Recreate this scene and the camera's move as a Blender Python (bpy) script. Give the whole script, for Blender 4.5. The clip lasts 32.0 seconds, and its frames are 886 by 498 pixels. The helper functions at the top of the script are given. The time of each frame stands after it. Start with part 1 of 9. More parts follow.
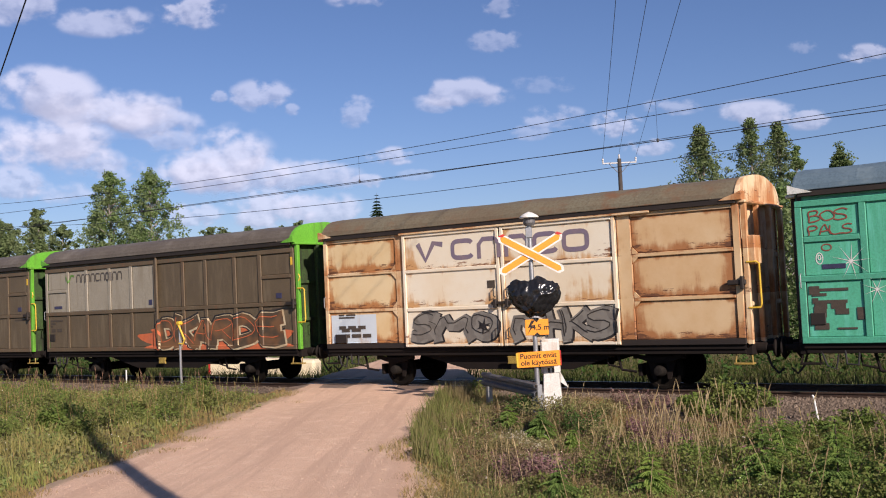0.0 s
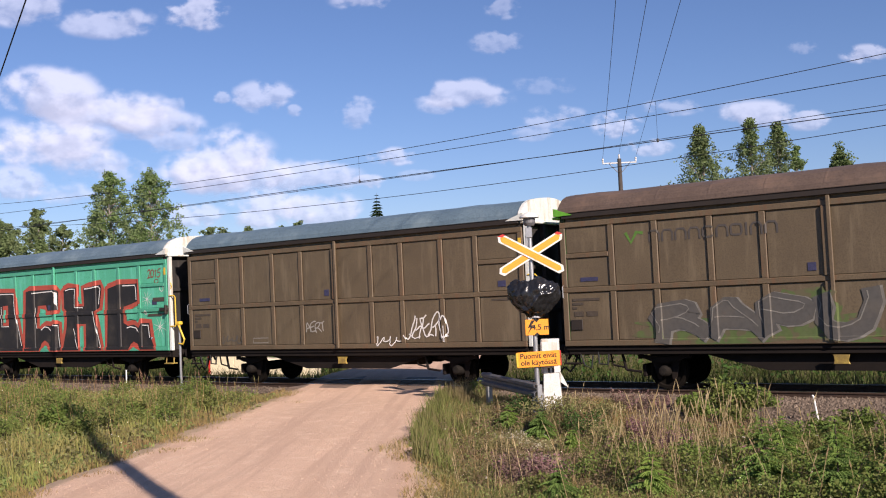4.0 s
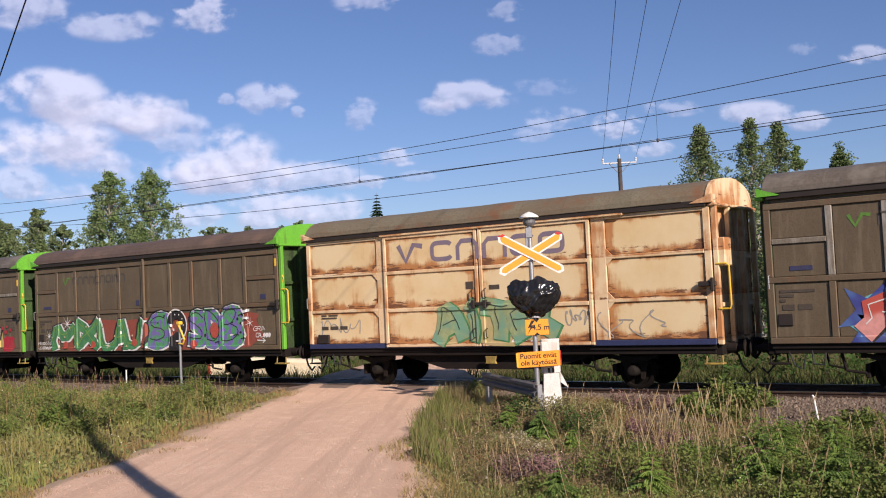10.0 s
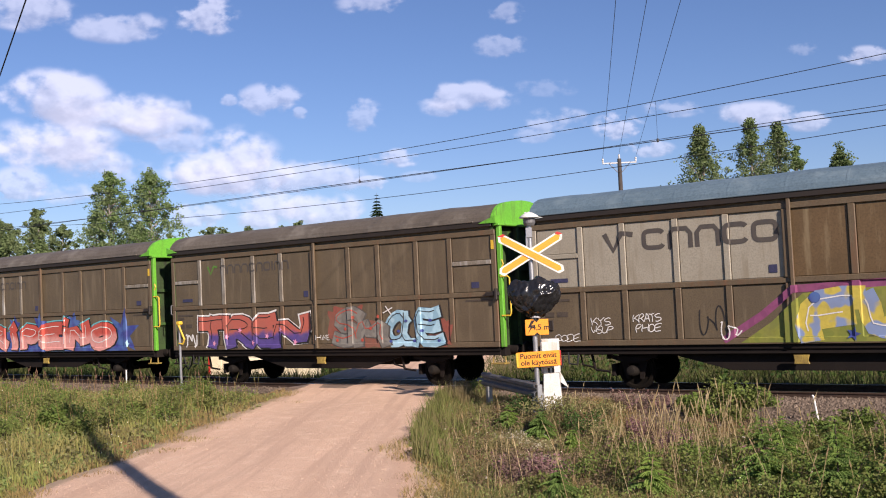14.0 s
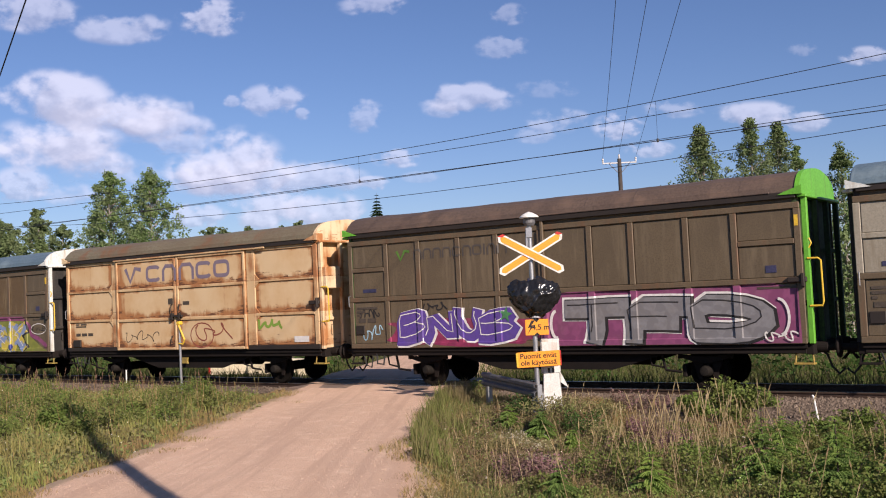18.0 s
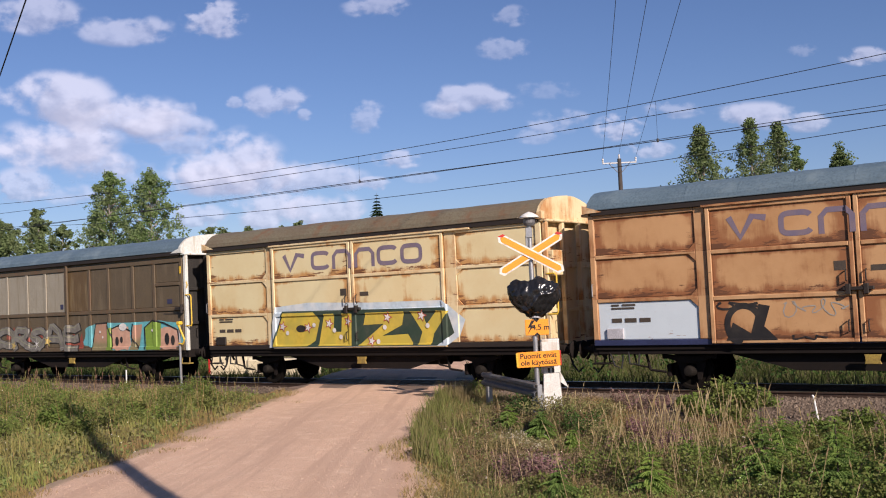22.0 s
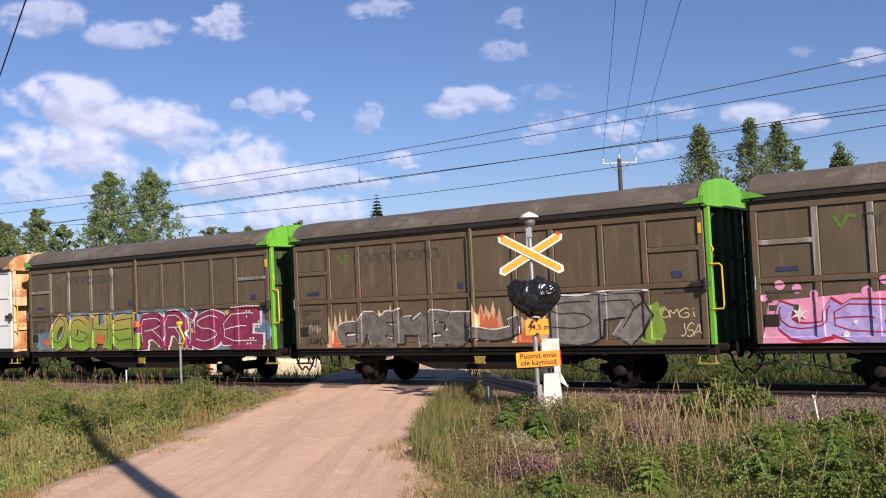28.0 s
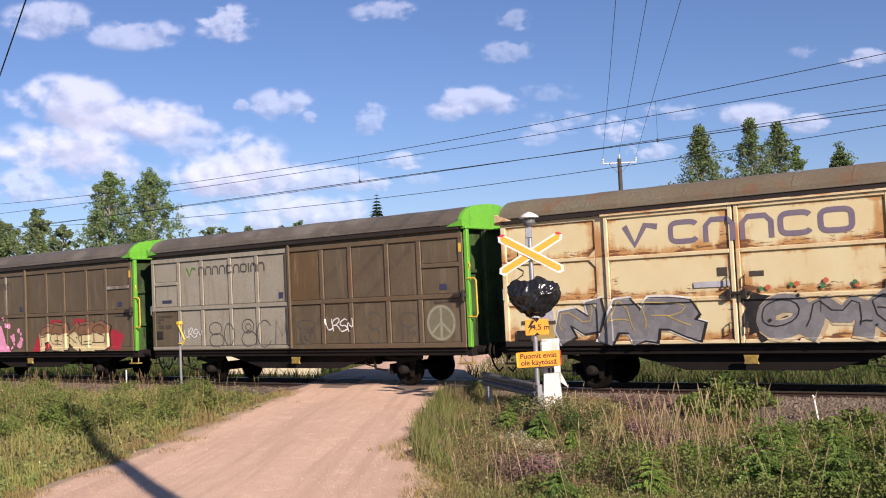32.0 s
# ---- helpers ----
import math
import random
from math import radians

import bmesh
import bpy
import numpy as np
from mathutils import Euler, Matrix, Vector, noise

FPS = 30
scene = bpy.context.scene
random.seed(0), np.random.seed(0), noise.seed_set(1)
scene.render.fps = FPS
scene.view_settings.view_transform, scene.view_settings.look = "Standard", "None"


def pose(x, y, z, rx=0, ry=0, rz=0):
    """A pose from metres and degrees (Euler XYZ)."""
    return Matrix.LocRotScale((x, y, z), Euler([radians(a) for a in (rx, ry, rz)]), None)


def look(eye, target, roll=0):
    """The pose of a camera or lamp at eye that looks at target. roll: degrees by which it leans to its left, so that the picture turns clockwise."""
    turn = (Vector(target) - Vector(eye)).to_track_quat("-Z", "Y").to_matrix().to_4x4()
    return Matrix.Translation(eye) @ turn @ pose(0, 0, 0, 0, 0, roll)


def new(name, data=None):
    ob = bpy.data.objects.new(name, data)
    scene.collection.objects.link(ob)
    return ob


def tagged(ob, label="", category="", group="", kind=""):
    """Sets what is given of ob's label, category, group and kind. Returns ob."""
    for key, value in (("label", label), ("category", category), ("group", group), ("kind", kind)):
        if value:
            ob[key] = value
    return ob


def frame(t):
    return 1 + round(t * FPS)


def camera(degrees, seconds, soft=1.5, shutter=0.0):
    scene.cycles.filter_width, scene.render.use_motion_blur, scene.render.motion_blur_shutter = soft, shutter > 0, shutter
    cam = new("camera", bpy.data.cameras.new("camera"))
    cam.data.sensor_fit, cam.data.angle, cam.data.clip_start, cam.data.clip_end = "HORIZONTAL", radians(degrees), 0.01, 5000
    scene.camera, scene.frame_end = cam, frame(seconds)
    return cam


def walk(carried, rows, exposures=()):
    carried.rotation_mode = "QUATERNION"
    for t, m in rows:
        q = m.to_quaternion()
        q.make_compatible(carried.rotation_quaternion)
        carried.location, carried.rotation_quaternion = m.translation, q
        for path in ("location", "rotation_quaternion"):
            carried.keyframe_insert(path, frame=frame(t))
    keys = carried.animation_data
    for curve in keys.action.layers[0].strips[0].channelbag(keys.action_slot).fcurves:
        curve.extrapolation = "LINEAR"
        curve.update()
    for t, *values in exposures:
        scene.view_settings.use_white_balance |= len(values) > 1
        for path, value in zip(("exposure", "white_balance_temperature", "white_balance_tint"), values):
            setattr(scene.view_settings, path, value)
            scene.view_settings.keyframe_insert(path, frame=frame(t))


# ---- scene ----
SECONDS = 32.0
cam = camera(48.28, SECONDS, soft=1.05)
EYE = (0.0, -22.07, 2.486)
walk(cam, [(0.0, look(EYE, (-11.46, -5.71, 3.45), -2.68)), (SECONDS, look(EYE, (-11.46, -5.71, 3.45), -2.68))],
     exposures=[(t, e, 5730, 27) for t, e in ((0.0, 0.45), (2.0, 0.52), (3.0, 0.62), (4.0, 0.66), (6.0, 0.71), (8.0, 0.70), (10.0, 0.53), (12.0, 0.6), (14.0, 0.68), (17.0, 0.47), (19.0, 0.56), (20.0, 0.6), (21.0, 0.51), (22.0, 0.42), (23.0, 0.45), (24.0, 0.42), (25.0, 0.25), (28.0, 0.63), (30.0, 0.7), (31.0, 0.72), (SECONDS, 0.7))])

# ---- sky, sun, exposure ----
SUN_EL, SUN_AZ = radians(28.0), math.atan2(0.887, -0.461)
world = bpy.data.worlds.new("world")
scene.world = world
world.use_nodes = True
wn = world.node_tree.nodes
sky = wn.new("ShaderNodeTexSky")
sky.sky_type, sky.sun_disc = "NISHITA", False
sky.sun_elevation, sky.sun_rotation = SUN_EL, SUN_AZ
sky.air_density, sky.dust_density, sky.ozone_density = 1.0, 0.2, 3.6
world.node_tree.links.new(sky.outputs[0], wn["Background"].inputs[0])
wn["Background"].inputs[1].default_value = 0.056
sun_data = bpy.data.lights.new("sun", "SUN")
sun_data.energy, sun_data.angle, sun_data.color = 5.0, radians(0.53), (1.0, 0.855, 0.60)
sun = new("sun", sun_data)
SUN_DIR = Vector((0.887 * math.cos(SUN_EL), -0.461 * math.cos(SUN_EL), math.sin(SUN_EL)))
sun.matrix_world = look(SUN_DIR * 60, (0, 0, 0))


# ---- materials ----
def nodes_of(name):
    m = bpy.data.materials.new(name)
    m.use_nodes = True
    t = m.node_tree
    return m, t.nodes, t.links, t.nodes["Principled BSDF"]


def noise_node(n, l, vec, scale, detail=4.0, rough=0.6):
    t = n.new("ShaderNodeTexNoise")
    t.inputs["Scale"].default_value, t.inputs["Detail"].default_value, t.inputs["Roughness"].default_value = scale, detail, rough
    l.new(vec, t.inputs["Vector"])
    return t.outputs["Fac"]


def ramp(n, l, fac, lo, hi):
    r = n.new("ShaderNodeMapRange")
    r.interpolation_type = "SMOOTHSTEP"
    r.inputs[1].default_value, r.inputs[2].default_value = lo, hi
    l.new(fac, r.inputs[0])
    return r.outputs[0]


def mix(n, l, fac, a, b):
    m = n.new("ShaderNodeMix")
    m.data_type = "RGBA"
    for sock, v in ((m.inputs[0], fac), (m.inputs[6], a), (m.inputs[7], b)):
        if isinstance(v, (int, float)):
            sock.default_value = v
        elif isinstance(v, tuple):
            sock.default_value = (*v, 1)
        else:
            l.new(v, sock)
    return m.outputs[2]


def coords(n, l, stretch=(1, 1, 1), shift=True):
    """Object coordinates, shifted by the object's own random number."""
    c = n.new("ShaderNodeTexCoord").outputs["Object"]
    mp = n.new("ShaderNodeMapping")
    mp.inputs["Scale"].default_value = stretch
    l.new(c, mp.inputs["Vector"])
    if shift:
        info = n.new("ShaderNodeObjectInfo")
        mul = n.new("ShaderNodeMath")
        mul.operation = "MULTIPLY"
        mul.inputs[1].default_value = 37.0
        l.new(info.outputs["Random"], mul.inputs[0])
        l.new(mul.outputs[0], mp.inputs["Location"])
    return mp.outputs["Vector"]


def bump(n, l, b, height, strength, dist=0.02):
    bp = n.new("ShaderNodeBump")
    bp.inputs["Strength"].default_value, bp.inputs["Distance"].default_value = strength, dist
    l.new(height, bp.inputs["Height"])
    l.new(bp.outputs[0], b.inputs["Normal"])


def mat(name, base, other=None, scale=3.0, fine=25.0, rough=0.7, metal=0.0, bumpy=0.2, dist=0.01, dirt=None, dirt_amount=0.3, streak=False, spec=0.5):
    """A worn surface: two base tones, fine grain, and an optional dirt tone in patches or streaks."""
    m, n, l, b = nodes_of(name)
    other = other or tuple(c * 0.72 for c in base)
    v = coords(n, l)
    col = mix(n, l, ramp(n, l, noise_node(n, l, v, scale), 0.3, 0.7), base, other)
    g = noise_node(n, l, v, fine, 3.0)
    col = mix(n, l, ramp(n, l, g, 0.35, 0.8), col, tuple(c * 0.8 for c in other))
    if dirt:
        sv = coords(n, l, (3.0, 3.0, 0.35)) if streak else coords(n, l, (0.7, 0.7, 0.7))
        f = ramp(n, l, noise_node(n, l, sv, 1.6, 6.0, 0.65), 0.62 - dirt_amount * 0.4, 0.78 - dirt_amount * 0.25)
        col = mix(n, l, f, col, dirt)
    l.new(col, b.inputs["Base Color"])
    rr = n.new("ShaderNodeMapRange")
    rr.inputs[3].default_value, rr.inputs[4].default_value = max(rough - 0.12, 0.03), min(rough + 0.12, 1)
    l.new(g, rr.inputs[0])
    l.new(rr.outputs[0], b.inputs["Roughness"])
    b.inputs["Metallic"].default_value = metal
    b.inputs["Specular IOR Level"].default_value = spec
    if bumpy:
        bump(n, l, b, g, bumpy, dist)
    return m


def rusty(name, paint, paint2, rust, deep, amount, low_rust, edge=0.0):
    """Old paint on sheet steel: rust bleeding in from the edges and in streaks, dark scabs low down."""
    m, n, l, b = nodes_of(name)
    v = coords(n, l)
    big = noise_node(n, l, v, 0.8, 5.0, 0.62)
    st = noise_node(n, l, coords(n, l, (2.2, 2.2, 0.28)), 1.5, 6.0, 0.66)
    fine = noise_node(n, l, v, 22.0, 4.0)
    scab = noise_node(n, l, coords(n, l, (1.1, 1.1, 6.0)), 1.9, 7.0, 0.72)
    col = mix(n, l, ramp(n, l, big, 0.3, 0.72), paint, paint2)
    sep = n.new("ShaderNodeSeparateXYZ")
    l.new(coords(n, l, shift=False), sep.inputs[0])
    if edge:
        gen = n.new("ShaderNodeSeparateXYZ")
        l.new(n.new("ShaderNodeTexCoord").outputs["Generated"], gen.inputs[0])
        sides = []
        for sock, lo, hi in ((gen.outputs[0], 0.16, 0.0), (gen.outputs[0], 0.86, 1.0), (gen.outputs[2], 0.34, 0.0), (gen.outputs[2], 0.84, 1.0)):
            r = n.new("ShaderNodeMapRange")
            r.interpolation_type = "SMOOTHSTEP"
            r.inputs[1].default_value, r.inputs[2].default_value = min(lo, hi), max(lo, hi)
            r.inputs[3].default_value, r.inputs[4].default_value = (1.0, 0.0) if lo > hi else (0.0, 1.0)
            l.new(sock, r.inputs[0])
            sides.append(r.outputs[0])
        while len(sides) > 1:
            s = n.new("ShaderNodeMath")
            s.operation = "ADD"
            l.new(sides.pop(), s.inputs[0])
            l.new(sides.pop(), s.inputs[1])
            sides.append(s.outputs[0])
        bleed = n.new("ShaderNodeMath")
        bleed.operation = "MULTIPLY_ADD"
        bleed.inputs[1].default_value, bleed.inputs[2].default_value = edge, -edge * 0.45
        l.new(sides[0], bleed.inputs[0])
    saw = n.new("ShaderNodeMath")
    saw.operation = "MULTIPLY_ADD"
    saw.inputs[1].default_value, saw.inputs[2].default_value = 0.97, -1.165
    l.new(sep.outputs[2], saw.inputs[0])
    fr = n.new("ShaderNodeMath")
    fr.operation = "FRACT"
    l.new(saw.outputs[0], fr.inputs[0])
    foot = n.new("ShaderNodeMapRange")
    foot.inputs[3].default_value, foot.inputs[4].default_value = 0.13, -0.07
    l.new(fr.outputs[0], foot.inputs[0])
    st2 = n.new("ShaderNodeMath")
    st2.operation = "ADD"
    l.new(st, st2.inputs[0])
    l.new(foot.outputs[0], st2.inputs[1])
    st = st2.outputs[0]
    sc2 = n.new("ShaderNodeMath")
    sc2.operation = "ADD"
    l.new(scab, sc2.inputs[0])
    l.new(foot.outputs[0], sc2.inputs[1])
    scab = sc2.outputs[0]
    add = n.new("ShaderNodeMath")
    add.operation = "ADD"
    l.new(big, add.inputs[0])
    l.new(st, add.inputs[1])
    if edge:
        a2 = n.new("ShaderNodeMath")
        a2.operation = "ADD"
        l.new(add.outputs[0], a2.inputs[0])
        l.new(bleed.outputs[0], a2.inputs[1])
        add = a2
        s3 = n.new("ShaderNodeMath")
        s3.operation = "MULTIPLY_ADD"
        s3.inputs[1].default_value = 0.35
        l.new(bleed.outputs[0], s3.inputs[0])
        l.new(scab, s3.inputs[2])
        scab = s3.outputs[0]
    col = mix(n, l, ramp(n, l, add.outputs[0], 1.28 - amount, 1.5 - amount * 0.75), col, rust)
    col = mix(n, l, ramp(n, l, scab, 0.70 - low_rust, 0.76 - low_rust * 0.8), col, deep)
    col = mix(n, l, ramp(n, l, fine, 0.62, 1.05), col, deep)
    l.new(col, b.inputs["Base Color"])
    b.inputs["Roughness"].default_value = 0.62
    bump(n, l, b, fine, 0.25, 0.008)
    return m


def paint(name, a, b2=None, split=None, scale=4.0, soft=0.12, rough=0.55):
    """Spray paint: one tone, or two tones in blotches or split at a height, dusty in places."""
    m, n, l, b = nodes_of(name)
    v = coords(n, l, shift=False)
    col = mix(n, l, ramp(n, l, noise_node(n, l, v, 9.0), 0.35, 0.75), a, tuple(c * 0.82 for c in a))
    if b2:
        if split is None:
            col = mix(n, l, ramp(n, l, noise_node(n, l, v, scale, 1.0, 0.4), 0.5 - soft * 0.2, 0.52 + soft * 0.2), col, b2)
        else:
            sep = n.new("ShaderNodeSeparateXYZ")
            l.new(v, sep.inputs[0])
            wob = n.new("ShaderNodeMath")
            wob.operation = "MULTIPLY_ADD"
            wob.inputs[1].default_value = 0.45
            l.new(noise_node(n, l, v, 2.5, 2.0), wob.inputs[0])
            l.new(sep.outputs[2], wob.inputs[2])
            col = mix(n, l, ramp(n, l, wob.outputs[0], split + 0.22 - soft, split + 0.22 + soft), col, b2)
    dust = ramp(n, l, noise_node(n, l, v, 1.4, 5.0), 0.45, 0.8)
    dm = n.new("ShaderNodeMath")
    dm.operation = "MULTIPLY"
    dm.inputs[1].default_value = 0.3
    l.new(dust, dm.inputs[0])
    col = mix(n, l, dm.outputs[0], col, (0.16, 0.13, 0.09))
    l.new(col, b.inputs["Base Color"])
    b.inputs["Roughness"].default_value = rough
    return m


def leafy(name, a, b2, c3, trans=0.25, scale=1.2):
    """Leaves and blades: a tone for each island, a broad drift of tone, some light coming through."""
    m, n, l, b = nodes_of(name)
    geo = n.new("ShaderNodeNewGeometry")
    col = mix(n, l, geo.outputs["Random Per Island"], a, b2)
    v = coords(n, l)
    col = mix(n, l, ramp(n, l, noise_node(n, l, v, scale, 4.0), 0.40, 0.60), col, c3)
    l.new(col, b.inputs["Base Color"])
    b.inputs["Roughness"].default_value = 0.75
    b.inputs["Specular IOR Level"].default_value = 0.12
    tr = n.new("ShaderNodeBsdfTranslucent")
    l.new(col, tr.inputs[0])
    ms = n.new("ShaderNodeMixShader")
    ms.inputs[0].default_value = trans
    l.new(b.outputs[0], ms.inputs[1])
    l.new(tr.outputs[0], ms.inputs[2])
    l.new(ms.outputs[0], n["Material Output"].inputs[0])
    return m


BROWN = mat("brown_paint", (0.130, 0.098, 0.056), (0.104, 0.078, 0.046), 1.1, 30, 0.5, 0, 0.08, 0.004, (0.150, 0.116, 0.070), 0.32, True)
BROWN_RIB = mat("brown_rib_paint", (0.138, 0.104, 0.060), (0.112, 0.080, 0.046), 1.5, 26, 0.5, 0, 0.1, 0.004, (0.14, 0.078, 0.040), 0.28, True)
WORN_RIB = mat("scuffed_rib_paint", (0.25, 0.22, 0.17), (0.17, 0.14, 0.10), 2.0, 26, 0.5, 0.1, 0.15, 0.004, (0.36, 0.34, 0.30), 0.4, True)
GREY_PANEL = mat("pale_olive_grey_paint", (0.345, 0.315, 0.245), (0.30, 0.27, 0.205), 1.0, 26, 0.5, 0, 0.1, 0.004, (0.235, 0.20, 0.14), 0.3, True)
OCHRE_PANEL = mat("ochre_brown_paint", (0.135, 0.085, 0.037), (0.11, 0.07, 0.03), 1.0, 26, 0.5, 0, 0.1, 0.004, (0.2, 0.15, 0.08), 0.3, True)
TEAL = mat("teal_paint", (0.10, 0.47, 0.285), (0.085, 0.40, 0.245), 1.0, 26, 0.45, 0, 0.1, 0.004, (0.13, 0.50, 0.36), 0.35, True)
TEAL_RIB = mat("teal_rib_paint", (0.085, 0.40, 0.25), (0.075, 0.33, 0.21), 1.4, 26, 0.45, 0, 0.1, 0.004)
GREEN = mat("lime_green_paint", (0.145, 0.44, 0.03), (0.12, 0.37, 0.025), 1.2, 20, 0.45, 0, 0.1, 0.004, (0.10, 0.22, 0.03), 0.28, True)
WHITE_END = mat("white_end_paint", (0.72, 0.74, 0.70), (0.60, 0.62, 0.57), 1.2, 20, 0.5, 0, 0.1, 0.004, (0.42, 0.36, 0.26), 0.3, True)
# dark copies of the green and white end paint: shade between wagons as colour
GREEN_SHADED = mat("shaded_green_end_sheet", (0.050, 0.115, 0.020), (0.030, 0.050, 0.016), 1.0, 20, 0.7, 0, 0.1, 0.004, (0.018, 0.020, 0.012), 0.4, True)
WHITE_SHADED = mat("shaded_white_end_sheet", (0.030, 0.027, 0.024), (0.018, 0.016, 0.014), 1.0, 20, 0.75, 0, 0.1, 0.004, (0.050, 0.042, 0.034), 0.3, True)
CREAM = rusty("cream_rusty_paint", (0.68, 0.55, 0.32), (0.62, 0.45, 0.22), (0.42, 0.19, 0.06), (0.15, 0.065, 0.028), 0.31, 0.035, 0.36)
CREAM_RIB = rusty("cream_rusty_rib_paint", (0.70, 0.55, 0.34), (0.58, 0.40, 0.20), (0.40, 0.17, 0.055), (0.15, 0.065, 0.028), 0.36, 0.035)
ORANGE = rusty("orange_rusty_paint", (0.53, 0.31, 0.14), (0.42, 0.225, 0.09), (0.28, 0.115, 0.042), (0.13, 0.055, 0.024), 0.38, 0.05, 0.34)
ORANGE_RIB = rusty("orange_rusty_rib_paint", (0.54, 0.33, 0.16), (0.42, 0.22, 0.09), (0.28, 0.115, 0.042), (0.13, 0.055, 0.024), 0.38, 0.045)
YELLOWED = rusty("yellowed_cream_paint", (0.69, 0.605, 0.35), (0.65, 0.535, 0.285), (0.50, 0.27, 0.09), (0.17, 0.075, 0.03), 0.26, 0.03, 0.32)
YELLOWED_RIB = rusty("yellowed_cream_rib_paint", (0.71, 0.60, 0.36), (0.62, 0.48, 0.25), (0.45, 0.22, 0.075), (0.16, 0.07, 0.03), 0.28, 0.02)
TAN = rusty("tan_rusty_paint", (0.62, 0.46, 0.26), (0.54, 0.35, 0.165), (0.36, 0.16, 0.055), (0.13, 0.055, 0.024), 0.31, 0.03, 0.32)
TAN_RIB = rusty("tan_rusty_rib_paint", (0.60, 0.43, 0.23), (0.50, 0.31, 0.14), (0.33, 0.14, 0.05), (0.13, 0.055, 0.024), 0.36, 0.03)
PALE = rusty("pale_cream_paint", (0.74, 0.69, 0.55), (0.70, 0.60, 0.42), (0.52, 0.30, 0.12), (0.20, 0.09, 0.04), 0.18, 0.01, 0.18)
WHITE_PANEL = rusty("white_repainted_sheet", (0.78, 0.80, 0.76), (0.72, 0.75, 0.71), (0.62, 0.55, 0.44), (0.35, 0.28, 0.2), 0.12, -0.03)
BLUE_WHITE = rusty("pale_blue_repainted_sheet", (0.58, 0.66, 0.70), (0.52, 0.60, 0.65), (0.45, 0.38, 0.3), (0.3, 0.2, 0.14), 0.12, -0.02)
NAVY = mat("navy_sill_paint", (0.035, 0.045, 0.12), None, 2, 20, 0.5, 0, 0.1)
ROOF_GREY = mat("grey_roof_sheet", (0.140, 0.120, 0.092), (0.105, 0.088, 0.068), 0.7, 18, 0.6, 0.1, 0.12, 0.006, (0.175, 0.155, 0.125), 0.35)
ROOF_BROWN = mat("brown_roof_sheet", (0.125, 0.088, 0.065), (0.095, 0.066, 0.05), 0.7, 18, 0.62, 0.1, 0.12, 0.006, (0.15, 0.10, 0.07), 0.35)
ROOF_BLUE = mat("blue_grey_roof_sheet", (0.14, 0.20, 0.24), (0.11, 0.165, 0.205), 0.7, 18, 0.5, 0.15, 0.12, 0.006, (0.18, 0.24, 0.27), 0.35)
ROOF_RUST = mat("rusty_green_roof_sheet", (0.175, 0.160, 0.105), (0.15, 0.115, 0.070), 0.6, 18, 0.65, 0.05, 0.12, 0.006, (0.17, 0.085, 0.040), 0.30)
# underframe, wheel and axle box steel: near-black, deep shade included in the tone
SHADED_STEEL = mat("shaded_underframe_steel", (0.010, 0.008, 0.007), (0.015, 0.011, 0.009), 3, 25, 0.85, 0.0, 0.2, spec=0.2)
GUTTER = mat("dark_gutter_steel", (0.026, 0.021, 0.018), (0.035, 0.026, 0.020), 3, 25, 0.6, 0.2, 0.1)
WHEEL = mat("shaded_wheel_steel", (0.006, 0.005, 0.004), (0.010, 0.008, 0.006), 4, 25, 0.9, 0.0, 0.2, spec=0.1)
HUB = mat("shaded_axlebox_steel", (0.018, 0.015, 0.012), (0.011, 0.009, 0.007), 9, 40, 0.8, 0.0, 0.2, spec=0.2)
YELLOW = mat("yellow_paint", (0.75, 0.50, 0.03), (0.62, 0.40, 0.03), 6, 40, 0.45, 0, 0.1)
RUBBER = mat("black_rubber", (0.02, 0.02, 0.02), None, 6, 40, 0.7, 0, 0.1)
RAIL = mat("worn_rail_steel", (0.10, 0.062, 0.042), (0.07, 0.045, 0.032), 5, 40, 0.6, 0.5, 0.2)
RAILTOP = mat("polished_rail_head", (0.42, 0.40, 0.38), None, 5, 40, 0.28, 0.95, 0.05)
SLEEPER = mat("grey_concrete_sleeper", (0.30, 0.27, 0.23), (0.24, 0.20, 0.16), 4, 35, 0.85, 0, 0.3)
GALV = mat("galvanised_steel", (0.46, 0.47, 0.47), (0.38, 0.39, 0.40), 7, 40, 0.42, 0.75, 0.1)
GUARD = mat("weathered_guard_rail_steel", (0.17, 0.168, 0.17), (0.12, 0.118, 0.12), 7, 40, 0.55, 0.3, 0.1)
WHITE = mat("white_paint", (0.74, 0.74, 0.70), (0.64, 0.63, 0.58), 3, 30, 0.55, 0, 0.1, 0.004, (0.45, 0.40, 0.32), 0.25, True)
ORANGE_SIGN = mat("orange_reflective_sheet", (0.90, 0.34, 0.02), (0.86, 0.31, 0.02), 3, 40, 0.4, 0, 0.03)
RED_TIP = mat("red_reflective_tip", (0.60, 0.04, 0.03), None, 3, 40, 0.4, 0, 0.03)
BLACK = mat("black_lettering", (0.012, 0.012, 0.012), None, 5, 40, 0.5, 0, 0.0)
BAG = mat("black_plastic_bag", (0.010, 0.010, 0.011), (0.016, 0.016, 0.017), 4, 30, 0.20, 0, 0.10, 0.008)
WOODPOLE = mat("tarred_pole_wood", (0.075, 0.06, 0.05), (0.05, 0.042, 0.036), 3, 30, 0.85, 0, 0.3)
WIRE = mat("weathered_wire", (0.045, 0.045, 0.05), None, 5, 30, 0.6, 0.4, 0.0)
PORCELAIN = mat("white_porcelain", (0.7, 0.7, 0.7), None, 5, 30, 0.2, 0, 0.0)
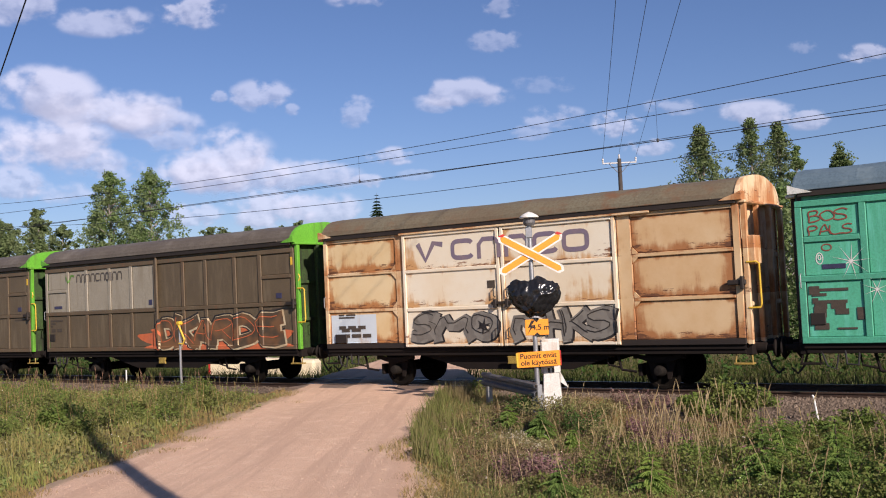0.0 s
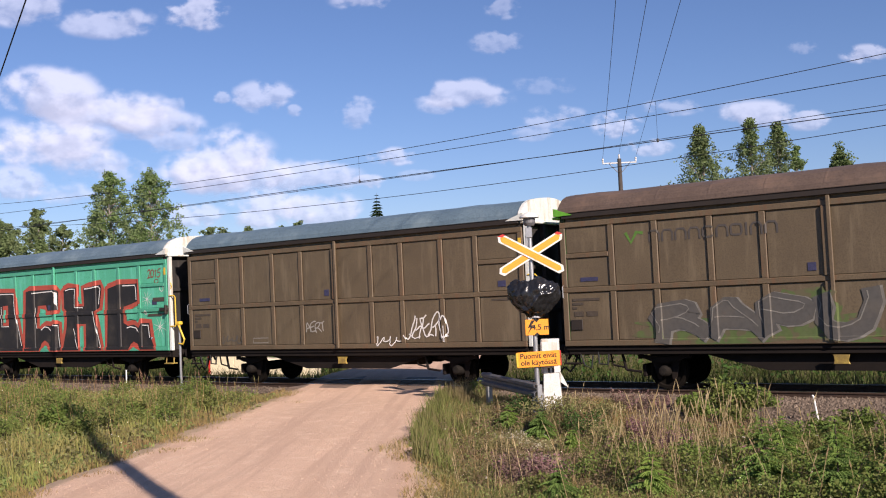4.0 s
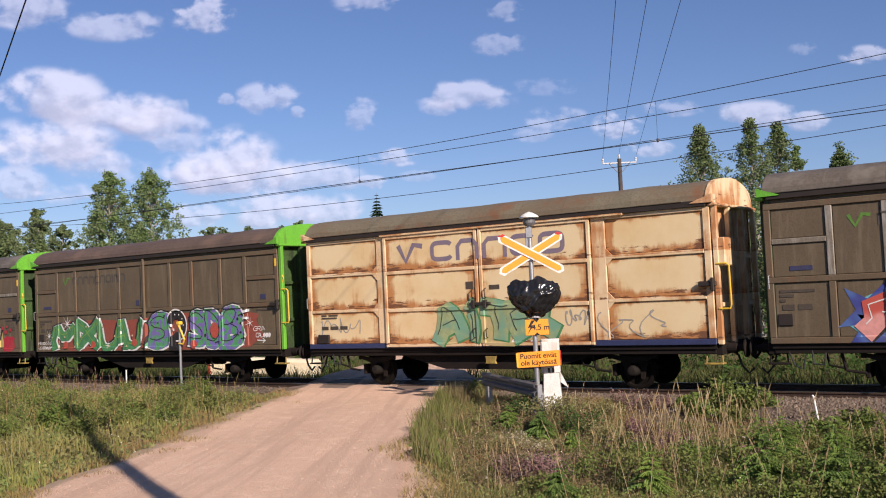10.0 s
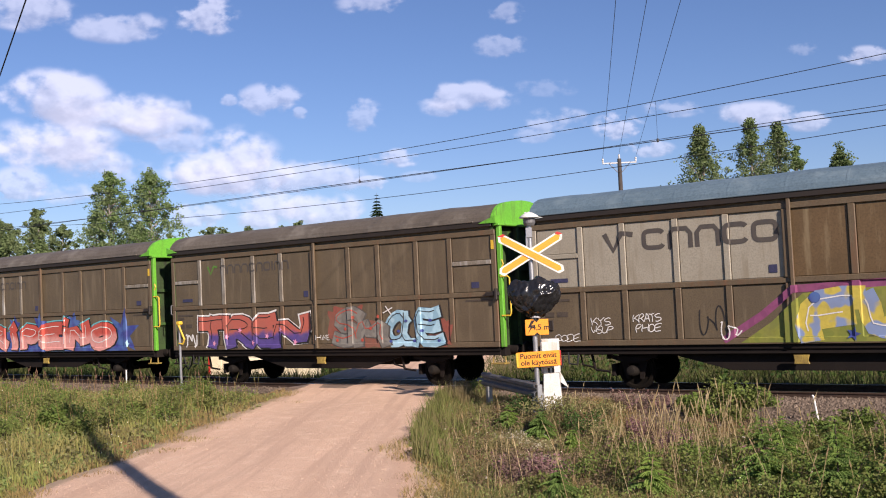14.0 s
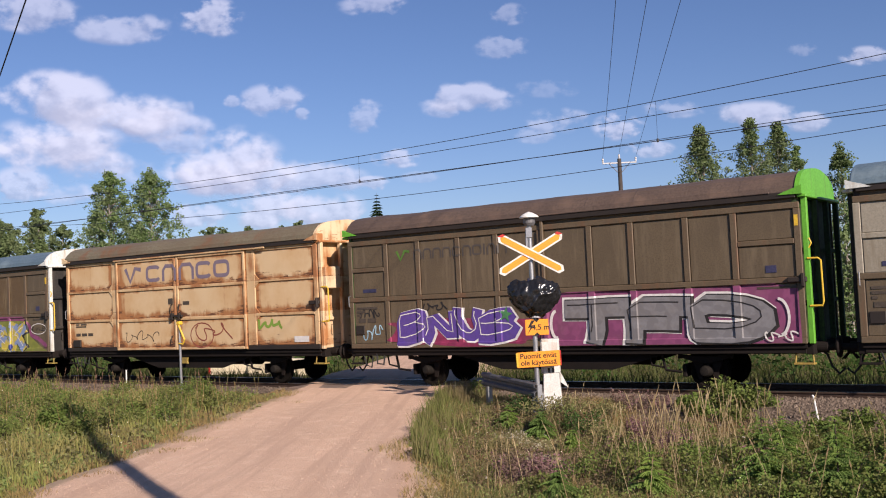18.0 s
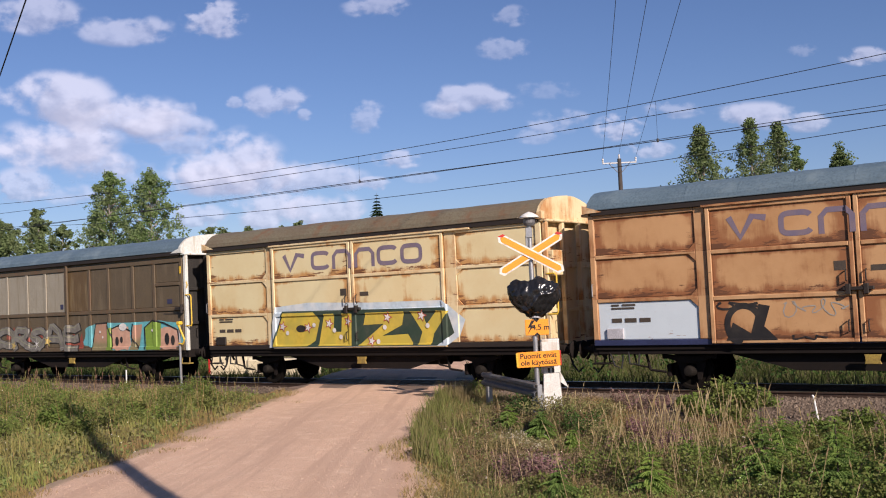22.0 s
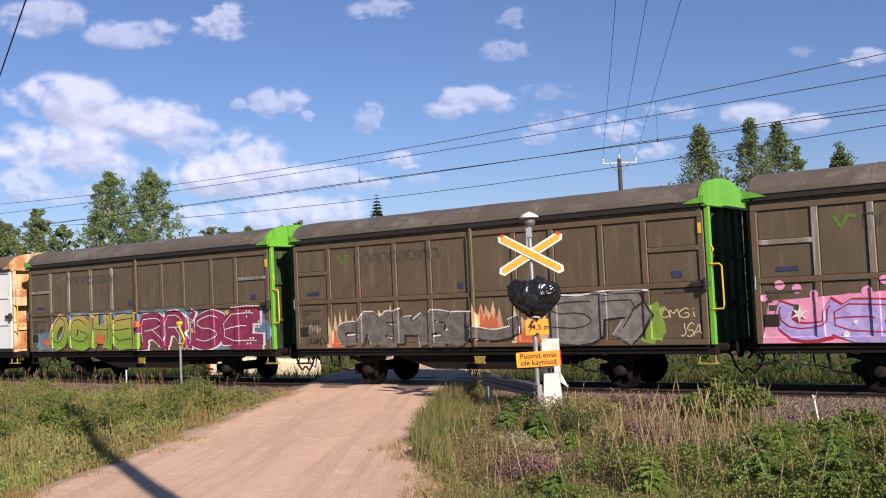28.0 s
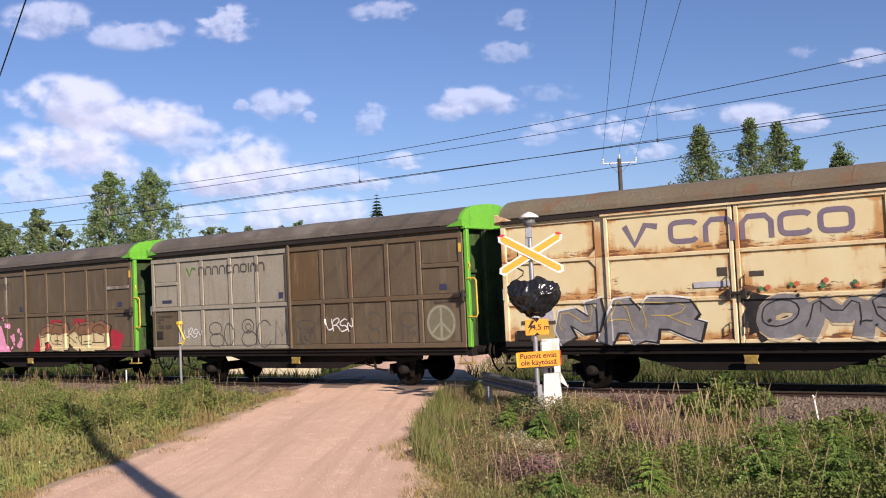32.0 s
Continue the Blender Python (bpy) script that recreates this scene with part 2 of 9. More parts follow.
LABEL_BLUE = mat("blue_label", (0.05, 0.05, 0.11), None, 8, 40, 0.5, 0, 0)
LABEL_WHITE = mat("white_label", (0.55, 0.55, 0.58), None, 8, 40, 0.5, 0, 0)
STENCIL = mat("dark_stencil_paint", (0.085, 0.066, 0.048), None, 8, 40, 0.6, 0, 0)
LOGO_DARK = mat("dark_grey_logo_paint", (0.060, 0.054, 0.050), (0.085, 0.072, 0.060), 5, 30, 0.55, 0, 0)
LOGO_BLUE = mat("faded_violet_logo_paint", (0.165, 0.14, 0.21), (0.22, 0.17, 0.20), 4, 30, 0.55, 0, 0)
LOGO_GREEN = mat("green_logo_paint", (0.10, 0.24, 0.03), (0.09, 0.19, 0.03), 5, 30, 0.55, 0, 0)
BARK = mat("birch_bark", (0.42, 0.40, 0.36), (0.20, 0.17, 0.14), 6, 25, 0.85, 0, 0.3)
BARK_DARK = mat("spruce_bark", (0.09, 0.065, 0.045), None, 6, 25, 0.9, 0, 0.3)
LEAF_BIRCH = leafy("birch_leaves", (0.130, 0.185, 0.070), (0.205, 0.265, 0.110), (0.17, 0.215, 0.095), 0.45, 0.5)
LEAF_ASPEN = leafy("aspen_leaves", (0.155, 0.245, 0.078), (0.255, 0.345, 0.130), (0.22, 0.285, 0.125), 0.5, 0.5)
LEAF_SPRUCE = leafy("spruce_needles", (0.022, 0.050, 0.016), (0.045, 0.085, 0.026), (0.03, 0.055, 0.02), 0.1, 0.8)
LEAF_YOUNG = leafy("young_spruce_needles", (0.16, 0.25, 0.045), (0.25, 0.34, 0.07), (0.12, 0.19, 0.045), 0.25, 1.5)
LEAF_WEED = leafy("weed_leaves", (0.095, 0.155, 0.028), (0.18, 0.24, 0.055), (0.145, 0.16, 0.045), 0.3, 1.2)
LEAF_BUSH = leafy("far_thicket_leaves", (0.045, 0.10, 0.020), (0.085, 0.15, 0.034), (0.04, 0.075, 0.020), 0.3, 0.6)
BLADE_GREEN = leafy("green_grass_blades", (0.120, 0.160, 0.036), (0.225, 0.235, 0.075), (0.215, 0.175, 0.085), 0.35, 0.95)
BLADE_DRY = leafy("dry_grass_stalks", (0.35, 0.25, 0.10), (0.48, 0.36, 0.17), (0.27, 0.18, 0.08), 0.25, 1.0)
HEATHER = leafy("heather_sprigs", (0.19, 0.105, 0.115), (0.27, 0.16, 0.155), (0.16, 0.115, 0.075), 0.2, 2.0)
BLADE_LUSH = leafy("lush_grass_blades", (0.185, 0.225, 0.050), (0.33, 0.34, 0.10), (0.32, 0.285, 0.10), 0.35, 0.6)
LEAF_HERB = leafy("low_herb_leaves", (0.135, 0.185, 0.048), (0.25, 0.285, 0.095), (0.225, 0.20, 0.090), 0.3, 0.7)
DEAD_HERB = leafy("withered_herb_leaves", (0.17, 0.115, 0.070), (0.26, 0.19, 0.115), (0.14, 0.12, 0.06), 0.2, 1.0)
MOSS_STONE = leafy("mossy_gravel", (0.20, 0.185, 0.125), (0.36, 0.32, 0.24), (0.22, 0.21, 0.11), 0.0, 1.5)
# blades behind the train, darkened: part of its shadow is in their colour
BLADE_SHADY = leafy("shaded_far_grass_blades", (0.052, 0.085, 0.019), (0.110, 0.138, 0.038), (0.105, 0.105, 0.038), 0.3, 0.5)
STEP_PAINT = mat("worn_step_paint", (0.42, 0.30, 0.05), (0.22, 0.15, 0.04), 6, 40, 0.6, 0, 0.1)
STRAW = leafy("seed_heads", (0.22, 0.13, 0.09), (0.30, 0.19, 0.13), (0.2, 0.13, 0.08), 0.2, 2.0)
STONE = leafy("ballast_stone", (0.085, 0.066, 0.050), (0.22, 0.172, 0.130), (0.12, 0.092, 0.07), 0.0, 3.0)
PEBBLE = leafy("road_pebbles", (0.40, 0.285, 0.20), (0.60, 0.46, 0.34), (0.44, 0.31, 0.22), 0.0, 3.0)


def earth(name, tones, scales, bump_strength, rough=0.95, ruts=None, verge=False):
    m, n, l, b = nodes_of(name)
    v = coords(n, l, shift=False)
    col = mix(n, l, ramp(n, l, noise_node(n, l, v, scales[0], 5.0), 0.36, 0.64), tones[0], tones[1])
    col = mix(n, l, ramp(n, l, noise_node(n, l, v, scales[1], 4.0), 0.45, 0.75), col, tones[2])
    f = noise_node(n, l, v, scales[2], 3.0, 0.7)
    col = mix(n, l, ramp(n, l, f, 0.5, 0.8), col, tones[3])
    if ruts:
        rv = coords(n, l, (1, 1, 1), False)
        mp = n.new("ShaderNodeMapping")
        mp.inputs["Rotation"].default_value = (0, 0, radians(-122))
        mp.inputs["Scale"].default_value = (1, 1, 1)
        l.new(rv, mp.inputs["Vector"])
        mp2 = n.new("ShaderNodeMapping")
        mp2.inputs["Scale"].default_value = (0.10, 2.4, 1)
        l.new(mp.outputs[0], mp2.inputs["Vector"])
        col = mix(n, l, ramp(n, l, noise_node(n, l, mp2.outputs[0], 1.0, 4.0, 0.6), 0.46, 0.62), col, ruts)
    if verge:
        # gravel thins out into the soil beyond the wheel tracks
        sp = n.new("ShaderNodeSeparateXYZ")
        l.new(n.new("ShaderNodeTexCoord").outputs["UV"], sp.inputs[0])
        wob = n.new("ShaderNodeMath")
        wob.operation = "MULTIPLY_ADD"
        wob.inputs[1].default_value = 0.9
        l.new(noise_node(n, l, v, 2.6, 7.0, 0.72), wob.inputs[0])
        l.new(sp.outputs[0], wob.inputs[2])
        col = mix(n, l, ramp(n, l, wob.outputs[0], 0.40, 0.70), col, (0.40, 0.295, 0.19))
    l.new(col, b.inputs["Base Color"])
    b.inputs["Roughness"].default_value = rough
    b.inputs["Specular IOR Level"].default_value = 0.2
    bump(n, l, b, f, bump_strength, 0.02)
    return m


GROUND = earth("mossy_soil", ((0.125, 0.10, 0.042), (0.115, 0.115, 0.040), (0.19, 0.14, 0.075), (0.07, 0.055, 0.028)), (0.35, 2.2, 22), 0.6)
ROAD = earth("pink_gravel_road", ((0.64, 0.44, 0.305), (0.585, 0.40, 0.275), (0.70, 0.51, 0.36), (0.40, 0.275, 0.195)), (0.3, 2.5, 28), 0.9, ruts=(0.53, 0.36, 0.25), verge=True)
BALLAST = earth("ballast_bed", ((0.11, 0.083, 0.06), (0.14, 0.108, 0.08), (0.085, 0.064, 0.047), (0.045, 0.035, 0.026)), (0.5, 4, 24), 1.0)
DECK = mat("dark_crossing_deck", (0.165, 0.118, 0.088), (0.21, 0.15, 0.11), 2, 30, 0.8, 0, 0.3)


# ---- mesh helpers ----
def mesh_of(bm, name):
    me = bpy.data.meshes.new(name)
    bm.normal_update()
    bm.to_mesh(me)
    bm.free()
    return me


def part(name, me, material, parent=None, label="", m=None):
    """Links a mesh (or bmesh) as one object, with its own material slot, under a thing or a part."""
    if isinstance(me, bmesh.types.BMesh):
        me = mesh_of(me, name)
    if not me.materials:
        me.materials.append(material)
    ob = new(name, me)
    ob.material_slots[0].link = "OBJECT"
    ob.material_slots[0].material = material
    if parent:
        ob.parent = parent
    if m is not None:
        ob.matrix_basis = m
    if label:
        ob["label"] = label
    return ob


def empty(name, m=None):
    ob = new(name)
    ob.empty_display_size = 0.2
    if m is not None:
        ob.matrix_basis = m
    return ob


def box(bm, x0, x1, y0, y1, z0, z1, bev=0.0):
    vs = [bm.verts.new((x, y, z)) for x in (x0, x1) for y in (y0, y1) for z in (z0, z1)]
    fs = [bm.faces.new([vs[i] for i in f]) for f in ((0, 1, 3, 2), (4, 6, 7, 5), (0, 4, 5, 1), (2, 3, 7, 6), (0, 2, 6, 4), (1, 5, 7, 3))]
    if bev:
        es = {e for f in fs for e in f.edges}
        bmesh.ops.bevel(bm, geom=list(es), offset=bev, segments=1, affect="EDGES", profile=0.5)
    return bm


def boxed(*a, **k):
    return box(bmesh.new(), *a, **k)


def tube(bm, pts, r, seg=8, r2=None):
    """A round bar along the points."""
    pts = [Vector(p) for p in pts]
    rings = []
    for i, p in enumerate(pts):
        d = (pts[min(i + 1, len(pts) - 1)] - pts[max(i - 1, 0)]).normalized()
        u = d.orthogonal().normalized() if i == 0 else (u - d * u.dot(d)).normalized()
        w = d.cross(u)
        rr = r if r2 is None else r + (r2 - r) * i / (len(pts) - 1)
        rings.append([bm.verts.new(p + (u * math.cos(a) + w * math.sin(a)) * rr) for a in (2 * math.pi * k / seg for k in range(seg))])
    for a, b in zip(rings, rings[1:]):
        for k in range(seg):
            bm.faces.new((a[k], a[(k + 1) % seg], b[(k + 1) % seg], b[k]))
    bm.faces.new(rings[0][::-1])
    bm.faces.new(rings[-1])
    return bm


def tubed(*a, **k):
    return tube(bmesh.new(), *a, **k)


def lathe(profile, seg=20, axis="z"):
    """A turned body: (radius, height) pairs."""
    bm = bmesh.new()
    rings = []
    for r, h in profile:
        ring = []
        for k in range(seg):
            a = 2 * math.pi * k / seg
            c, s = r * math.cos(a), r * math.sin(a)
            ring.append(bm.verts.new((c, s, h) if axis == "z" else (c, h, s)))
        rings.append(ring)
    for a, b in zip(rings, rings[1:]):
        for k in range(seg):
            bm.faces.new((a[k], a[(k + 1) % seg], b[(k + 1) % seg], b[k]))
    bm.faces.new(rings[0][::-1])
    bm.faces.new(rings[-1])
    bmesh.ops.recalc_face_normals(bm, faces=bm.faces)
    return bm


def prism(pts, y0, y1, bev=0.0):
    """A plate in the x-z plane between y0 (front) and y1."""
    bm = bmesh.new()
    a = [bm.verts.new((x, y0, z)) for x, z in pts]
    b = [bm.verts.new((x, y1, z)) for x, z in pts]
    f = bm.faces.new(a)
    bm.faces.new(b[::-1])
    for i in range(len(pts)):
        j = (i + 1) % len(pts)
        bm.faces.new((a[j], a[i], b[i], b[j]))
    if bev:
        bmesh.ops.bevel(bm, geom=list(f.edges), offset=bev, segments=1, affect="EDGES")
    bmesh.ops.recalc_face_normals(bm, faces=bm.faces)
    return bm


CACHE = {}


def cached(key, make):
    if key not in CACHE:
        CACHE[key] = mesh_of(make(), key.split(":")[0])
    return CACHE[key]


def smooth(me):
    me.polygons.foreach_set("use_smooth", [True] * len(me.polygons))
    return me


# ---- the land ----
def lerp(pts, v):
    return float(np.interp(v, [p[0] for p in pts], [p[1] for p in pts]))


def road_mid(y):
    """Middle line of the gravel road, by y."""
    return lerp([(-60, 26.0), (-40, 13.0), (-22, 0.6), (-14, -9.4), (-8, -13.35), (-3, -16.3), (2, -19.4), (8, -23.0), (30, -33.0), (60, -46.0)], y)


def road_half(y):
    return lerp([(-60, 3.2), (-14, 3.2), (-8, 2.5), (-3, 2.4), (2, 2.6), (8, 2.6), (60, 2.8)], y)


def height(x, y):
    """The ground's height: level at the track, a shallow ditch either side, a rise under the camera."""
    d = abs(x - road_mid(y)) - road_half(y)
    z = lerp([(-60, 0.3), (-30, 0.75), (-21, 0.7), (-16, 0.05), (-12, -0.42), (-7, -0.42), (-3.6, -0.12), (-1.6, -0.12), (-0.9, -0.28), (4.2, -0.28), (6, -0.5), (9, -0.9), (14, -0.7), (40, -0.2), (90, 0.0)], y)
    if x > -10.3 and y > -9:
        s = min((x + 10.3) / 1.5, 1.0)
        low = lerp([(-9, -0.42), (-6, -0.55), (-3.0, -0.56), (-2.4, -0.56), (-1.5, -0.42), (-0.9, -0.28), (4.2, -0.28)], y) if y < 4 else z
        z += (low - z) * s * s * (3 - 2 * s)
    elif x < road_mid(y) and -14 < y < -1:
        z = lerp([(-14, -0.15), (-12, -0.10), (-8, 0.02), (-4, -0.02), (-1.6, -0.12), (-1, -0.25)], y)
    near = lerp([(-60, 0.4), (-30, 0.75), (-21, 0.7), (-15.5, 0.02), (-12, -0.02), (-1.0, -0.03), (4, -0.03), (8, -0.15), (60, -0.1)], y)
    k = min(max((d + 0.1) / 1.4, 0.0), 1.0)
    k = k * k * (3 - 2 * k)
    bumpy = 0.07 * noise.noise(Vector((x * 0.5, y * 0.5, 3.1))) + 0.03 * noise.noise(Vector((x * 1.7, y * 1.7, 7.7)))
    if -1.4 < y < 4.6:
        bumpy *= 0.15
    if d < 0.3:
        rut = 0.025 * math.cos((x - road_mid(y)) * 2.2)
        bumpy = bumpy * 0.25 + rut * 0.5
    return near + (z - near) * k + bumpy


def axis_steps(stops):
    out = []
    for (a, b, s) in stops:
        out += list(np.arange(a, b, s))
    return out + [stops[-1][1]]


GX = axis_steps([(-2500, -400, 300), (-400, -100, 50), (-100, -46, 6), (-46, 6, 0.45), (6, 40, 3), (40, 100, 12), (100, 400, 60), (400, 2500, 300)])
GY = axis_steps([(-2500, -400, 300), (-400, -60, 40), (-60, -24, 4), (-24, 12, 0.45), (12, 60, 4), (60, 400, 40), (400, 4000, 400)])


def sheet(name, xs, ys, zf, material):
    vs = [(x, y, zf(x, y)) for y in ys for x in xs]
    w = len(xs)
    fs = [(j * w + i, j * w + i + 1, (j + 1) * w + i + 1, (j + 1) * w + i) for j in range(len(ys) - 1) for i in range(w - 1)]
    me = bpy.data.meshes.new(name)
    me.from_pydata(vs, [], fs)
    me.materials.append(material)
    smooth(me)
    return new(name, me)


ground = tagged(sheet("ground", GX, GY, lambda x, y: height(x, y) - (0.15 if abs(x - road_mid(y)) < road_half(y) + 0.2 and -30 < y < 14 else 0.0), GROUND), "mossy grassy soil beside the railway", "ground", kind="structure")


def road_mesh():
    vs, fs = [], []
    ys = axis_steps([(-60, -24, 3), (-24, 10, 0.3), (10, 60, 4)])
    cols = 21
    across = []
    for y in ys:
        mid, half = road_mid(y), road_half(y)
        for i in range(cols):
            u = -1 + 2 * i / (cols - 1)
            x = mid + u * (half + 0.8)
            z = height(x, y) + 0.02 - (0.05 if abs(u) > 0.99 else 0.0)
            vs.append((x, y, z))
            across.append(abs(u) * (half + 0.8) - half)
    for j in range(len(ys) - 1):
        for i in range(cols - 1):
            a = j * cols + i
            fs.append((a, a + 1, a + 1 + cols, a + cols))
    me = bpy.data.meshes.new("road")
    me.from_pydata(vs, [], fs)
    me.materials.append(ROAD)
    uv = me.uv_layers.new(name="UVMap")
    for lp in me.loops:
        uv.data[lp.index].uv = (across[lp.vertex_index], 0.0)
    return new("road", smooth(me))


road = tagged(road_mesh(), "pinkish gravel road over the level crossing", "road", kind="structure")


def ballast_sheet():
    xs = axis_steps([(-400, -60, 20), (-60, 10, 0.5), (10, 300, 20)])
    prof = [(-2.75, -0.66), (-1.75, -0.36), (-1.1, -0.17), (-0.5, -0.13), (1.445, -0.13), (3.4, -0.13), (4.0, -0.17), (4.9, -0.5)]
    vs, fs = [], []
    for x in xs:
        on_road = abs(x + 18.3) < 3.3
        for i, (y, z) in enumerate(prof):
            j = 0.04 * noise.noise(Vector((x * 2.1, y * 2.1, 0.4)))
            vs.append((x, y + 3 * j, (z - 0.12 if on_road else z) + j))
    w = len(prof)
    for i in range(len(xs) - 1):
        for j in range(w - 1):
            a = i * w + j
            fs.append((a, a + w, a + w + 1, a + 1))
    me = bpy.data.meshes.new("ballast")
    me.from_pydata(vs, [], fs)
    me.materials.append(BALLAST)
    return new("ballast", smooth(me))


tagged(ballast_sheet(), "reddish grey crushed stone track bed", "track bed", kind="structure")

# ---- the track ----
TRACK_Y, GAUGE = 1.445, 1.524


def rail_bm(x0, x1):
    prof = [(-0.075, -0.17), (0.075, -0.17), (0.075, -0.155), (0.012, -0.13), (0.010, -0.05), (0.036, -0.035), (0.036, -0.006), (0.028, 0.0), (-0.028, 0.0), (-0.036, -0.006), (-0.036, -0.035), (-0.010, -0.05), (-0.012, -0.13), (-0.075, -0.155)]
    bm = bmesh.new()
    a = [bm.verts.new((x0, y, z)) for y, z in prof]
    b = [bm.verts.new((x1, y, z)) for y, z in prof]
    for i in range(len(prof)):
        j = (i + 1) % len(prof)
        bm.faces.new((a[i], b[i], b[j], a[j]))
    bm.faces.new(a[::-1])
    bm.faces.new(b)
    return bm


track = tagged(empty("railway_track"), "rusty steel rails on concrete sleepers", "railway track", kind="structure")
for s in (-1, 1):
    y = TRACK_Y + s * (GAUGE / 2 + 0.036)
    r = part("rail", cached("rail", lambda: rail_bm(-400, 300)), RAIL, track, m=pose(0, y, 0))
    part("rail_head", boxed(-400, 300, -0.026, 0.026, -0.003, 0.0015), RAILTOP, r, "polished running surface")
for i in range(92):
    x = -46 + i * 0.61
    if abs(x + 18.3) < 2.9:
        continue
    part("sleeper", cached("sleeper", lambda: boxed(-0.13, 0.13, -1.3, 1.3, -0.36, -0.155, bev=0.02)), SLEEPER, track, m=pose(x, TRACK_Y, 0.012 * math.sin(i * 2.3), 0, 0, 0.6 * math.sin(i * 1.7)))
deck = tagged(empty("crossing_deck"), "dark crossing slabs between the rails", "crossing deck", kind="structure")
for i in range(6):
    x = -21.15 + i * 0.96
    part("slab", cached("slab_mid", lambda: boxed(0.01, 0.95, TRACK_Y - 0.66, TRACK_Y + 0.66, -0.16, -0.012, bev=0.012)), DECK, deck, m=pose(x, 0, 0))
    part("slab", cached("slab_out", lambda: boxed(0.01, 0.95, TRACK_Y - 1.75, TRACK_Y - 0.85, -0.16, -0.014, bev=0.012)), DECK, deck, m=pose(x, 0, 0))
    part("slab", cached("slab_far", lambda: boxed(0.01, 0.95, TRACK_Y + 0.85, TRACK_Y + 1.75, -0.16, -0.014, bev=0.012)), DECK, deck, m=pose(x, 0, 0))


# ---- the goods train ----
WIDTH = 2.89
LB, LC = 12.92, 12.55            # body lengths of the two kinds of wagon
PB, PC = 14.02, 13.905           # lengths over the buffers
Z0, Z1 = 1.10, 4.30              # side wall, from sill to eave
RECESS = 0.05                    # panels lie this far behind the ribs
RIBS_B = [0.07, 1.385, 2.52, 3.87, 5.08, 6.43, 7.81, 8.92, 10.30, 11.44, 12.85]
RW = 0.075                       # half a rib's width


def plate(x0, x1, z0, z1, y, inset=0.02, d=0.012, cut=()):
    """A thin pressed panel: its edges slope back. cut: corners that are cut off ('tl', 'tr', 'bl', 'br')."""
    c = 0.16
    pts = []
    for key, (x, z), (ax, az), (bx, bz) in (("bl", (x0, z0), (0, c), (c, 0)), ("br", (x1, z0), (-c, 0), (0, c)), ("tr", (x1, z1), (0, -c), (-c, 0)), ("tl", (x0, z1), (c, 0), (0, -c))):
        pts += [(x + ax, z + az), (x + bx, z + bz)] if key in cut else [(x, z)]
    cx, cz = (x0 + x1) / 2, (z0 + z1) / 2
    bm = bmesh.new()
    a = [bm.verts.new((x, y, z)) for x, z in pts]
    b = [bm.verts.new((x + math.copysign(inset, cx - x), y - d, z + math.copysign(inset, cz - z))) for x, z in pts]
    mid = bm.verts.new((cx, y - d - 0.004, cz))
    for i in range(len(pts)):
        j = (i + 1) % len(pts)
        bm.faces.new((a[i], a[j], b[j], b[i]))
        bm.faces.new((b[i], b[j], mid))
    return bm


def roof_profile(n=14, grow=0.0):
    out = []
    for i in range(n + 1):
        a = math.pi * i / n
        c, s = math.cos(a), math.sin(a)
        step = 0.020 if i in (3, 4, 7, 8, 11, 12) else 0.0
        out.append((WIDTH / 2 - (WIDTH / 2 + 0.06 + grow) * math.copysign(abs(c) ** 0.85, c), 4.40 + (0.585 + grow) * s ** 0.9 + step))
    return out


def roof_bm(length, seed):
    """The arched roof, in sheets with raised seams, slightly uneven."""
    rnd = random.Random(seed)
    bm = bmesh.new()
    prof = roof_profile()
    xs, n = [], 10
    for i in range(n):
        a, b = -length / 2 + length * i / n, -length / 2 + length * (i + 1) / n
        xs += [(a + 0.01, 0.003), (a + 0.05, 0.003), (a + 0.06, 0.0), ((a + b) / 2, rnd.uniform(-0.014, 0.014)), (b - 0.004, rnd.uniform(-0.006, 0.0))]
    rings = []
    for x, g in xs:
        rings.append([bm.verts.new((x, y + (WIDTH / 2 - y) * -0.01 * (g > 0.01), z + g + 0.006 * math.sin(x * 3 + y))) for y, z in prof])
    for a, b in zip(rings, rings[1:]):
        for k in range(len(prof) - 1):
            bm.faces.new((a[k], b[k], b[k + 1], a[k + 1]))
    return bm


def arch_bm(x0, x1, grow, inner):
    """An end arch: a plate that follows the roof and closes it."""
    bm = bmesh.new()
    prof = roof_profile(grow=grow)
    base = [(WIDTH + 0.02, inner), (-0.02, inner)]
    pts = prof + base
    a = [bm.verts.new((x0, y, z)) for y, z in pts]
    b = [bm.verts.new((x1, y, z)) for y, z in pts]
    bm.faces.new(a[::-1])
    bm.faces.new(b)
    for i in range(len(pts)):
        j = (i + 1) % len(pts)
        bm.faces.new((a[i], a[j], b[j], b[i]))
    bmesh.ops.recalc_face_normals(bm, faces=bm.faces)
    return bm


def wheel_bm():
    prof = [(0.05, -0.02), (0.12, -0.03), (0.13, 0.02), (0.36, 0.035), (0.39, 0.0), (0.455, 0.0), (0.46, 0.10), (0.485, 0.105), (0.485, 0.135), (0.39, 0.135), (0.36, 0.09), (0.13, 0.08), (0.05, 0.1)]
    return lathe(prof, 28, "y")


WHEEL_KEYS = {}


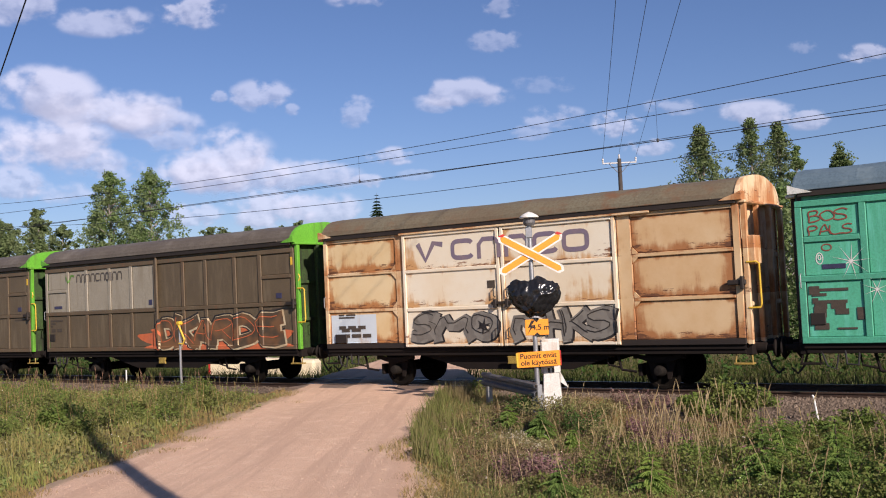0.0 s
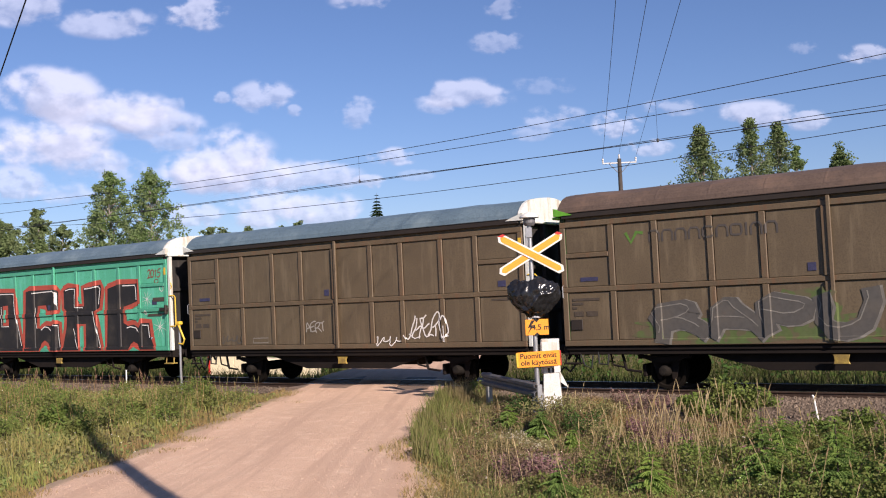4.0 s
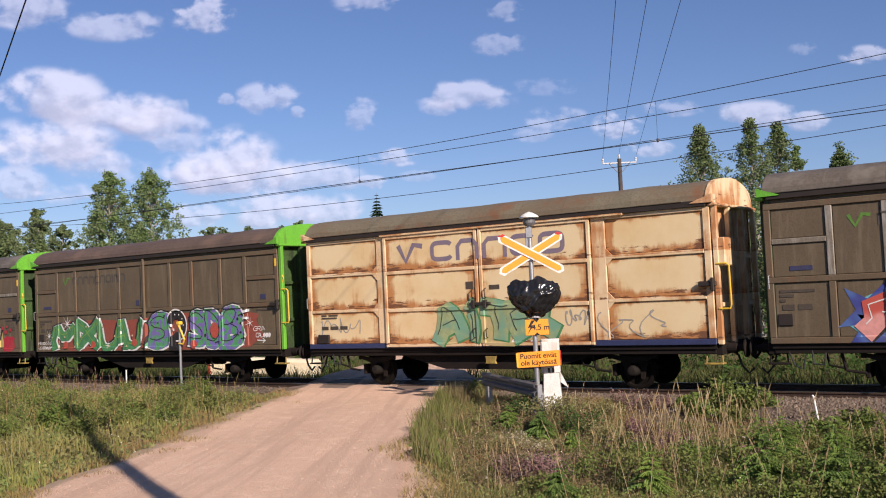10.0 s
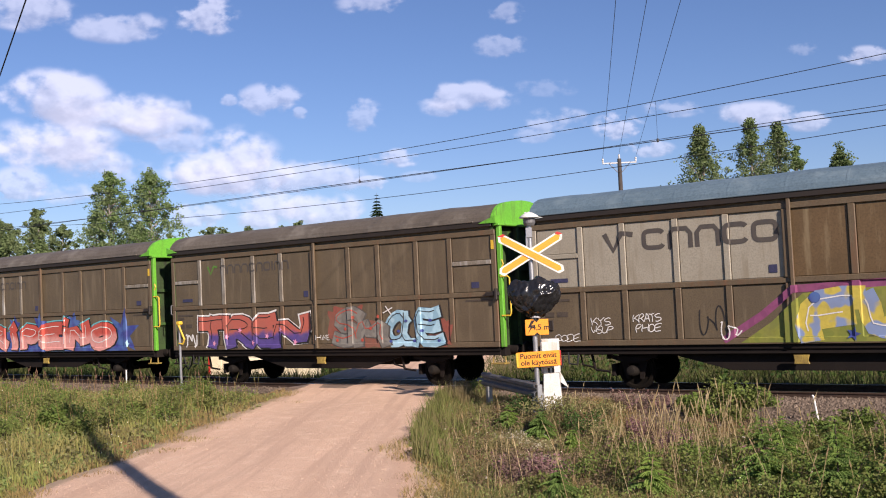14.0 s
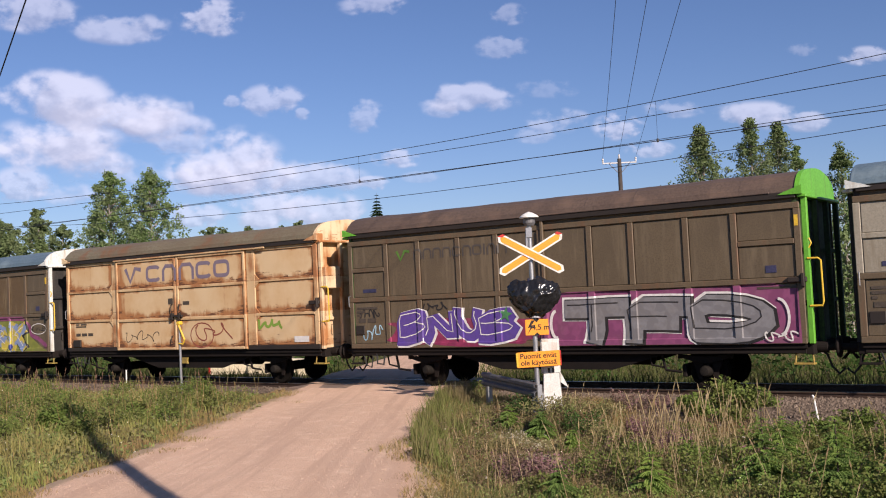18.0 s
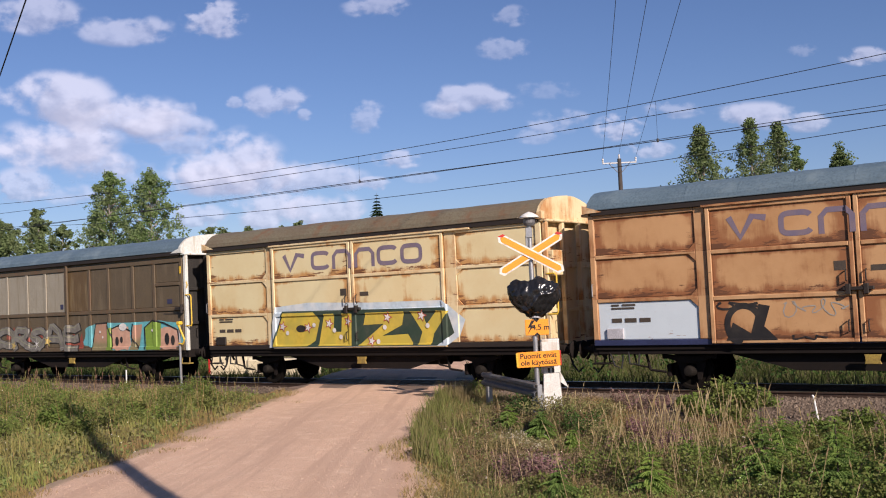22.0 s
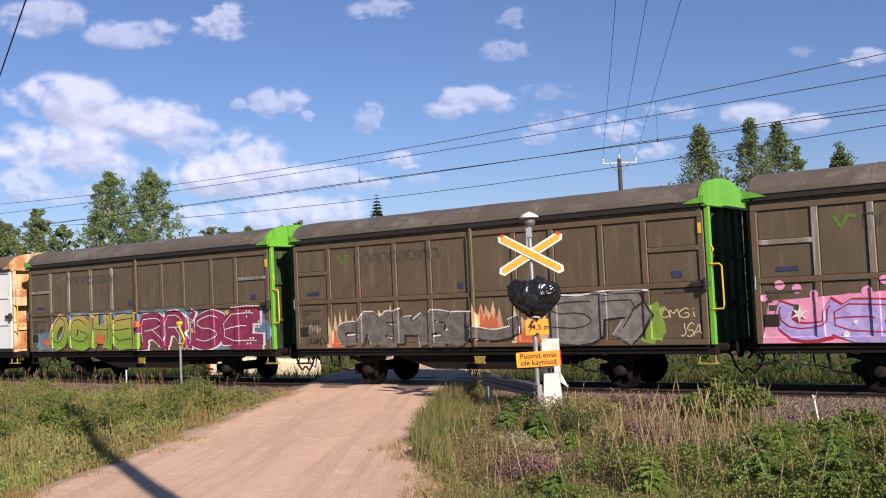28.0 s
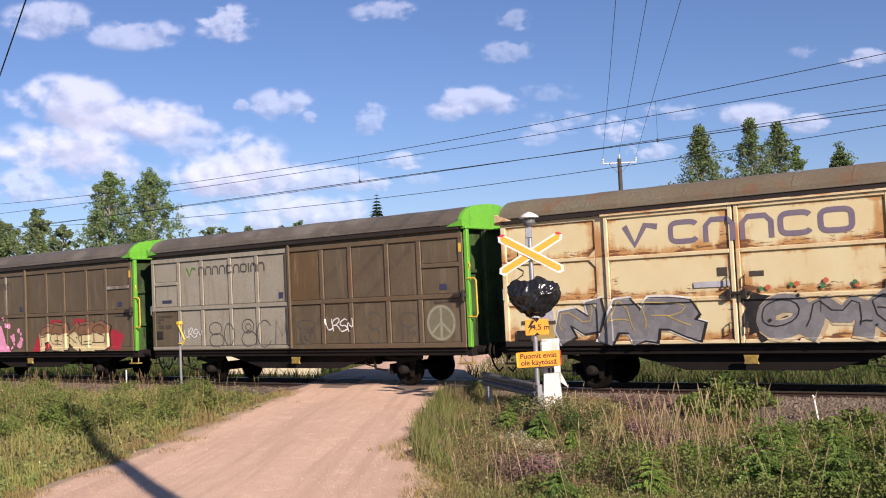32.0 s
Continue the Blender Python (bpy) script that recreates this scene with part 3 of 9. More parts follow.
def bogie_parts(w, half):
    """Underframe, axles and brake gear below the sill; the shade there is put into the steel's colour."""
    L = half * 2
    for y in (0.10, WIDTH - 0.26):
        part("solebar", cached("solebar:%d:%g" % (L * 100, y), lambda: boxed(-half + 0.05, half - 0.05, y, y + 0.16, 0.88, 1.085, bev=0.015)), SHADED_STEEL, w)
        part("belly_girder", cached("belly:%g" % y, lambda: prism([(-3.0, 0.885), (-1.5, 0.50), (1.7, 0.50), (3.1, 0.885)], y + 0.18, y + 0.24)), SHADED_STEEL, w)
    part("floor_pan", cached("floor:%d" % (L * 100), lambda: boxed(-half + 0.02, half - 0.02, 0.06, WIDTH - 0.06, 1.0, 1.09)), SHADED_STEEL, w)
    part("brake_reservoir", cached("reservoir", lambda: lathe([(0.05, -0.9), (0.2, -0.85), (0.2, 0.85), (0.05, 0.9)], 14, "y")), SHADED_STEEL, w, m=pose(1.4, 1.5, 0.72, 0, 0, 90))
    for sx in (-1, 1):
        ax = sx * 4.015
        ws = part("wheelset", cached("axle", lambda: lathe([(0.06, -1.12), (0.09, -1.1), (0.09, 1.1), (0.06, 1.12)], 12, "y")), WHEEL, w)
        ws.matrix_parent_inverse = Matrix.Translation((ax, TRACK_Y, 0.47))
        if not WHEEL_KEYS:
            WHEEL_KEYS["first"] = ws
        WHEEL_KEYS.setdefault("all", []).append(ws)
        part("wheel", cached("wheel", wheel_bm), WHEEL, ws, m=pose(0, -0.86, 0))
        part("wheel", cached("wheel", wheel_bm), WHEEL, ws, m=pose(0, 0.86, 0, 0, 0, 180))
        for y, f in ((0.40, -1), (WIDTH - 0.40, 1)):
            part("axle_box", cached("axlebox", lambda: lathe([(0.05, -0.16), (0.10, -0.15), (0.12, -0.1), (0.14, 0.0), (0.14, 0.14), (0.05, 0.15)], 16, "y")), HUB, w, "near-black axle box cover", m=pose(ax, y, 0.47, 0, 0, 0 if f < 0 else 180))
            part("leaf_spring", cached("spring", lambda: prism([(-0.62, 0.80), (-0.3, 0.70), (0, 0.66), (0.3, 0.70), (0.62, 0.80), (0.62, 0.86), (0.3, 0.83), (0, 0.81), (-0.3, 0.83), (-0.62, 0.86)], -0.06, 0.06)), SHADED_STEEL, w, m=pose(ax, y, 0.0))
            part("axle_guard", cached("guard", lambda: prism([(-0.42, 0.9), (-0.22, 0.26), (-0.14, 0.26), (-0.12, 0.62), (0.12, 0.62), (0.14, 0.26), (0.22, 0.26), (0.42, 0.9)], -0.03, 0.03)), SHADED_STEEL, w, m=pose(ax, y + 0.13 * -f, 0.0))
            part("spring_hanger", cached("hanger", lambda: boxed(-0.66, -0.56, -0.05, 0.05, 0.76, 0.92, bev=0.01)), SHADED_STEEL, w, m=pose(ax, y, 0))
            part("spring_hanger", cached("hanger2", lambda: boxed(0.56, 0.66, -0.05, 0.05, 0.76, 0.92, bev=0.01)), SHADED_STEEL, w, m=pose(ax, y, 0))
        part("brake_rigging", cached("rig", lambda: boxed(-0.62, -0.52, 0.5, 2.4, 0.32, 0.62, bev=0.02)), SHADED_STEEL, w, m=pose(ax, 0, 0))
        part("brake_hanger", cached("bhang", lambda: tube(tube(tubed([(0, 0.3, 0.95), (0.1, 0.3, 0.5)], 0.035), [(0.1, 0.3, 0.5), (0.5, 0.3, 0.45)], 0.03), [(-0.3, 0.3, 0.9), (-0.25, 0.3, 0.62), (0.1, 0.3, 0.55)], 0.025)), SHADED_STEEL, w, m=pose(ax - 1.05, 0, 0))
        bx = sx * half
        part("buffer_beam", cached("bufbeam", lambda: boxed(-0.08, 0.08, 0.12, WIDTH - 0.12, 0.86, 1.12, bev=0.015)), SHADED_STEEL, w, m=pose(bx + sx * 0.02, 0, 0))
        for by in (TRACK_Y - 0.98, TRACK_Y + 0.98):
            part("buffer", cached("buffer", lambda: lathe([(0.12, 0.0), (0.12, 0.22), (0.075, 0.23), (0.075, 0.40), (0.22, 0.42), (0.23, 0.45), (0.18, 0.475)], 16, "y")), SHADED_STEEL, w, m=pose(bx + sx * 0.1, by, 1.0, 0, 0, -90 * sx))
        part("coupling_hook", cached("hook", lambda: tubed([(0, 0, 0), (0.3, 0, -0.02), (0.45, 0, -0.14), (0.32, 0, -0.3)], 0.04)), SHADED_STEEL, w, m=pose(bx + sx * 0.08, TRACK_Y, 0.98, 0, 0, 0 if sx > 0 else 180))
        part("brake_hose", cached("hose", lambda: tubed([(0, 0, 0), (0.12, 0, -0.1), (0.2, 0, -0.35), (0.35, 0, -0.52), (0.48, 0, -0.4)], 0.028)), RUBBER, w, m=pose(bx + sx * 0.05, 0.95, 0.9, 0, 0, 0 if sx > 0 else 180))
        part("step", cached("step", lambda: tube(tube(boxed(-0.22, 0.22, 0.02, 0.25, 0.60, 0.64, bev=0.008), [(-0.2, 0.1, 0.62), (-0.16, 0.14, 1.0)], 0.02), [(0.2, 0.1, 0.62), (0.16, 0.14, 1.0)], 0.02)), STEP_PAINT if sx > 0 else SHADED_STEEL, w, m=pose(bx - sx * 0.12, 0.05, 0.04))
    part("brake_lever", cached("lever", lambda: prism([(-0.17, 0.86), (-0.13, 0.74), (-0.17, 0.66), (0.17, 0.66), (0.13, 0.74), (0.17, 0.86)], 0.04, 0.10, 0.01)), STEP_PAINT, w, "yellow load-change lever", m=pose(0.12, 0, 0))
    part("dangling_pipe", cached("pipes", lambda: tube(tubed([(0, 0.12, 0.95), (0.12, 0.1, 0.62), (0.3, 0.1, 0.55), (0.36, 0.1, 0.86)], 0.02), [(0.5, 0.12, 0.95), (0.52, 0.1, 0.66), (0.75, 0.1, 0.64), (0.78, 0.12, 0.9)], 0.025)), RUBBER, w, m=pose(-half + 0.35, 0, 0))


def end_parts(w, half, end_mat, kind):
    """Both end walls with posts, arch, hand rail; the right-hand one catches the sun."""
    # green and white ends get sheets with the gap's shade painted in
    sheet_mat = GREEN_SHADED if end_mat == GREEN else WHITE_SHADED if end_mat == WHITE_END else end_mat
    for sx in (-1, 1):
        bx = sx * half
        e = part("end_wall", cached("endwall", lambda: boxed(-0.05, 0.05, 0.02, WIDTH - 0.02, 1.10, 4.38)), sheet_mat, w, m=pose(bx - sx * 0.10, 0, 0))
        part("end_arch", cached("arch:%s:%d" % (kind, sx), lambda: arch_bm(-0.05, 0.05, 0.03 if sx > 0 else -0.03, 4.36)), end_mat, w, m=pose(bx - (0 if sx > 0 else -0.03), 0, 0))
        part("end_ear", cached("ear:%d" % sx, lambda: prism([(sx * 0.10, 4.36), (-sx * 0.42, 4.37), (-sx * 0.28, 4.43), (-sx * 0.05, 4.50), (sx * 0.10, 4.56)], -0.10, 0.20)), end_mat, w, m=pose(bx, 0, 0))
        part("end_flange", cached("flange", lambda: boxed(-0.10, 0.10, -0.03, WIDTH + 0.03, 4.29, 4.355, bev=0.015)), end_mat, w, m=pose(bx + sx * 0.07, 0, 0))
        for y in (0.03 if sx > 0 else 0.30, 0.92, WIDTH - 1.04, WIDTH - 0.12):
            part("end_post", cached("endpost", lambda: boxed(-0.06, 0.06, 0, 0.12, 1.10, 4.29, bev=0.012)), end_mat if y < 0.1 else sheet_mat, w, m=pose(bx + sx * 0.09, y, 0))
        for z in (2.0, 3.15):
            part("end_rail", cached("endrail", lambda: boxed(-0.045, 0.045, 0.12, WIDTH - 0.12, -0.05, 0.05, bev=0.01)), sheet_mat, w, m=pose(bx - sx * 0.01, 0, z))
    hx = half
    part("hand_rail", cached("handrail", lambda: tubed([(0.08, 0, 2.95), (0.30, 0, 2.95), (0.36, 0, 2.90), (0.37, 0, 2.0), (0.34, 0, 1.92), (0.08, 0, 1.92)], 0.022)), YELLOW, w, "yellow tubular hand rail", m=pose(hx + 0.02, 0.03, 0))
    part("hand_rail", cached("handrail2", lambda: tubed([(0.02, -0.05, 2.62), (0.02, -0.11, 2.60), (0.02, -0.11, 2.32), (0.02, -0.05, 2.30)], 0.014)), GALV, w, m=pose(-half + 0.05, 0, 0))
    part("latch", cached("latch", lambda: box(boxed(-0.28, 0.14, -0.09, 0.0, 2.44, 2.56, bev=0.02), 0.02, 0.1, -0.12, 0.0, 2.34, 2.64, bev=0.015)), GUTTER, w, "dark door latch", m=pose(half - 0.05, 0, 0))
    if kind == "c":
        part("end_box", cached("endbox", lambda: boxed(0.02, 0.30, 0.06, 0.72, 2.90, 3.55, bev=0.02)), end_mat, w, m=pose(half, 0, 0))
    else:
        part("hook_eye", cached("eye", lambda: tubed([(0.05, 0, 3.35), (0.16, 0, 3.38), (0.2, 0, 3.28), (0.14, 0, 3.18), (0.05, 0, 3.2)], 0.02)), YELLOW, w, m=pose(half, 0.05, 0))
        part("yellow_mark", cached("ymark", lambda: boxed(-0.12, -0.04, -0.012, 0.0, 3.68, 3.92)), YELLOW, w, m=pose(half, 0, 0))


def roof_parts(w, half, roof_mat, seed):
    part("roof", cached("roof:%d:%d" % (half * 100, seed % 3), lambda: roof_bm(half * 2, seed % 3)), roof_mat, w)
    for y in (-0.075, WIDTH + 0.015):
        part("gutter", cached("gutter:%d:%g" % (half * 100, y), lambda: boxed(-half + 0.1, half - 0.05, y, y + 0.06, 4.285, 4.43, bev=0.012)), GUTTER, w)
    part("roof_bead", cached("bead:%d" % (half * 100), lambda: boxed(-half + 0.25, half - 0.6, -0.10, -0.06, 4.42, 4.455, bev=0.008)), roof_mat, w)


def far_side(w, half, m):
    part("far_wall", cached("farwall:%d" % (half * 100), lambda: boxed(-half + 0.02, half - 0.02, WIDTH - 0.05, WIDTH, Z0, Z1)), m, w)


def brown_depth(x, z):
    u = x + LB / 2
    if abs(u - 6.43) < 0.14:
        return -0.07 if u > 6.47 else -0.03
    if z < 1.24 or z > 4.06 or abs(z - 2.50) < 0.065 or any(abs(u - r) < RW for r in RIBS_B):
        return 0.0
    return RECESS - 0.012


def brown_cuts():
    return [r - LB / 2 + s * (0.14 if r == 6.43 else RW) for r in RIBS_B for s in (-1, 1)] + [6.47 - LB / 2], [1.24, 2.435, 2.565, 4.06]


def ribbed_wagon(name, label, panel_mat, rib_mat, end_mat, roof_mat, seed, pale=None, pale_cols=(), ochre_cols=(), worn=False, pale_low=()):
    """A sliding-wall wagon: ten columns of pressed panels between ribs."""
    w = empty(name)
    half = LB / 2
    far_side(w, half, panel_mat)
    part("side_sheet", cached("sheet_b", lambda: boxed(-half + 0.03, half - 0.03, RECESS + 0.004, RECESS + 0.05, Z0, Z1)), panel_mat, w)
    for i, r in enumerate(RIBS_B):
        m = pale if pale and i < 5 else WORN_RIB if worn and 1 <= i <= 4 else rib_mat
        deep = 0.03 if i == 5 else 0.0
        for z0, z1 in ((1.235, 2.44), (2.56, 4.065)):
            part("rib", cached("rib:%g:%g" % (z0, deep), lambda: boxed(-RW, RW, -deep, RECESS, z0, z1, bev=0.014)), m if z0 > 2 or (pale_low and 0 < i < 5) else rib_mat, w, m=pose(r - half, 0, 0))
    for z0, z1 in ((Z0, 1.24), (2.435, 2.565), (4.06, 4.20)):
        part("rail", cached("brail:%g" % z0, lambda: boxed(-half, half, -0.004, RECESS, z0, z1, bev=0.014)), rib_mat, w)
    if pale_low:
        for z0, z1 in ((1.14, 1.235), (2.44, 2.56), (4.065, 4.195)):
            part("rail_face", cached("palerail:%g" % z0, lambda: boxed(-half + 0.01, RIBS_B[5] - half, -0.008, -0.005, z0, z1)), pale, w)
    part("door_edge", cached("dooredge", lambda: boxed(-0.05, 0.035, -0.07, 0.0, 1.12, 4.28, bev=0.012)), rib_mat, w, m=pose(6.53 - half, 0, 0))
    rnd = random.Random(seed)
    for i in range(10):
        x0, x1 = RIBS_B[i] + RW - half, RIBS_B[i + 1] - RW - half
        for z0, z1, low in ((1.24, 2.435, True), (2.565, 4.06, False)):
            pm = panel_mat
            if pale and ((not low and i in pale_cols) or (low and i in pale_low)):
                pm = pale
            if not low and i in ochre_cols:
                pm = OCHRE_PANEL
            if not low and i in (0, 9):
                part("panel", cached("bp:%d:a" % i, lambda: plate(x0, x1, z0, 3.29, RECESS)), pm, w)
                part("panel", cached("bp:%d:b" % i, lambda: plate(x0, x1, 3.41, z1, RECESS)), pm, w)
                part("cross_rib", cached("xrib:%d" % i, lambda: boxed(x0, x1, 0.0, RECESS, 3.29, 3.41, bev=0.014)), pale if pale and i == 0 else WORN_RIB if worn else rib_mat, w)
            else:
                part("panel", cached("bp:%d:%d" % (i, low), lambda: plate(x0, x1, z0, z1, RECESS)), pm, w)
    roof_parts(w, half, roof_mat, seed)
    end_parts(w, half, end_mat, "b")
    bogie_parts(w, half)
    part("data_label", cached("lab1", lambda: boxed(-0.24, 0.24, 0.024, 0.034, 2.70, 2.80)), LABEL_BLUE, w, m=pose(0.75 - half, 0, 0))
    part("data_label", cached("lab2", lambda: boxed(-0.12, 0.12, 0.024, 0.034, 2.68, 2.84)), LABEL_BLUE, w, m=pose(11.98 - half + 0.25, 0, 0))
    part("data_label", cached("lab3", lambda: boxed(-0.09, 0.09, 0.024, 0.034, 2.68, 2.86)), LABEL_BLUE, w, m=pose(6.1 - half, 0, 0))
    part("vent_plate", cached("ventp", lambda: boxed(-0.16, 0.16, 0.0, 0.036, 1.50, 1.76, bev=0.012)), GUTTER, w, m=pose(0.36 - half, 0, 0))
    bars(w, 0.26 - half, 2.02, [(0.12,), (0.3,), (0.75,)], 0.06, STENCIL, 0.024)
    bars(w, 0.30 - half, 1.84, [(0.26, 0.3)], 0.12, STENCIL, 0.024)
    bars(w, 11.9 - half, 2.32, [(0.9,)], 0.05, STENCIL, 0.024)
    tagged(w, label, "goods wagon", "goods wagons of the train")
    return w


def bars(w, x, z, rows, h, m, y):
    """Unreadable stencilled lines, as plain bars."""
    for r in rows:
        u = x
        for n in r:
            part("stencil_bar", boxed(u, u + n, y, y + 0.006, z, z + h), m, w)
            u += n + 0.08
        z += h * 1.7


DOORS_C = (2.97, 6.20, 9.53)


def cargo_depth(x, z):
    u = x + LC / 2
    if DOORS_C[0] < u < DOORS_C[2]:
        if min(abs(u - d) for d in DOORS_C) < 0.12 or z < 1.22 or z > 4.16 or 3.17 < z < 3.27 or 2.11 < z < 2.21:
            return -0.06
        return -0.02
    if u < 0.14 or u > 12.4 or 2.7 < u < 2.97 or 9.53 < u < 9.88 or z < 1.25 or 3.21 < z < 3.31 or 2.15 < z < 2.25:
        return 0.0
    return RECESS - 0.012


def cargo_cuts():
    h = LC / 2
    return [d - h + s * 0.12 for d in DOORS_C for s in (-1, 0, 1)] + [0.14 - h, 2.7 - h, 9.88 - h, 12.4 - h], [1.22, 1.25, 2.11, 2.15, 2.21, 2.25, 3.17, 3.21, 3.27, 3.31, 4.16]


def door_wagon(name, label, body, rib, roof_mat, seed, left=None, right=None, door=None, low_left=None, sill=None, end_mat=None):
    """A two-door wagon: end bays with cut-cornered panels, and a pair of sliding doors that stand proud."""
    w = empty(name)
    half = LC / 2
    left, right, door = left or body, right or body, door or body
    far_side(w, half, body)
    part("side_sheet", cached("sheet_c", lambda: boxed(-half + 0.03, half - 0.03, RECESS + 0.004, RECESS + 0.05, Z0, Z1)), body, w)
    for x0, x1, m in ((0.0, 0.14, left if left != body else rib), (2.70, 2.97, left if left != body else rib), (9.53, 9.90, right if right != body else rib), (12.38, LC, right if right != body else rib)):
        part("post", cached("cpost:%g" % x0, lambda: boxed(x0 - half, x1 - half, 0.0, RECESS, Z0 + 0.14, Z1, bev=0.014)), m, w)
    for x0, x1, m in ((0.14, 2.70, left if left != body else rib), (9.90, 12.38, right if right != body else rib)):
        for z0, z1 in ((2.15, 2.25), (3.21, 3.31), (4.19, Z1)):
            part("rail", cached("crail:%g:%g" % (x0, z0), lambda: boxed(x0 - half, x1 - half, -0.004, RECESS, z0, z1, bev=0.014)), m, w)
    part("sill", cached("csill", lambda: boxed(-half, half, 0.004, RECESS, Z0, 1.24, bev=0.012)), sill or GUTTER, w)
    for x0, x1, m, cut in ((0.14, 2.70, left, "r"), (9.90, 12.38, right, "l")):
        for z0, z1, cs in ((1.24, 2.15, ("t" + cut,)), (2.25, 3.21, ("t" + cut, "b" + cut)), (3.31, 4.19, ("b" + cut,))):
            pm = low_left if low_left and x0 < 1 and z0 < 1.5 else m
            part("panel", cached("cp:%g:%g" % (x0, z0), lambda: plate(x0 - half, x1 - half, z0, z1, RECESS, cut=cs)), pm, w)
        for z in (2.15, 3.21):
            s = -1 if cut == "r" else 1
            xx = (x1 if cut == "r" else x0) - half
            part("corner_gusset", cached("gus:%g:%g" % (x0, z), lambda: prism([(xx, z - 0.16), (xx + s * 0.16, z), (xx + s * 0.16, z + 0.1), (xx, z + 0.26)] if s > 0 else [(xx, z + 0.26), (xx - 0.16, z + 0.1), (xx - 0.16, z), (xx, z - 0.16)], 0.002, RECESS)), m if m != body else rib, w)
    for a, b in zip(DOORS_C, DOORS_C[1:]):
        d = part("sliding_door", cached("door:%g" % a, lambda: boxed(a - half + 0.02, b - half - 0.02, -0.015, 0.045, 1.13, 4.26)), door, w)
        rm = rib if door == body else door
        for x0, x1, z0, z1 in ((a + 0.02, a + 0.12, 1.13, 4.26), (b - 0.12, b - 0.02, 1.13, 4.26), (a + 0.12, b - 0.12, 1.13, 1.22), (a + 0.12, b - 0.12, 4.17, 4.26), (a + 0.12, b - 0.12, 2.11, 2.21), (a + 0.12, b - 0.12, 3.17, 3.27)):
            part("door_frame", cached("dfr:%g:%g:%g" % (x0, z0, z1), lambda: boxed(x0 - half, x1 - half, -0.06, -0.012, z0, z1, bev=0.014)), rm, d)
        for z0, z1 in ((1.22, 2.11), (2.21, 3.17), (3.27, 4.17)):
            part("door_panel", cached("dpan:%g:%g" % (a, z0), lambda: plate(a + 0.12 - half, b - 0.12 - half, z0, z1, -0.016, 0.03, 0.006)), door, d)
        s = -1 if a < 5 else 1
        cx = DOORS_C[1] - half + s * 0.2
        for z in (2.42, 1.36):
            part("door_handle", cached("dhan:%g:%g" % (s, z), lambda: tubed([(cx, -0.05, z), (cx, -0.12, z + 0.02), (cx, -0.12, z + 0.22), (cx, -0.05, z + 0.24)], 0.016)), GUTTER, d, "bent steel door handle")
        part("number_plate", cached("dno:%g" % s, lambda: boxed(cx - 0.12 + s * 0.12, cx + 0.12 + s * 0.12, -0.030, -0.022, 2.66, 2.86) if s < 0 else boxed(cx + 0.1, cx + 0.42, -0.030, -0.022, 2.62, 2.74)), STENCIL, d)
    part("door_bolt", cached("bolt", lambda: box(box(boxed(5.92 - half, 6.55 - half, -0.14, -0.05, 2.22, 2.30, bev=0.012), 5.98 - half, 6.08 - half, -0.15, -0.05, 2.14, 2.36, bev=0.01), 6.34 - half, 6.44 - half, -0.15, -0.05, 2.14, 2.36, bev=0.01)), GUTTER, w, "dark door bolt")
    part("door_track", cached("dtrack", lambda: boxed(DOORS_C[0] - half - 0.05, DOORS_C[2] - half + 0.9, -0.10, 0.0, 4.255, 4.31, bev=0.01)), rib, w)
    roof_parts(w, half, roof_mat, seed)
    end_parts(w, half, end_mat or rib, "c")
    bogie_parts(w, half)
    bars(w, 0.5 - half, 1.98, [(0.6,), (0.2, 0.35)], 0.045, STENCIL, 0.024)
    bars(w, 0.5 - half, 1.66, [(0.26, 0.3, 0.28)], 0.10, STENCIL, 0.024)
    part("label_holder", cached("lholder", lambda: boxed(0.36 - half, 0.80 - half, -0.02, 0.04, 1.26, 1.52, bev=0.015)), GUTTER if low_left is None else LABEL_WHITE, w)
    tagged(w, label, "goods wagon", "goods wagons of the train")
    return w


# ---- painted lettering ----
GLYPHS = {}


def glyph(ch, fat):
    """The outline of one letter of the built-in font, filled: points and triangles in a unit square."""
    key = (ch, fat)
    if key not in GLYPHS:
        cu = bpy.data.curves.new("glyph", "FONT")
        cu.body, cu.size, cu.offset, cu.resolution_u, cu.dimensions, cu.fill_mode = ch, 1.0, fat, 3, "2D", "FRONT"
        ob = new("glyph", cu)
        dg = bpy.context.evaluated_depsgraph_get()
        me = bpy.data.meshes.new_from_object(ob.evaluated_get(dg))
        vs = [(v.co.x, v.co.y) for v in me.vertices]
        fs = [tuple(p.vertices) for p in me.polygons]
        bpy.data.objects.remove(ob)
        bpy.data.curves.remove(cu)
        bpy.data.meshes.remove(me)
        GLYPHS[key] = (vs, fs)
    return GLYPHS[key]


def plain_text(words, size, material, parent, m, name="lettering", label=""):
    """A readable line, flat, in the x-z plane of its parent."""
    bm = bmesh.new()
    cu = bpy.data.curves.new("line", "FONT")
    cu.body, cu.size, cu.resolution_u, cu.dimensions, cu.fill_mode, cu.align_x, cu.offset, cu.space_line = words, size, 3, "2D", "FRONT", "CENTER", size * 0.012, 0.92
    ob = new("line", cu)
    me = bpy.data.meshes.new_from_object(ob.evaluated_get(bpy.context.evaluated_depsgraph_get()))
    bm.from_mesh(me)
    bpy.data.objects.remove(ob)
    bmesh.ops.rotate(bm, verts=bm.verts, matrix=Matrix.Rotation(radians(90), 3, "X"))
    return part(name, bm, material, parent, label, m)


LAP = 0.022                      # paint runs from a rib's edge down to the panel over this width


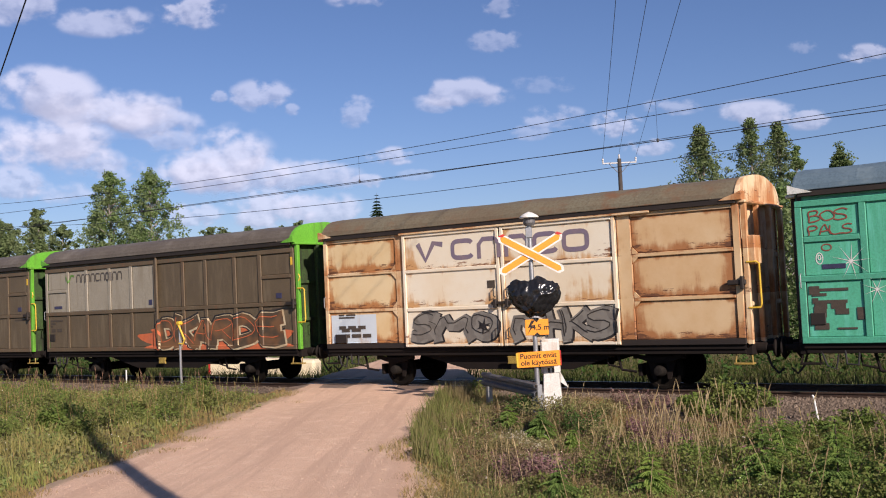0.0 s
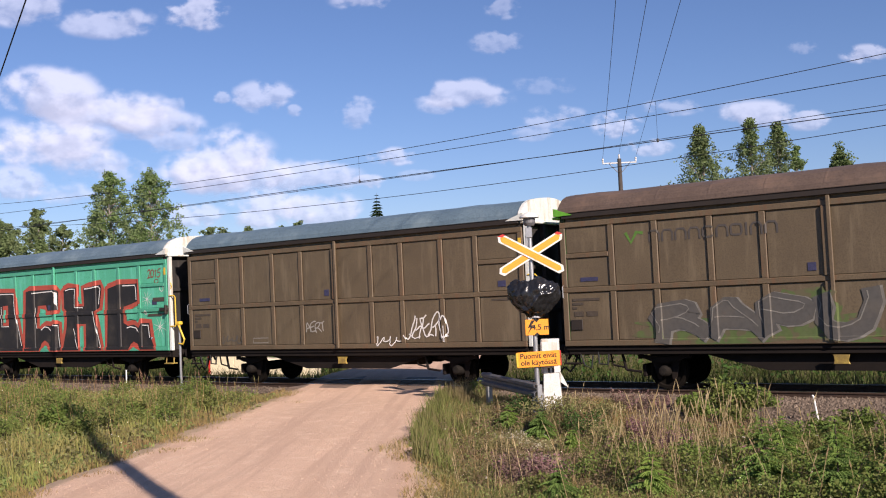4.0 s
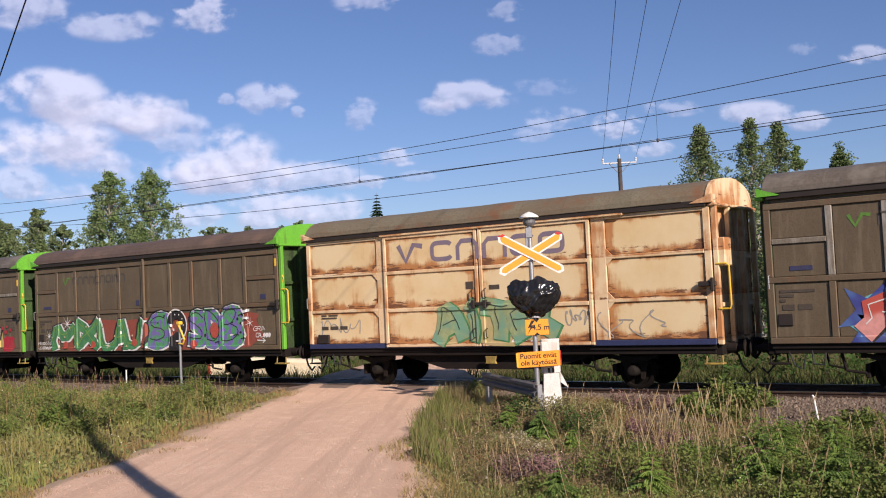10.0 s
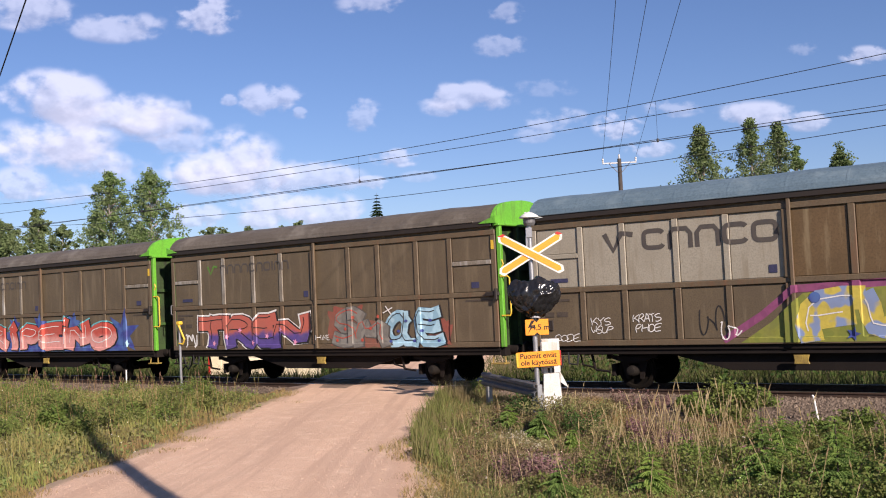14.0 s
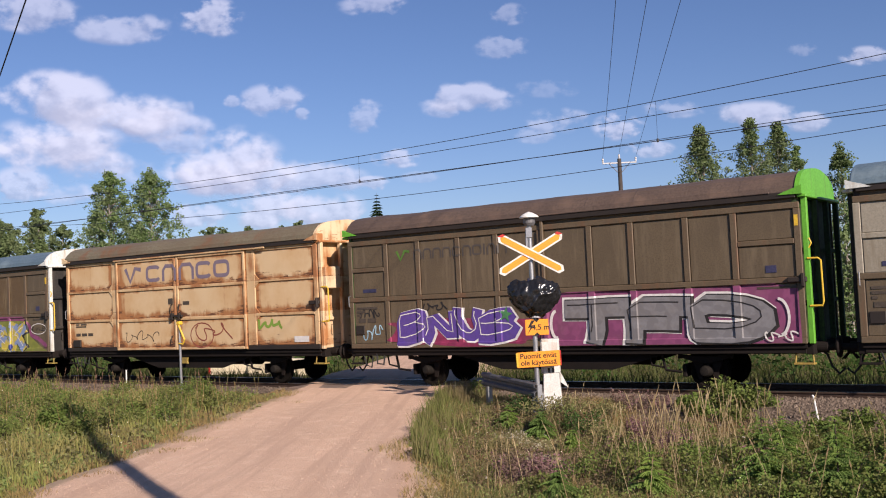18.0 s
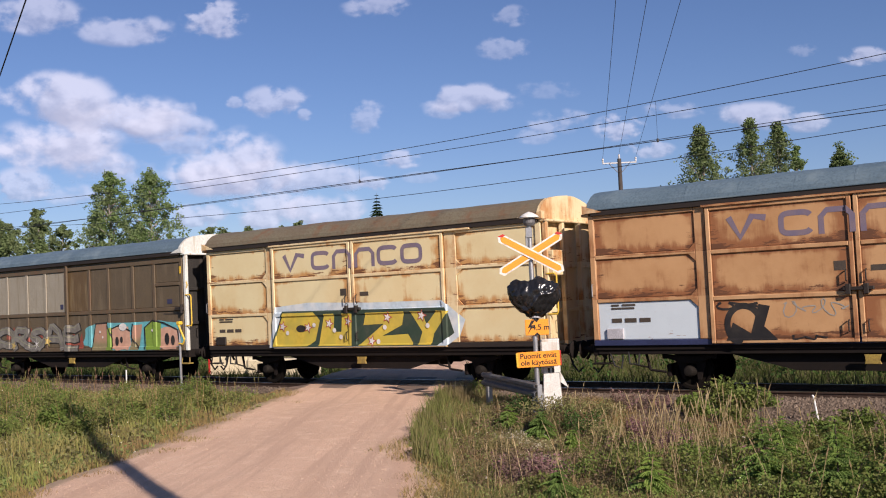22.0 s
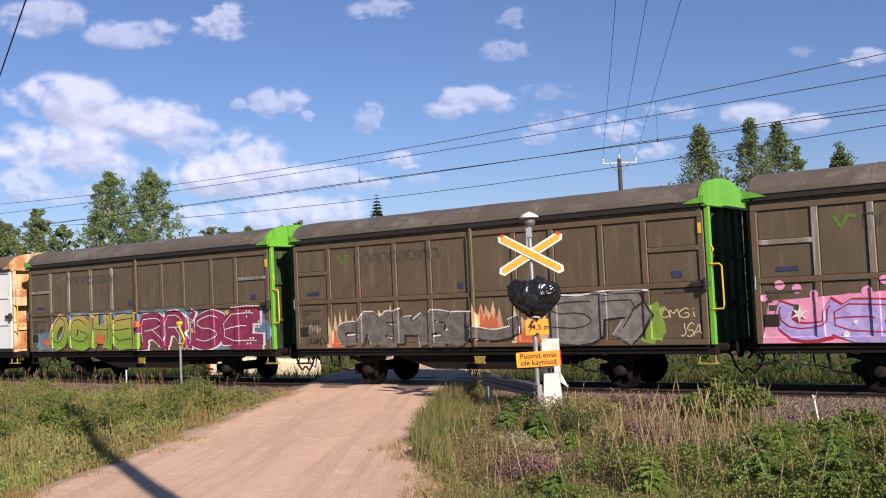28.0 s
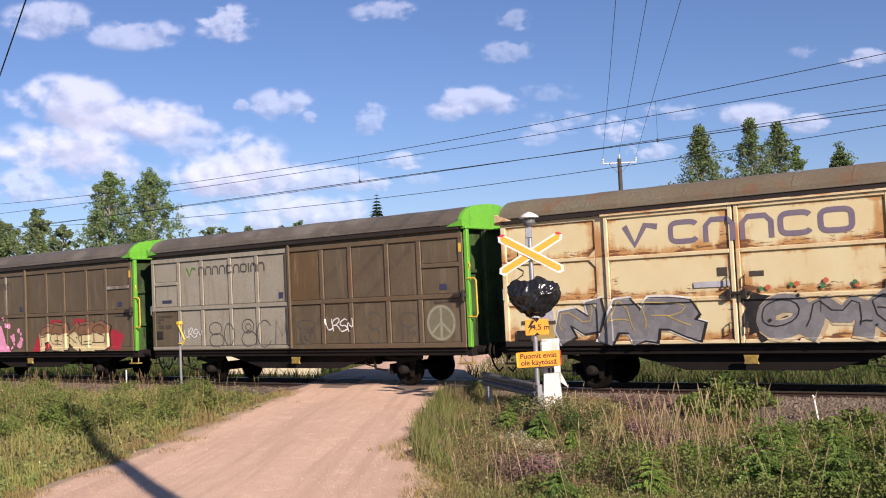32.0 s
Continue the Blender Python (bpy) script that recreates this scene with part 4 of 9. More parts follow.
def lap_cuts(kind):
    """The lines along which paint is folded: each step of the steel, and where the paint has come down from it."""
    depth, (xs, zs) = (brown_depth, brown_cuts()) if kind == "b" else (cargo_depth, cargo_cuts())
    out = []
    for axis, cuts in enumerate((xs, zs)):
        lines = set()
        for c in cuts:
            lines.add(round(c, 4))
            for at in ((1.7,) if axis == 0 else (-5.1, 1.6)):
                probe = [depth(c + q, at) if axis == 0 else depth(at, c + q) for q in (-0.01, 0.01)]
                if probe[0] != probe[1]:
                    lines.add(round(c + (LAP if probe[1] > probe[0] else -LAP), 4))
        out.append(sorted(lines))
    return depth, out[0], out[1]


LAPS = {}


def conform(shapes, layer, kind):
    """Lays flat shapes (points, faces) on a wagon's ribbed side: folded over the ribs, close to the steel."""
    if kind not in LAPS:
        LAPS[kind] = lap_cuts(kind)
    depth, xs, zs = LAPS[kind]
    e = LAP - 0.004
    out = bmesh.new()
    for n, (pts, faces) in enumerate(shapes):
        bm = bmesh.new()
        line = len(faces) > 1 and tuple(faces[0]) == (0, 1, 3, 2)
        lift = bm.verts.layers.float.new("lift")
        vv = []
        for i, (x, z) in enumerate(pts):
            v = bm.verts.new((x, 0, max(z, Z0 + 0.012)))
            v[lift] = -0.00001 * (i // 2) if line else 0.0
            vv.append(v)
        for f in faces:
            if len(set(f)) > 2:
                try:
                    bm.faces.new([vv[i] for i in f])
                except ValueError:
                    pass
        wide = [f for f in bm.faces if len(f.verts) > 4]
        if wide:
            bm.normal_update()
            bmesh.ops.triangulate(bm, faces=wide)
        lo, hi = min(p[0] for p in pts), max(p[0] for p in pts)
        zlo, zhi = min(p[1] for p in pts), max(p[1] for p in pts)
        for x in xs:
            if lo < x < hi:
                bmesh.ops.bisect_plane(bm, geom=bm.verts[:] + bm.edges[:] + bm.faces[:], plane_co=(x, 0, 0), plane_no=(1, 0, 0))
        for z in zs:
            if zlo < z < zhi:
                bmesh.ops.bisect_plane(bm, geom=bm.verts[:] + bm.edges[:] + bm.faces[:], plane_co=(0, 0, z), plane_no=(0, 0, 1))
        bm.normal_update()
        turned = [f for f in bm.faces if f.normal.y > 0]
        if turned:
            bmesh.ops.reverse_faces(bm, faces=turned)
        made = {}
        for v in bm.verts:
            x, z = v.co.x, v.co.z
            y = min(depth(x + q, z + r) for q in (-e, e) for r in (-e, e))
            made[v] = out.verts.new((x, y - 0.004 - layer * 0.004 - n * 0.0005 + v[lift], z))
        for f in bm.faces:
            out.faces.new([made[v] for v in f.verts])
        bm.free()
    return out


def letters(word, x0, x1, z0, z1, fat, seed, wild=1.0, grow=0.0, dx=0.0, dz=0.0):
    rnd = random.Random(seed)
    n = len(word)
    step = (x1 - x0) / n
    out = []
    for i, ch in enumerate(word):
        j = [rnd.uniform(-1, 1) for _ in range(5)]
        if ch == " ":
            continue
        vs, fs = glyph(ch, min(fat, 0.022) if ch in "MNWKXRAVYZ" else min(fat, 0.06))
        ax, bx = min(v[0] for v in vs), max(v[0] for v in vs)
        az, bz = min(v[1] for v in vs), max(v[1] for v in vs)
        cx, cz = x0 + step * (i + 0.5) + dx, (z0 + z1) / 2 + dz + 0.03 * wild * j[0] * (z1 - z0)
        slim = 0.42 if (bx - ax) < 0.32 * (bz - az) else 1.0
        w, h = step * (1.10 + 0.14 * wild * j[1]) * slim + grow, (z1 - z0) * (1 + 0.08 * wild * j[2]) + grow
        t, sh = 0.10 * wild * j[3], 0.20 * wild * j[4]
        pts = []
        for x, z in vs:
            u, v = ((x - ax) / max(bx - ax, 1e-4) - 0.5) * w, ((z - az) / max(bz - az, 1e-4) - 0.5) * h
            u += sh * v + 0.09 * wild * w * math.sin(v / h * 5 + i)
            v += 0.075 * wild * h * math.sin(u / w * 4 + i * 2)
            pts.append((cx + u * math.cos(t) - v * math.sin(t), cz + u * math.sin(t) + v * math.cos(t)))
        out.append((pts, fs))
    return out


O_PTS = [(0.5, 1), (0.1, 0.85), (0, 0.5), (0.1, 0.15), (0.5, 0), (0.9, 0.15), (1, 0.5), (0.9, 0.85), (0.5, 1)]
C_PTS = [(1, 0.8), (0.7, 1), (0.2, 0.92), (0, 0.5), (0.2, 0.08), (0.7, 0), (1, 0.2)]
P_PTS = [(0, 0), (0, 1), (0.7, 1), (1, 0.76), (0.7, 0.5), (0.1, 0.5)]
STROKES = {
    "A": [[(0, 0), (0.4, 1), (0.6, 1), (1, 0)], [(0.2, 0.36), (0.8, 0.36)]], "B": [[(0, 0), (0, 1), (0.7, 1), (0.9, 0.78), (0.6, 0.54), (0.1, 0.54)], [(0.5, 0.54), (1, 0.3), (0.8, 0), (0, 0)]],
    "C": [C_PTS], "D": [[(0, 0), (0, 1), (0.6, 1), (1, 0.7), (1, 0.3), (0.6, 0), (0, 0)]], "E": [[(1, 1), (0, 1), (0, 0), (1, 0)], [(0.05, 0.52), (0.8, 0.52)]],
    "F": [[(1, 1), (0, 1), (0, 0)], [(0.05, 0.5), (0.75, 0.5)]], "G": [C_PTS + [(1, 0.48), (0.6, 0.48)]], "H": [[(0, 0), (0.05, 1)], [(1, 0), (0.95, 1)], [(0, 0.5), (1, 0.5)]],
    "I": [[(0.5, 0), (0.5, 0.62)], [(0.48, 0.93), (0.54, 1.0)]], "K": [[(0, 0), (0, 1)], [(1, 1), (0.1, 0.45), (0.3, 0.55), (1, 0)]], "L": [[(0, 1), (0, 0), (1, 0.05)]],
    "M": [[(0, 0), (0.1, 1), (0.5, 0.3), (0.9, 1), (1, 0)]], "N": [[(0, 0), (0.05, 1), (0.95, 0), (1, 1)]], "O": [O_PTS], "P": [P_PTS], "R": [P_PTS, [(0.45, 0.5), (1, 0)]],
    "S": [[(1, 0.86), (0.6, 1), (0.1, 0.9), (0.1, 0.62), (0.9, 0.4), (0.95, 0.1), (0.5, 0), (0, 0.12)]], "T": [[(0, 1), (1, 1)], [(0.5, 1), (0.45, 0)]], "U": [[(0, 1), (0.05, 0.2), (0.5, 0), (0.95, 0.2), (1, 1)]],
    "V": [[(0, 1), (0.5, 0), (1, 1)]], "W": [[(0, 1), (0.2, 0), (0.5, 0.6), (0.8, 0), (1, 1)]], "X": [[(0, 0), (1, 1)], [(0, 1), (1, 0)]], "Y": [[(0, 1), (0.5, 0.5), (1, 1)], [(0.5, 0.5), (0.45, 0)]],
    "Z": [[(0, 1), (1, 1), (0, 0), (1, 0)]], "5": [[(1, 1), (0.1, 1), (0.05, 0.58), (0.75, 0.6), (1, 0.3), (0.7, 0), (0, 0.1)]], "7": [[(0, 1), (1, 1), (0.45, 0)]], "1": [[(0.2, 0.8), (0.55, 1), (0.55, 0)]], "J": [[(0.9, 1), (0.85, 0.25), (0.5, 0), (0, 0.15)]]}


def rounded(pts, times=2):
    for _ in range(times):
        out = [pts[0]]
        for a, b in zip(pts, pts[1:]):
            out += [(a[0] * 0.75 + b[0] * 0.25, a[1] * 0.75 + b[1] * 0.25), (a[0] * 0.25 + b[0] * 0.75, a[1] * 0.25 + b[1] * 0.75)]
        pts = out + [pts[-1]]
    return pts


def cells(word, x0, x1, z0, z1):
    """A letter and its own box, for each letter: evenly spaced, or as given in a list of (letter, x0, x1[, z0, z1])."""
    if isinstance(word, str):
        step = (x1 - x0) / len(word)
        return [(ch, x0 + step * i, x0 + step * (i + 1), z0, z1) for i, ch in enumerate(word)]
    return [(g[0], g[1], g[2], *(g[3:] or (z0, z1))) for g in word]


def plump(word, x0, x1, z0, z1, seed, wild=1.0, wd=0.3, grow=0.0, dx=0.0, dz=0.0, sharp=True, thin=0.0):
    """Swollen spray-can letters: thick rounded strokes, each letter a group of shapes."""
    rnd = random.Random(seed)
    out = []
    for i, (ch, a0, a1, b0, b1) in enumerate(cells(word, x0, x1, z0, z1)):
        step, hgt = a1 - a0, b1 - b0
        j = [rnd.uniform(-1, 1) for _ in range(6)]
        if ch not in STROKES:
            continue
        th = wd * min(step, hgt * 1.1)
        w, h = step * (1.10 + 0.10 * wild * j[0]) - th, hgt * (1 + 0.07 * wild * j[1]) - th
        cx, cz = (a0 + a1) / 2 + dx, (b0 + b1) / 2 + dz + 0.03 * wild * j[2] * hgt
        t, sh = 0.08 * wild * j[3], 0.18 * wild * j[4]
        group = []
        for line in STROKES[ch]:
            pts = []
            for a, b in rounded(line, 1 if sharp else 2):
                u, v = (a - 0.5) * w, (b - 0.5) * h
                u += sh * v + 0.05 * wild * w * math.sin(v / h * 6 + i + seed)
                v += 0.05 * wild * h * math.sin(u / w * 5 + i * 2)
                pts.append((cx + u * math.cos(t) - v * math.sin(t), cz + u * math.sin(t) + v * math.cos(t)))
            if thin:
                group.append(stroke(pts, thin))
                continue
            if sharp and pts[0] != pts[-1]:
                for e, (p, q) in ((0, (pts[0], pts[1])), (-1, (pts[-1], pts[-2]))):
                    k = (th + grow) * 0.42 / (math.hypot(p[0] - q[0], p[1] - q[1]) or 1)
                    pts[e] = (p[0] + (p[0] - q[0]) * k, p[1] + (p[1] - q[1]) * k)
            group.append(stroke(pts, th + grow))
            ends = () if sharp and pts[0] != pts[-1] else (pts[0], pts[-1]) if pts[0] != pts[-1] else pts[:1]
            for e in ends:
                group.append(disc(e[0], e[1], (th + grow) / 2 * 1.0, 10))
        out.append(group)
    return out


def blob(x0, x1, z0, z1, seed, lumps=0.12, n=56):
    """A cloud of paint behind letters: a wobbling closed outline."""
    cx, cz, rx, rz = (x0 + x1) / 2, (z0 + z1) / 2, (x1 - x0) / 2, (z1 - z0) / 2
    pts = []
    for i in range(n):
        a = 2 * math.pi * i / n
        c, s = math.cos(a), math.sin(a)
        k = 1 + lumps * noise.noise(Vector((c * 3 + seed, s * 3, seed * 1.7))) + 0.4 * lumps * math.sin(a * 9 + seed)
        pts.append((cx + rx * k * math.copysign(abs(c) ** 0.5, c), max(cz + rz * k * math.copysign(abs(s) ** 0.5, s), Z0 + 0.02)))
    return pts, [tuple(range(n))]


def disc(x, z, r, n=14, squash=1.0):
    return [(x + r * math.cos(2 * math.pi * i / n), z + r * squash * math.sin(2 * math.pi * i / n)) for i in range(n)], [tuple(range(n))]


def star(x, z, r, n=5, turn=0.3, inner=0.42):
    return [(x + (r if i % 2 == 0 else r * inner) * math.sin(math.pi * i / n + turn), z + (r if i % 2 == 0 else r * inner) * math.cos(math.pi * i / n + turn)) for i in range(2 * n)], [tuple(range(2 * n))]


def stroke(pts, wd):
    """A painted line of even width."""
    vs, fs = [], []
    for i, p in enumerate(pts):
        a, b = pts[max(i - 1, 0)], pts[min(i + 1, len(pts) - 1)]
        d = math.hypot(b[0] - a[0], b[1] - a[1]) or 1
        nx, nz = -(b[1] - a[1]) / d * wd / 2, (b[0] - a[0]) / d * wd / 2
        vs += [(p[0] + nx, p[1] + nz), (p[0] - nx, p[1] - nz)]
    for i in range(len(pts) - 1):
        fs.append((2 * i, 2 * i + 1, 2 * i + 3, 2 * i + 2))
    return vs, fs


def ring(x, z, rx, rz, wd, n=20, a0=0.0, a1=2 * math.pi, power=1.0):
    f = lambda v: math.copysign(abs(v) ** power, v)
    return stroke([(x + rx * f(math.cos(a0 + (a1 - a0) * i / n)), z + rz * f(math.sin(a0 + (a1 - a0) * i / n))) for i in range(n + 1)], wd)


def scrawl(x0, x1, z0, z1, seed, loops=6, wd=0.035):
    """An unreadable tag: one looping line."""
    rnd = random.Random(seed)
    pts = []
    n = loops * 10
    p = [rnd.uniform(0.6, 1.4) for _ in range(4)]
    for i in range(n):
        u = i / (n - 1)
        a = u * loops * 2 * math.pi
        pts.append((x0 + (x1 - x0) * u + 0.32 * (x1 - x0) / loops * math.sin(a * p[0] + p[1]), (z0 + z1) / 2 + (z1 - z0) / 2 * math.sin(a * 0.83 * p[2] + p[3]) * (0.6 + 0.4 * math.sin(a * 0.37))))
    return stroke(pts, wd)


def mural(w, kind, name, layers, label=""):
    """One painted piece: layers of (shapes, material), the first lowest. The lowest is the part, the rest its sub-parts."""
    base = None
    for i, (shapes, m) in enumerate(layers):
        if len(shapes) > 16:
            ob = part("paint_marks" if base else name, conform(shapes, i * 1.5 + 0.5, kind), m, base or w, "" if base else label)
            ob["kind"] = "stuff"
            base = base or ob
            continue
        for j, sh in enumerate(shapes):
            ob = part("paint_shape" if base else name, conform(sh if isinstance(sh, list) else [sh], i * 1.5 + 0.5 + 0.1 * j, kind), m, base or w, "" if base else label)
            if isinstance(sh, list) and len(sh) > 1:
                ob["kind"] = "stuff"
            base = base or ob


def piece(w, kind, word, x0, x1, z0, z1, fill, outline, back=None, shine=None, seed=1, wild=1.0, fat=0.03, rim=None, extra=(), back_pad=0.22, label="", line=0.07, shadow=0.04, wd=0.29, sharp=True, vein=None, under=()):
    """A graffiti piece, x measured from the wagon's left corner. under, extra: (shapes, material) below and above the letters."""
    h = (LB if kind == "b" else LC) / 2
    x0, x1 = x0 - h, x1 - h
    if not isinstance(word, str):
        word = [(g[0], g[1] - h, g[2] - h, *g[3:]) for g in word]
    moved = lambda shapes: [([(a - h, b) for a, b in p], f) for p, f in shapes]
    layers = [(moved(shapes), m) for shapes, m in under]
    if back:
        layers.append(([blob(x0 - back_pad, x1 + back_pad, z0 - 0.02, z1 + back_pad * 0.7, seed)], back))
    if rim:
        layers.append((plump(word, x0, x1, z0, z1, seed, wild, wd, line * 2.6, sharp=sharp), rim))
    layers.append((plump(word, x0, x1, z0, z1, seed, wild, wd, line * 1.4, shadow, -shadow * 0.4, sharp=sharp), outline))
    layers.append((plump(word, x0, x1, z0, z1, seed, wild, wd, sharp=sharp), fill))
    small = min(min(g[2] - g[1], (g[4] - g[3]) * 1.1) for g in cells(word, x0, x1, z0, z1))
    off = wd * small * 0.24
    layers.append((plump(word, x0, x1, z0, z1, seed, wild, wd, 0, -off, off, sharp, 0.028), vein or shine or outline))
    if shine:
        rnd = random.Random(seed + 9)
        marks = []
        for i in range(len(word) * 3):
            u, v = rnd.uniform(x0, x1), rnd.uniform(z0 + 0.15, z1)
            marks.append(disc(u, v, rnd.uniform(0.02, 0.05)) if i % 3 else stroke([(u, v), (u + 0.12, v + 0.03), (u + 0.25, v + 0.02)], 0.03))
        layers.append((marks, shine))
    layers += [(moved(shapes), m) for shapes, m in extra]
    mural(w, kind, "graffiti", layers, label or "spray-painted graffiti lettering")


def poly(*pts):
    """A straight-edged field of paint."""
    return list(pts), [tuple(range(len(pts)))]


def flame(x, z, w, h, seed, n=5):
    """Ragged tongues of spray paint that rise from a base line."""
    rnd = random.Random(seed)
    pts = [(x - w / 2, z)]
    for i in range(n):
        a = x - w / 2 + w * (i + 0.5) / n
        pts += [(a + rnd.uniform(-0.05, 0.02), z + h * rnd.uniform(0.65, 1.0)), (a + w / n * 0.5, z + h * rnd.uniform(0.3, 0.5))]
    return poly(*(pts[:-1] + [(x + w / 2, z)]))


def block_letters(w, kind, polys, holes, fill, outline, line, lights, shine, gaps=()):
    """Letters drawn as straight-edged blocks, with an edge of another colour and thin lights."""
    h = (LB if kind == "b" else LC) / 2
    mv = lambda p: [(a - h, b) for a, b in p]
    mural(w, kind, "graffiti", [([stroke(mv(p + p[:2]), line) for p in polys], outline), ([(mv(p), [tuple(range(len(p)))]) for p in polys], fill),
          ([(mv(p), [tuple(range(len(p)))]) for p in holes], outline), ([stroke(mv(p), 0.04) for p in lights], shine), ([(mv(p), [tuple(range(len(p)))]) for p in gaps], TEAL)], "tall black block letters edged in red")


def tag_paint(w, kind, shapes, m, name="graffiti_tag"):
    h = (LB if kind == "b" else LC) / 2
    for j, (p, f) in enumerate(shapes):
        part(name, conform([([(a - h, b) for a, b in p], f)], 1 + 0.1 * j, kind), m, w)


def tag_word(w, kind, word, x0, x1, z0, z1, m, seed=3, wild=0.7, name="graffiti_tag", fat=0.0):
    """A hand-written tag: each letter in thin strokes."""
    h = (LB if kind == "b" else LC) / 2
    pen = min(max(0.11 * (z1 - z0), 0.018), 0.04) + fat
    for i, (ch, a, b, c, d) in enumerate(cells(word, x0 - h, x1 - h, z0, z1)):
        if ch == " ":
            continue
        group = plump([(ch, a, b, c, d)], a, b, c, d, seed * 7 + i, wild * 1.2, 0.1, sharp=False, thin=pen) or [letters(ch, a, b, c, d, 0.0, seed + i, wild)]
        for sh in group[0]:
            part(name, conform([sh], 2, kind), m, w)


def sheet_logo(w, kind, x0, x1, z, size, dark, lead=None):
    """The operator's mark, as plain arches, rings and bars in its colours."""
    out = []
    plan = "nnnncnoinn" if lead else "cnnco"
    step = (x1 - x0) / (len(plan) - (0.6 if lead else 0.0))
    x = x0
    for q in plan:
        wide = step * (0.4 if q == "i" else 1.0)
        m, rx, rz, wd = x + wide / 2, step * 0.38, size * 0.40, size * (0.16 if lead else 0.22)
        if q == "i":
            out.append(stroke([(m, z - rz - wd / 2), (m, z + rz + wd / 2)], wd))
        elif q == "n":
            out.append(stroke([(m - rx, z - rz - wd / 2), (m - rx, z + rz * 0.4), (m - rx * 0.6, z + rz), (m + rx * 0.6, z + rz), (m + rx, z + rz * 0.4), (m + rx, z - rz - wd / 2)], wd))
        else:
            out.append(ring(m, z, rx, rz, wd, 24, 0.5 if q == "c" else 0.0, 5.8 if q == "c" else 2 * math.pi, 0.5))
        x += wide
    tag_paint(w, kind, out, dark, "operator_mark")
    lx = x0 - size * 1.9
    tag_paint(w, kind, [stroke([(lx, z + size * 0.42), (lx + size * 0.45, z - size * 0.42), (lx + size * 0.95, z + size * 0.4), (lx + size * 1.5, z + size * 0.3)], size * 0.26)], lead or dark, "operator_mark")


# ---- spray colours ----
P_BLACK = paint("black_spray", (0.018, 0.016, 0.016))
P_WHITE = paint("white_spray", (0.72, 0.70, 0.66))
P_RED = paint("red_spray", (0.42, 0.075, 0.045))
P_CRIMSON = paint("crimson_spray", (0.38, 0.022, 0.036))
P_BRICK = paint("brick_red_spray", (0.26, 0.065, 0.04))
P_GREY = paint("grey_spray", (0.165, 0.155, 0.135), (0.20, 0.19, 0.165))
P_UMBER = paint("umber_spray", (0.075, 0.052, 0.030), (0.17, 0.085, 0.035), scale=2.0, soft=0.6)
P_SLATE = paint("slate_grey_spray", (0.115, 0.105, 0.088), (0.14, 0.128, 0.11))
P_OLIVE = paint("olive_spray", (0.215, 0.225, 0.035), (0.17, 0.19, 0.03))
P_SALMON = paint("salmon_spray", (0.60, 0.36, 0.25), (0.52, 0.30, 0.21))
P_DKGREEN = paint("dark_green_spray", (0.030, 0.055, 0.036))
P_HALO = paint("pale_blue_white_spray", (0.50, 0.60, 0.66), (0.62, 0.66, 0.66), scale=2.0, soft=0.6)
P_SKY = paint("sky_blue_mist_spray", (0.16, 0.25, 0.34), (0.10, 0.15, 0.22), scale=1.6, soft=0.8)
P_SILVER = paint("silver_spray", (0.215, 0.21, 0.215), (0.17, 0.165, 0.17))
P_DARKGREY = paint("dark_grey_spray", (0.085, 0.08, 0.072))
P_CREAM = paint("cream_spray", (0.58, 0.48, 0.30), (0.50, 0.38, 0.22))
P_ORANGE = paint("orange_red_spray", (0.55, 0.14, 0.05))
P_PEACH = paint("peach_flame_spray", (0.60, 0.30, 0.17), (0.62, 0.50, 0.26), scale=2.0, soft=0.6)
P_YELLOW = paint("yellow_spray", (0.62, 0.46, 0.05), (0.50, 0.40, 0.05), scale=2.0, soft=0.8)
P_GOLD = paint("pale_gold_spray", (0.48, 0.36, 0.11))
P_GREEN = paint("green_spray", (0.07, 0.24, 0.085), (0.05, 0.18, 0.07))
P_GREEN_DOT = paint("green_and_violet_spray", (0.085, 0.29, 0.12), (0.16, 0.13, 0.36), scale=5.0)
P_LIME = paint("lime_and_ochre_spray", (0.20, 0.34, 0.03), (0.42, 0.32, 0.08), split=1.95, soft=0.5)
P_LIME_FLAT = paint("lime_spray", (0.20, 0.32, 0.04))
P_RED_VIOLET = paint("violet_to_red_spray", (0.10, 0.065, 0.24), (0.42, 0.11, 0.075), split=1.62, soft=0.1)
P_PINK_RED = paint("pink_to_red_spray", (0.66, 0.30, 0.26), (0.46, 0.075, 0.05), split=1.68, soft=0.12)
P_LBLUE = paint("pale_blue_spray", (0.36, 0.56, 0.66), (0.22, 0.38, 0.48), scale=3.0)
P_TURQ = paint("turquoise_spray", (0.13, 0.42, 0.46))
P_BLUE = paint("deep_blue_spray", (0.045, 0.055, 0.24), (0.07, 0.13, 0.33), scale=2.5, soft=0.6)
P_VIOLET = paint("violet_spray", (0.10, 0.055, 0.28))
P_LILAC = paint("lilac_spray", (0.40, 0.32, 0.66), (0.46, 0.38, 0.70))
P_PINK = paint("pink_spray", (0.80, 0.34, 0.50), (0.74, 0.28, 0.44))
P_MAGENTA = paint("magenta_spray", (0.24, 0.065, 0.15), (0.19, 0.05, 0.12))
P_MAROON = paint("maroon_spray", (0.21, 0.025, 0.075), (0.25, 0.03, 0.085))
P_AQUA = paint("sea_green_spray", (0.30, 0.36, 0.17), (0.16, 0.32, 0.21), scale=2.2, soft=0.5)
P_YBLUE = paint("yellow_and_blue_spray", (0.52, 0.42, 0.06), (0.20, 0.26, 0.42), scale=2.6)
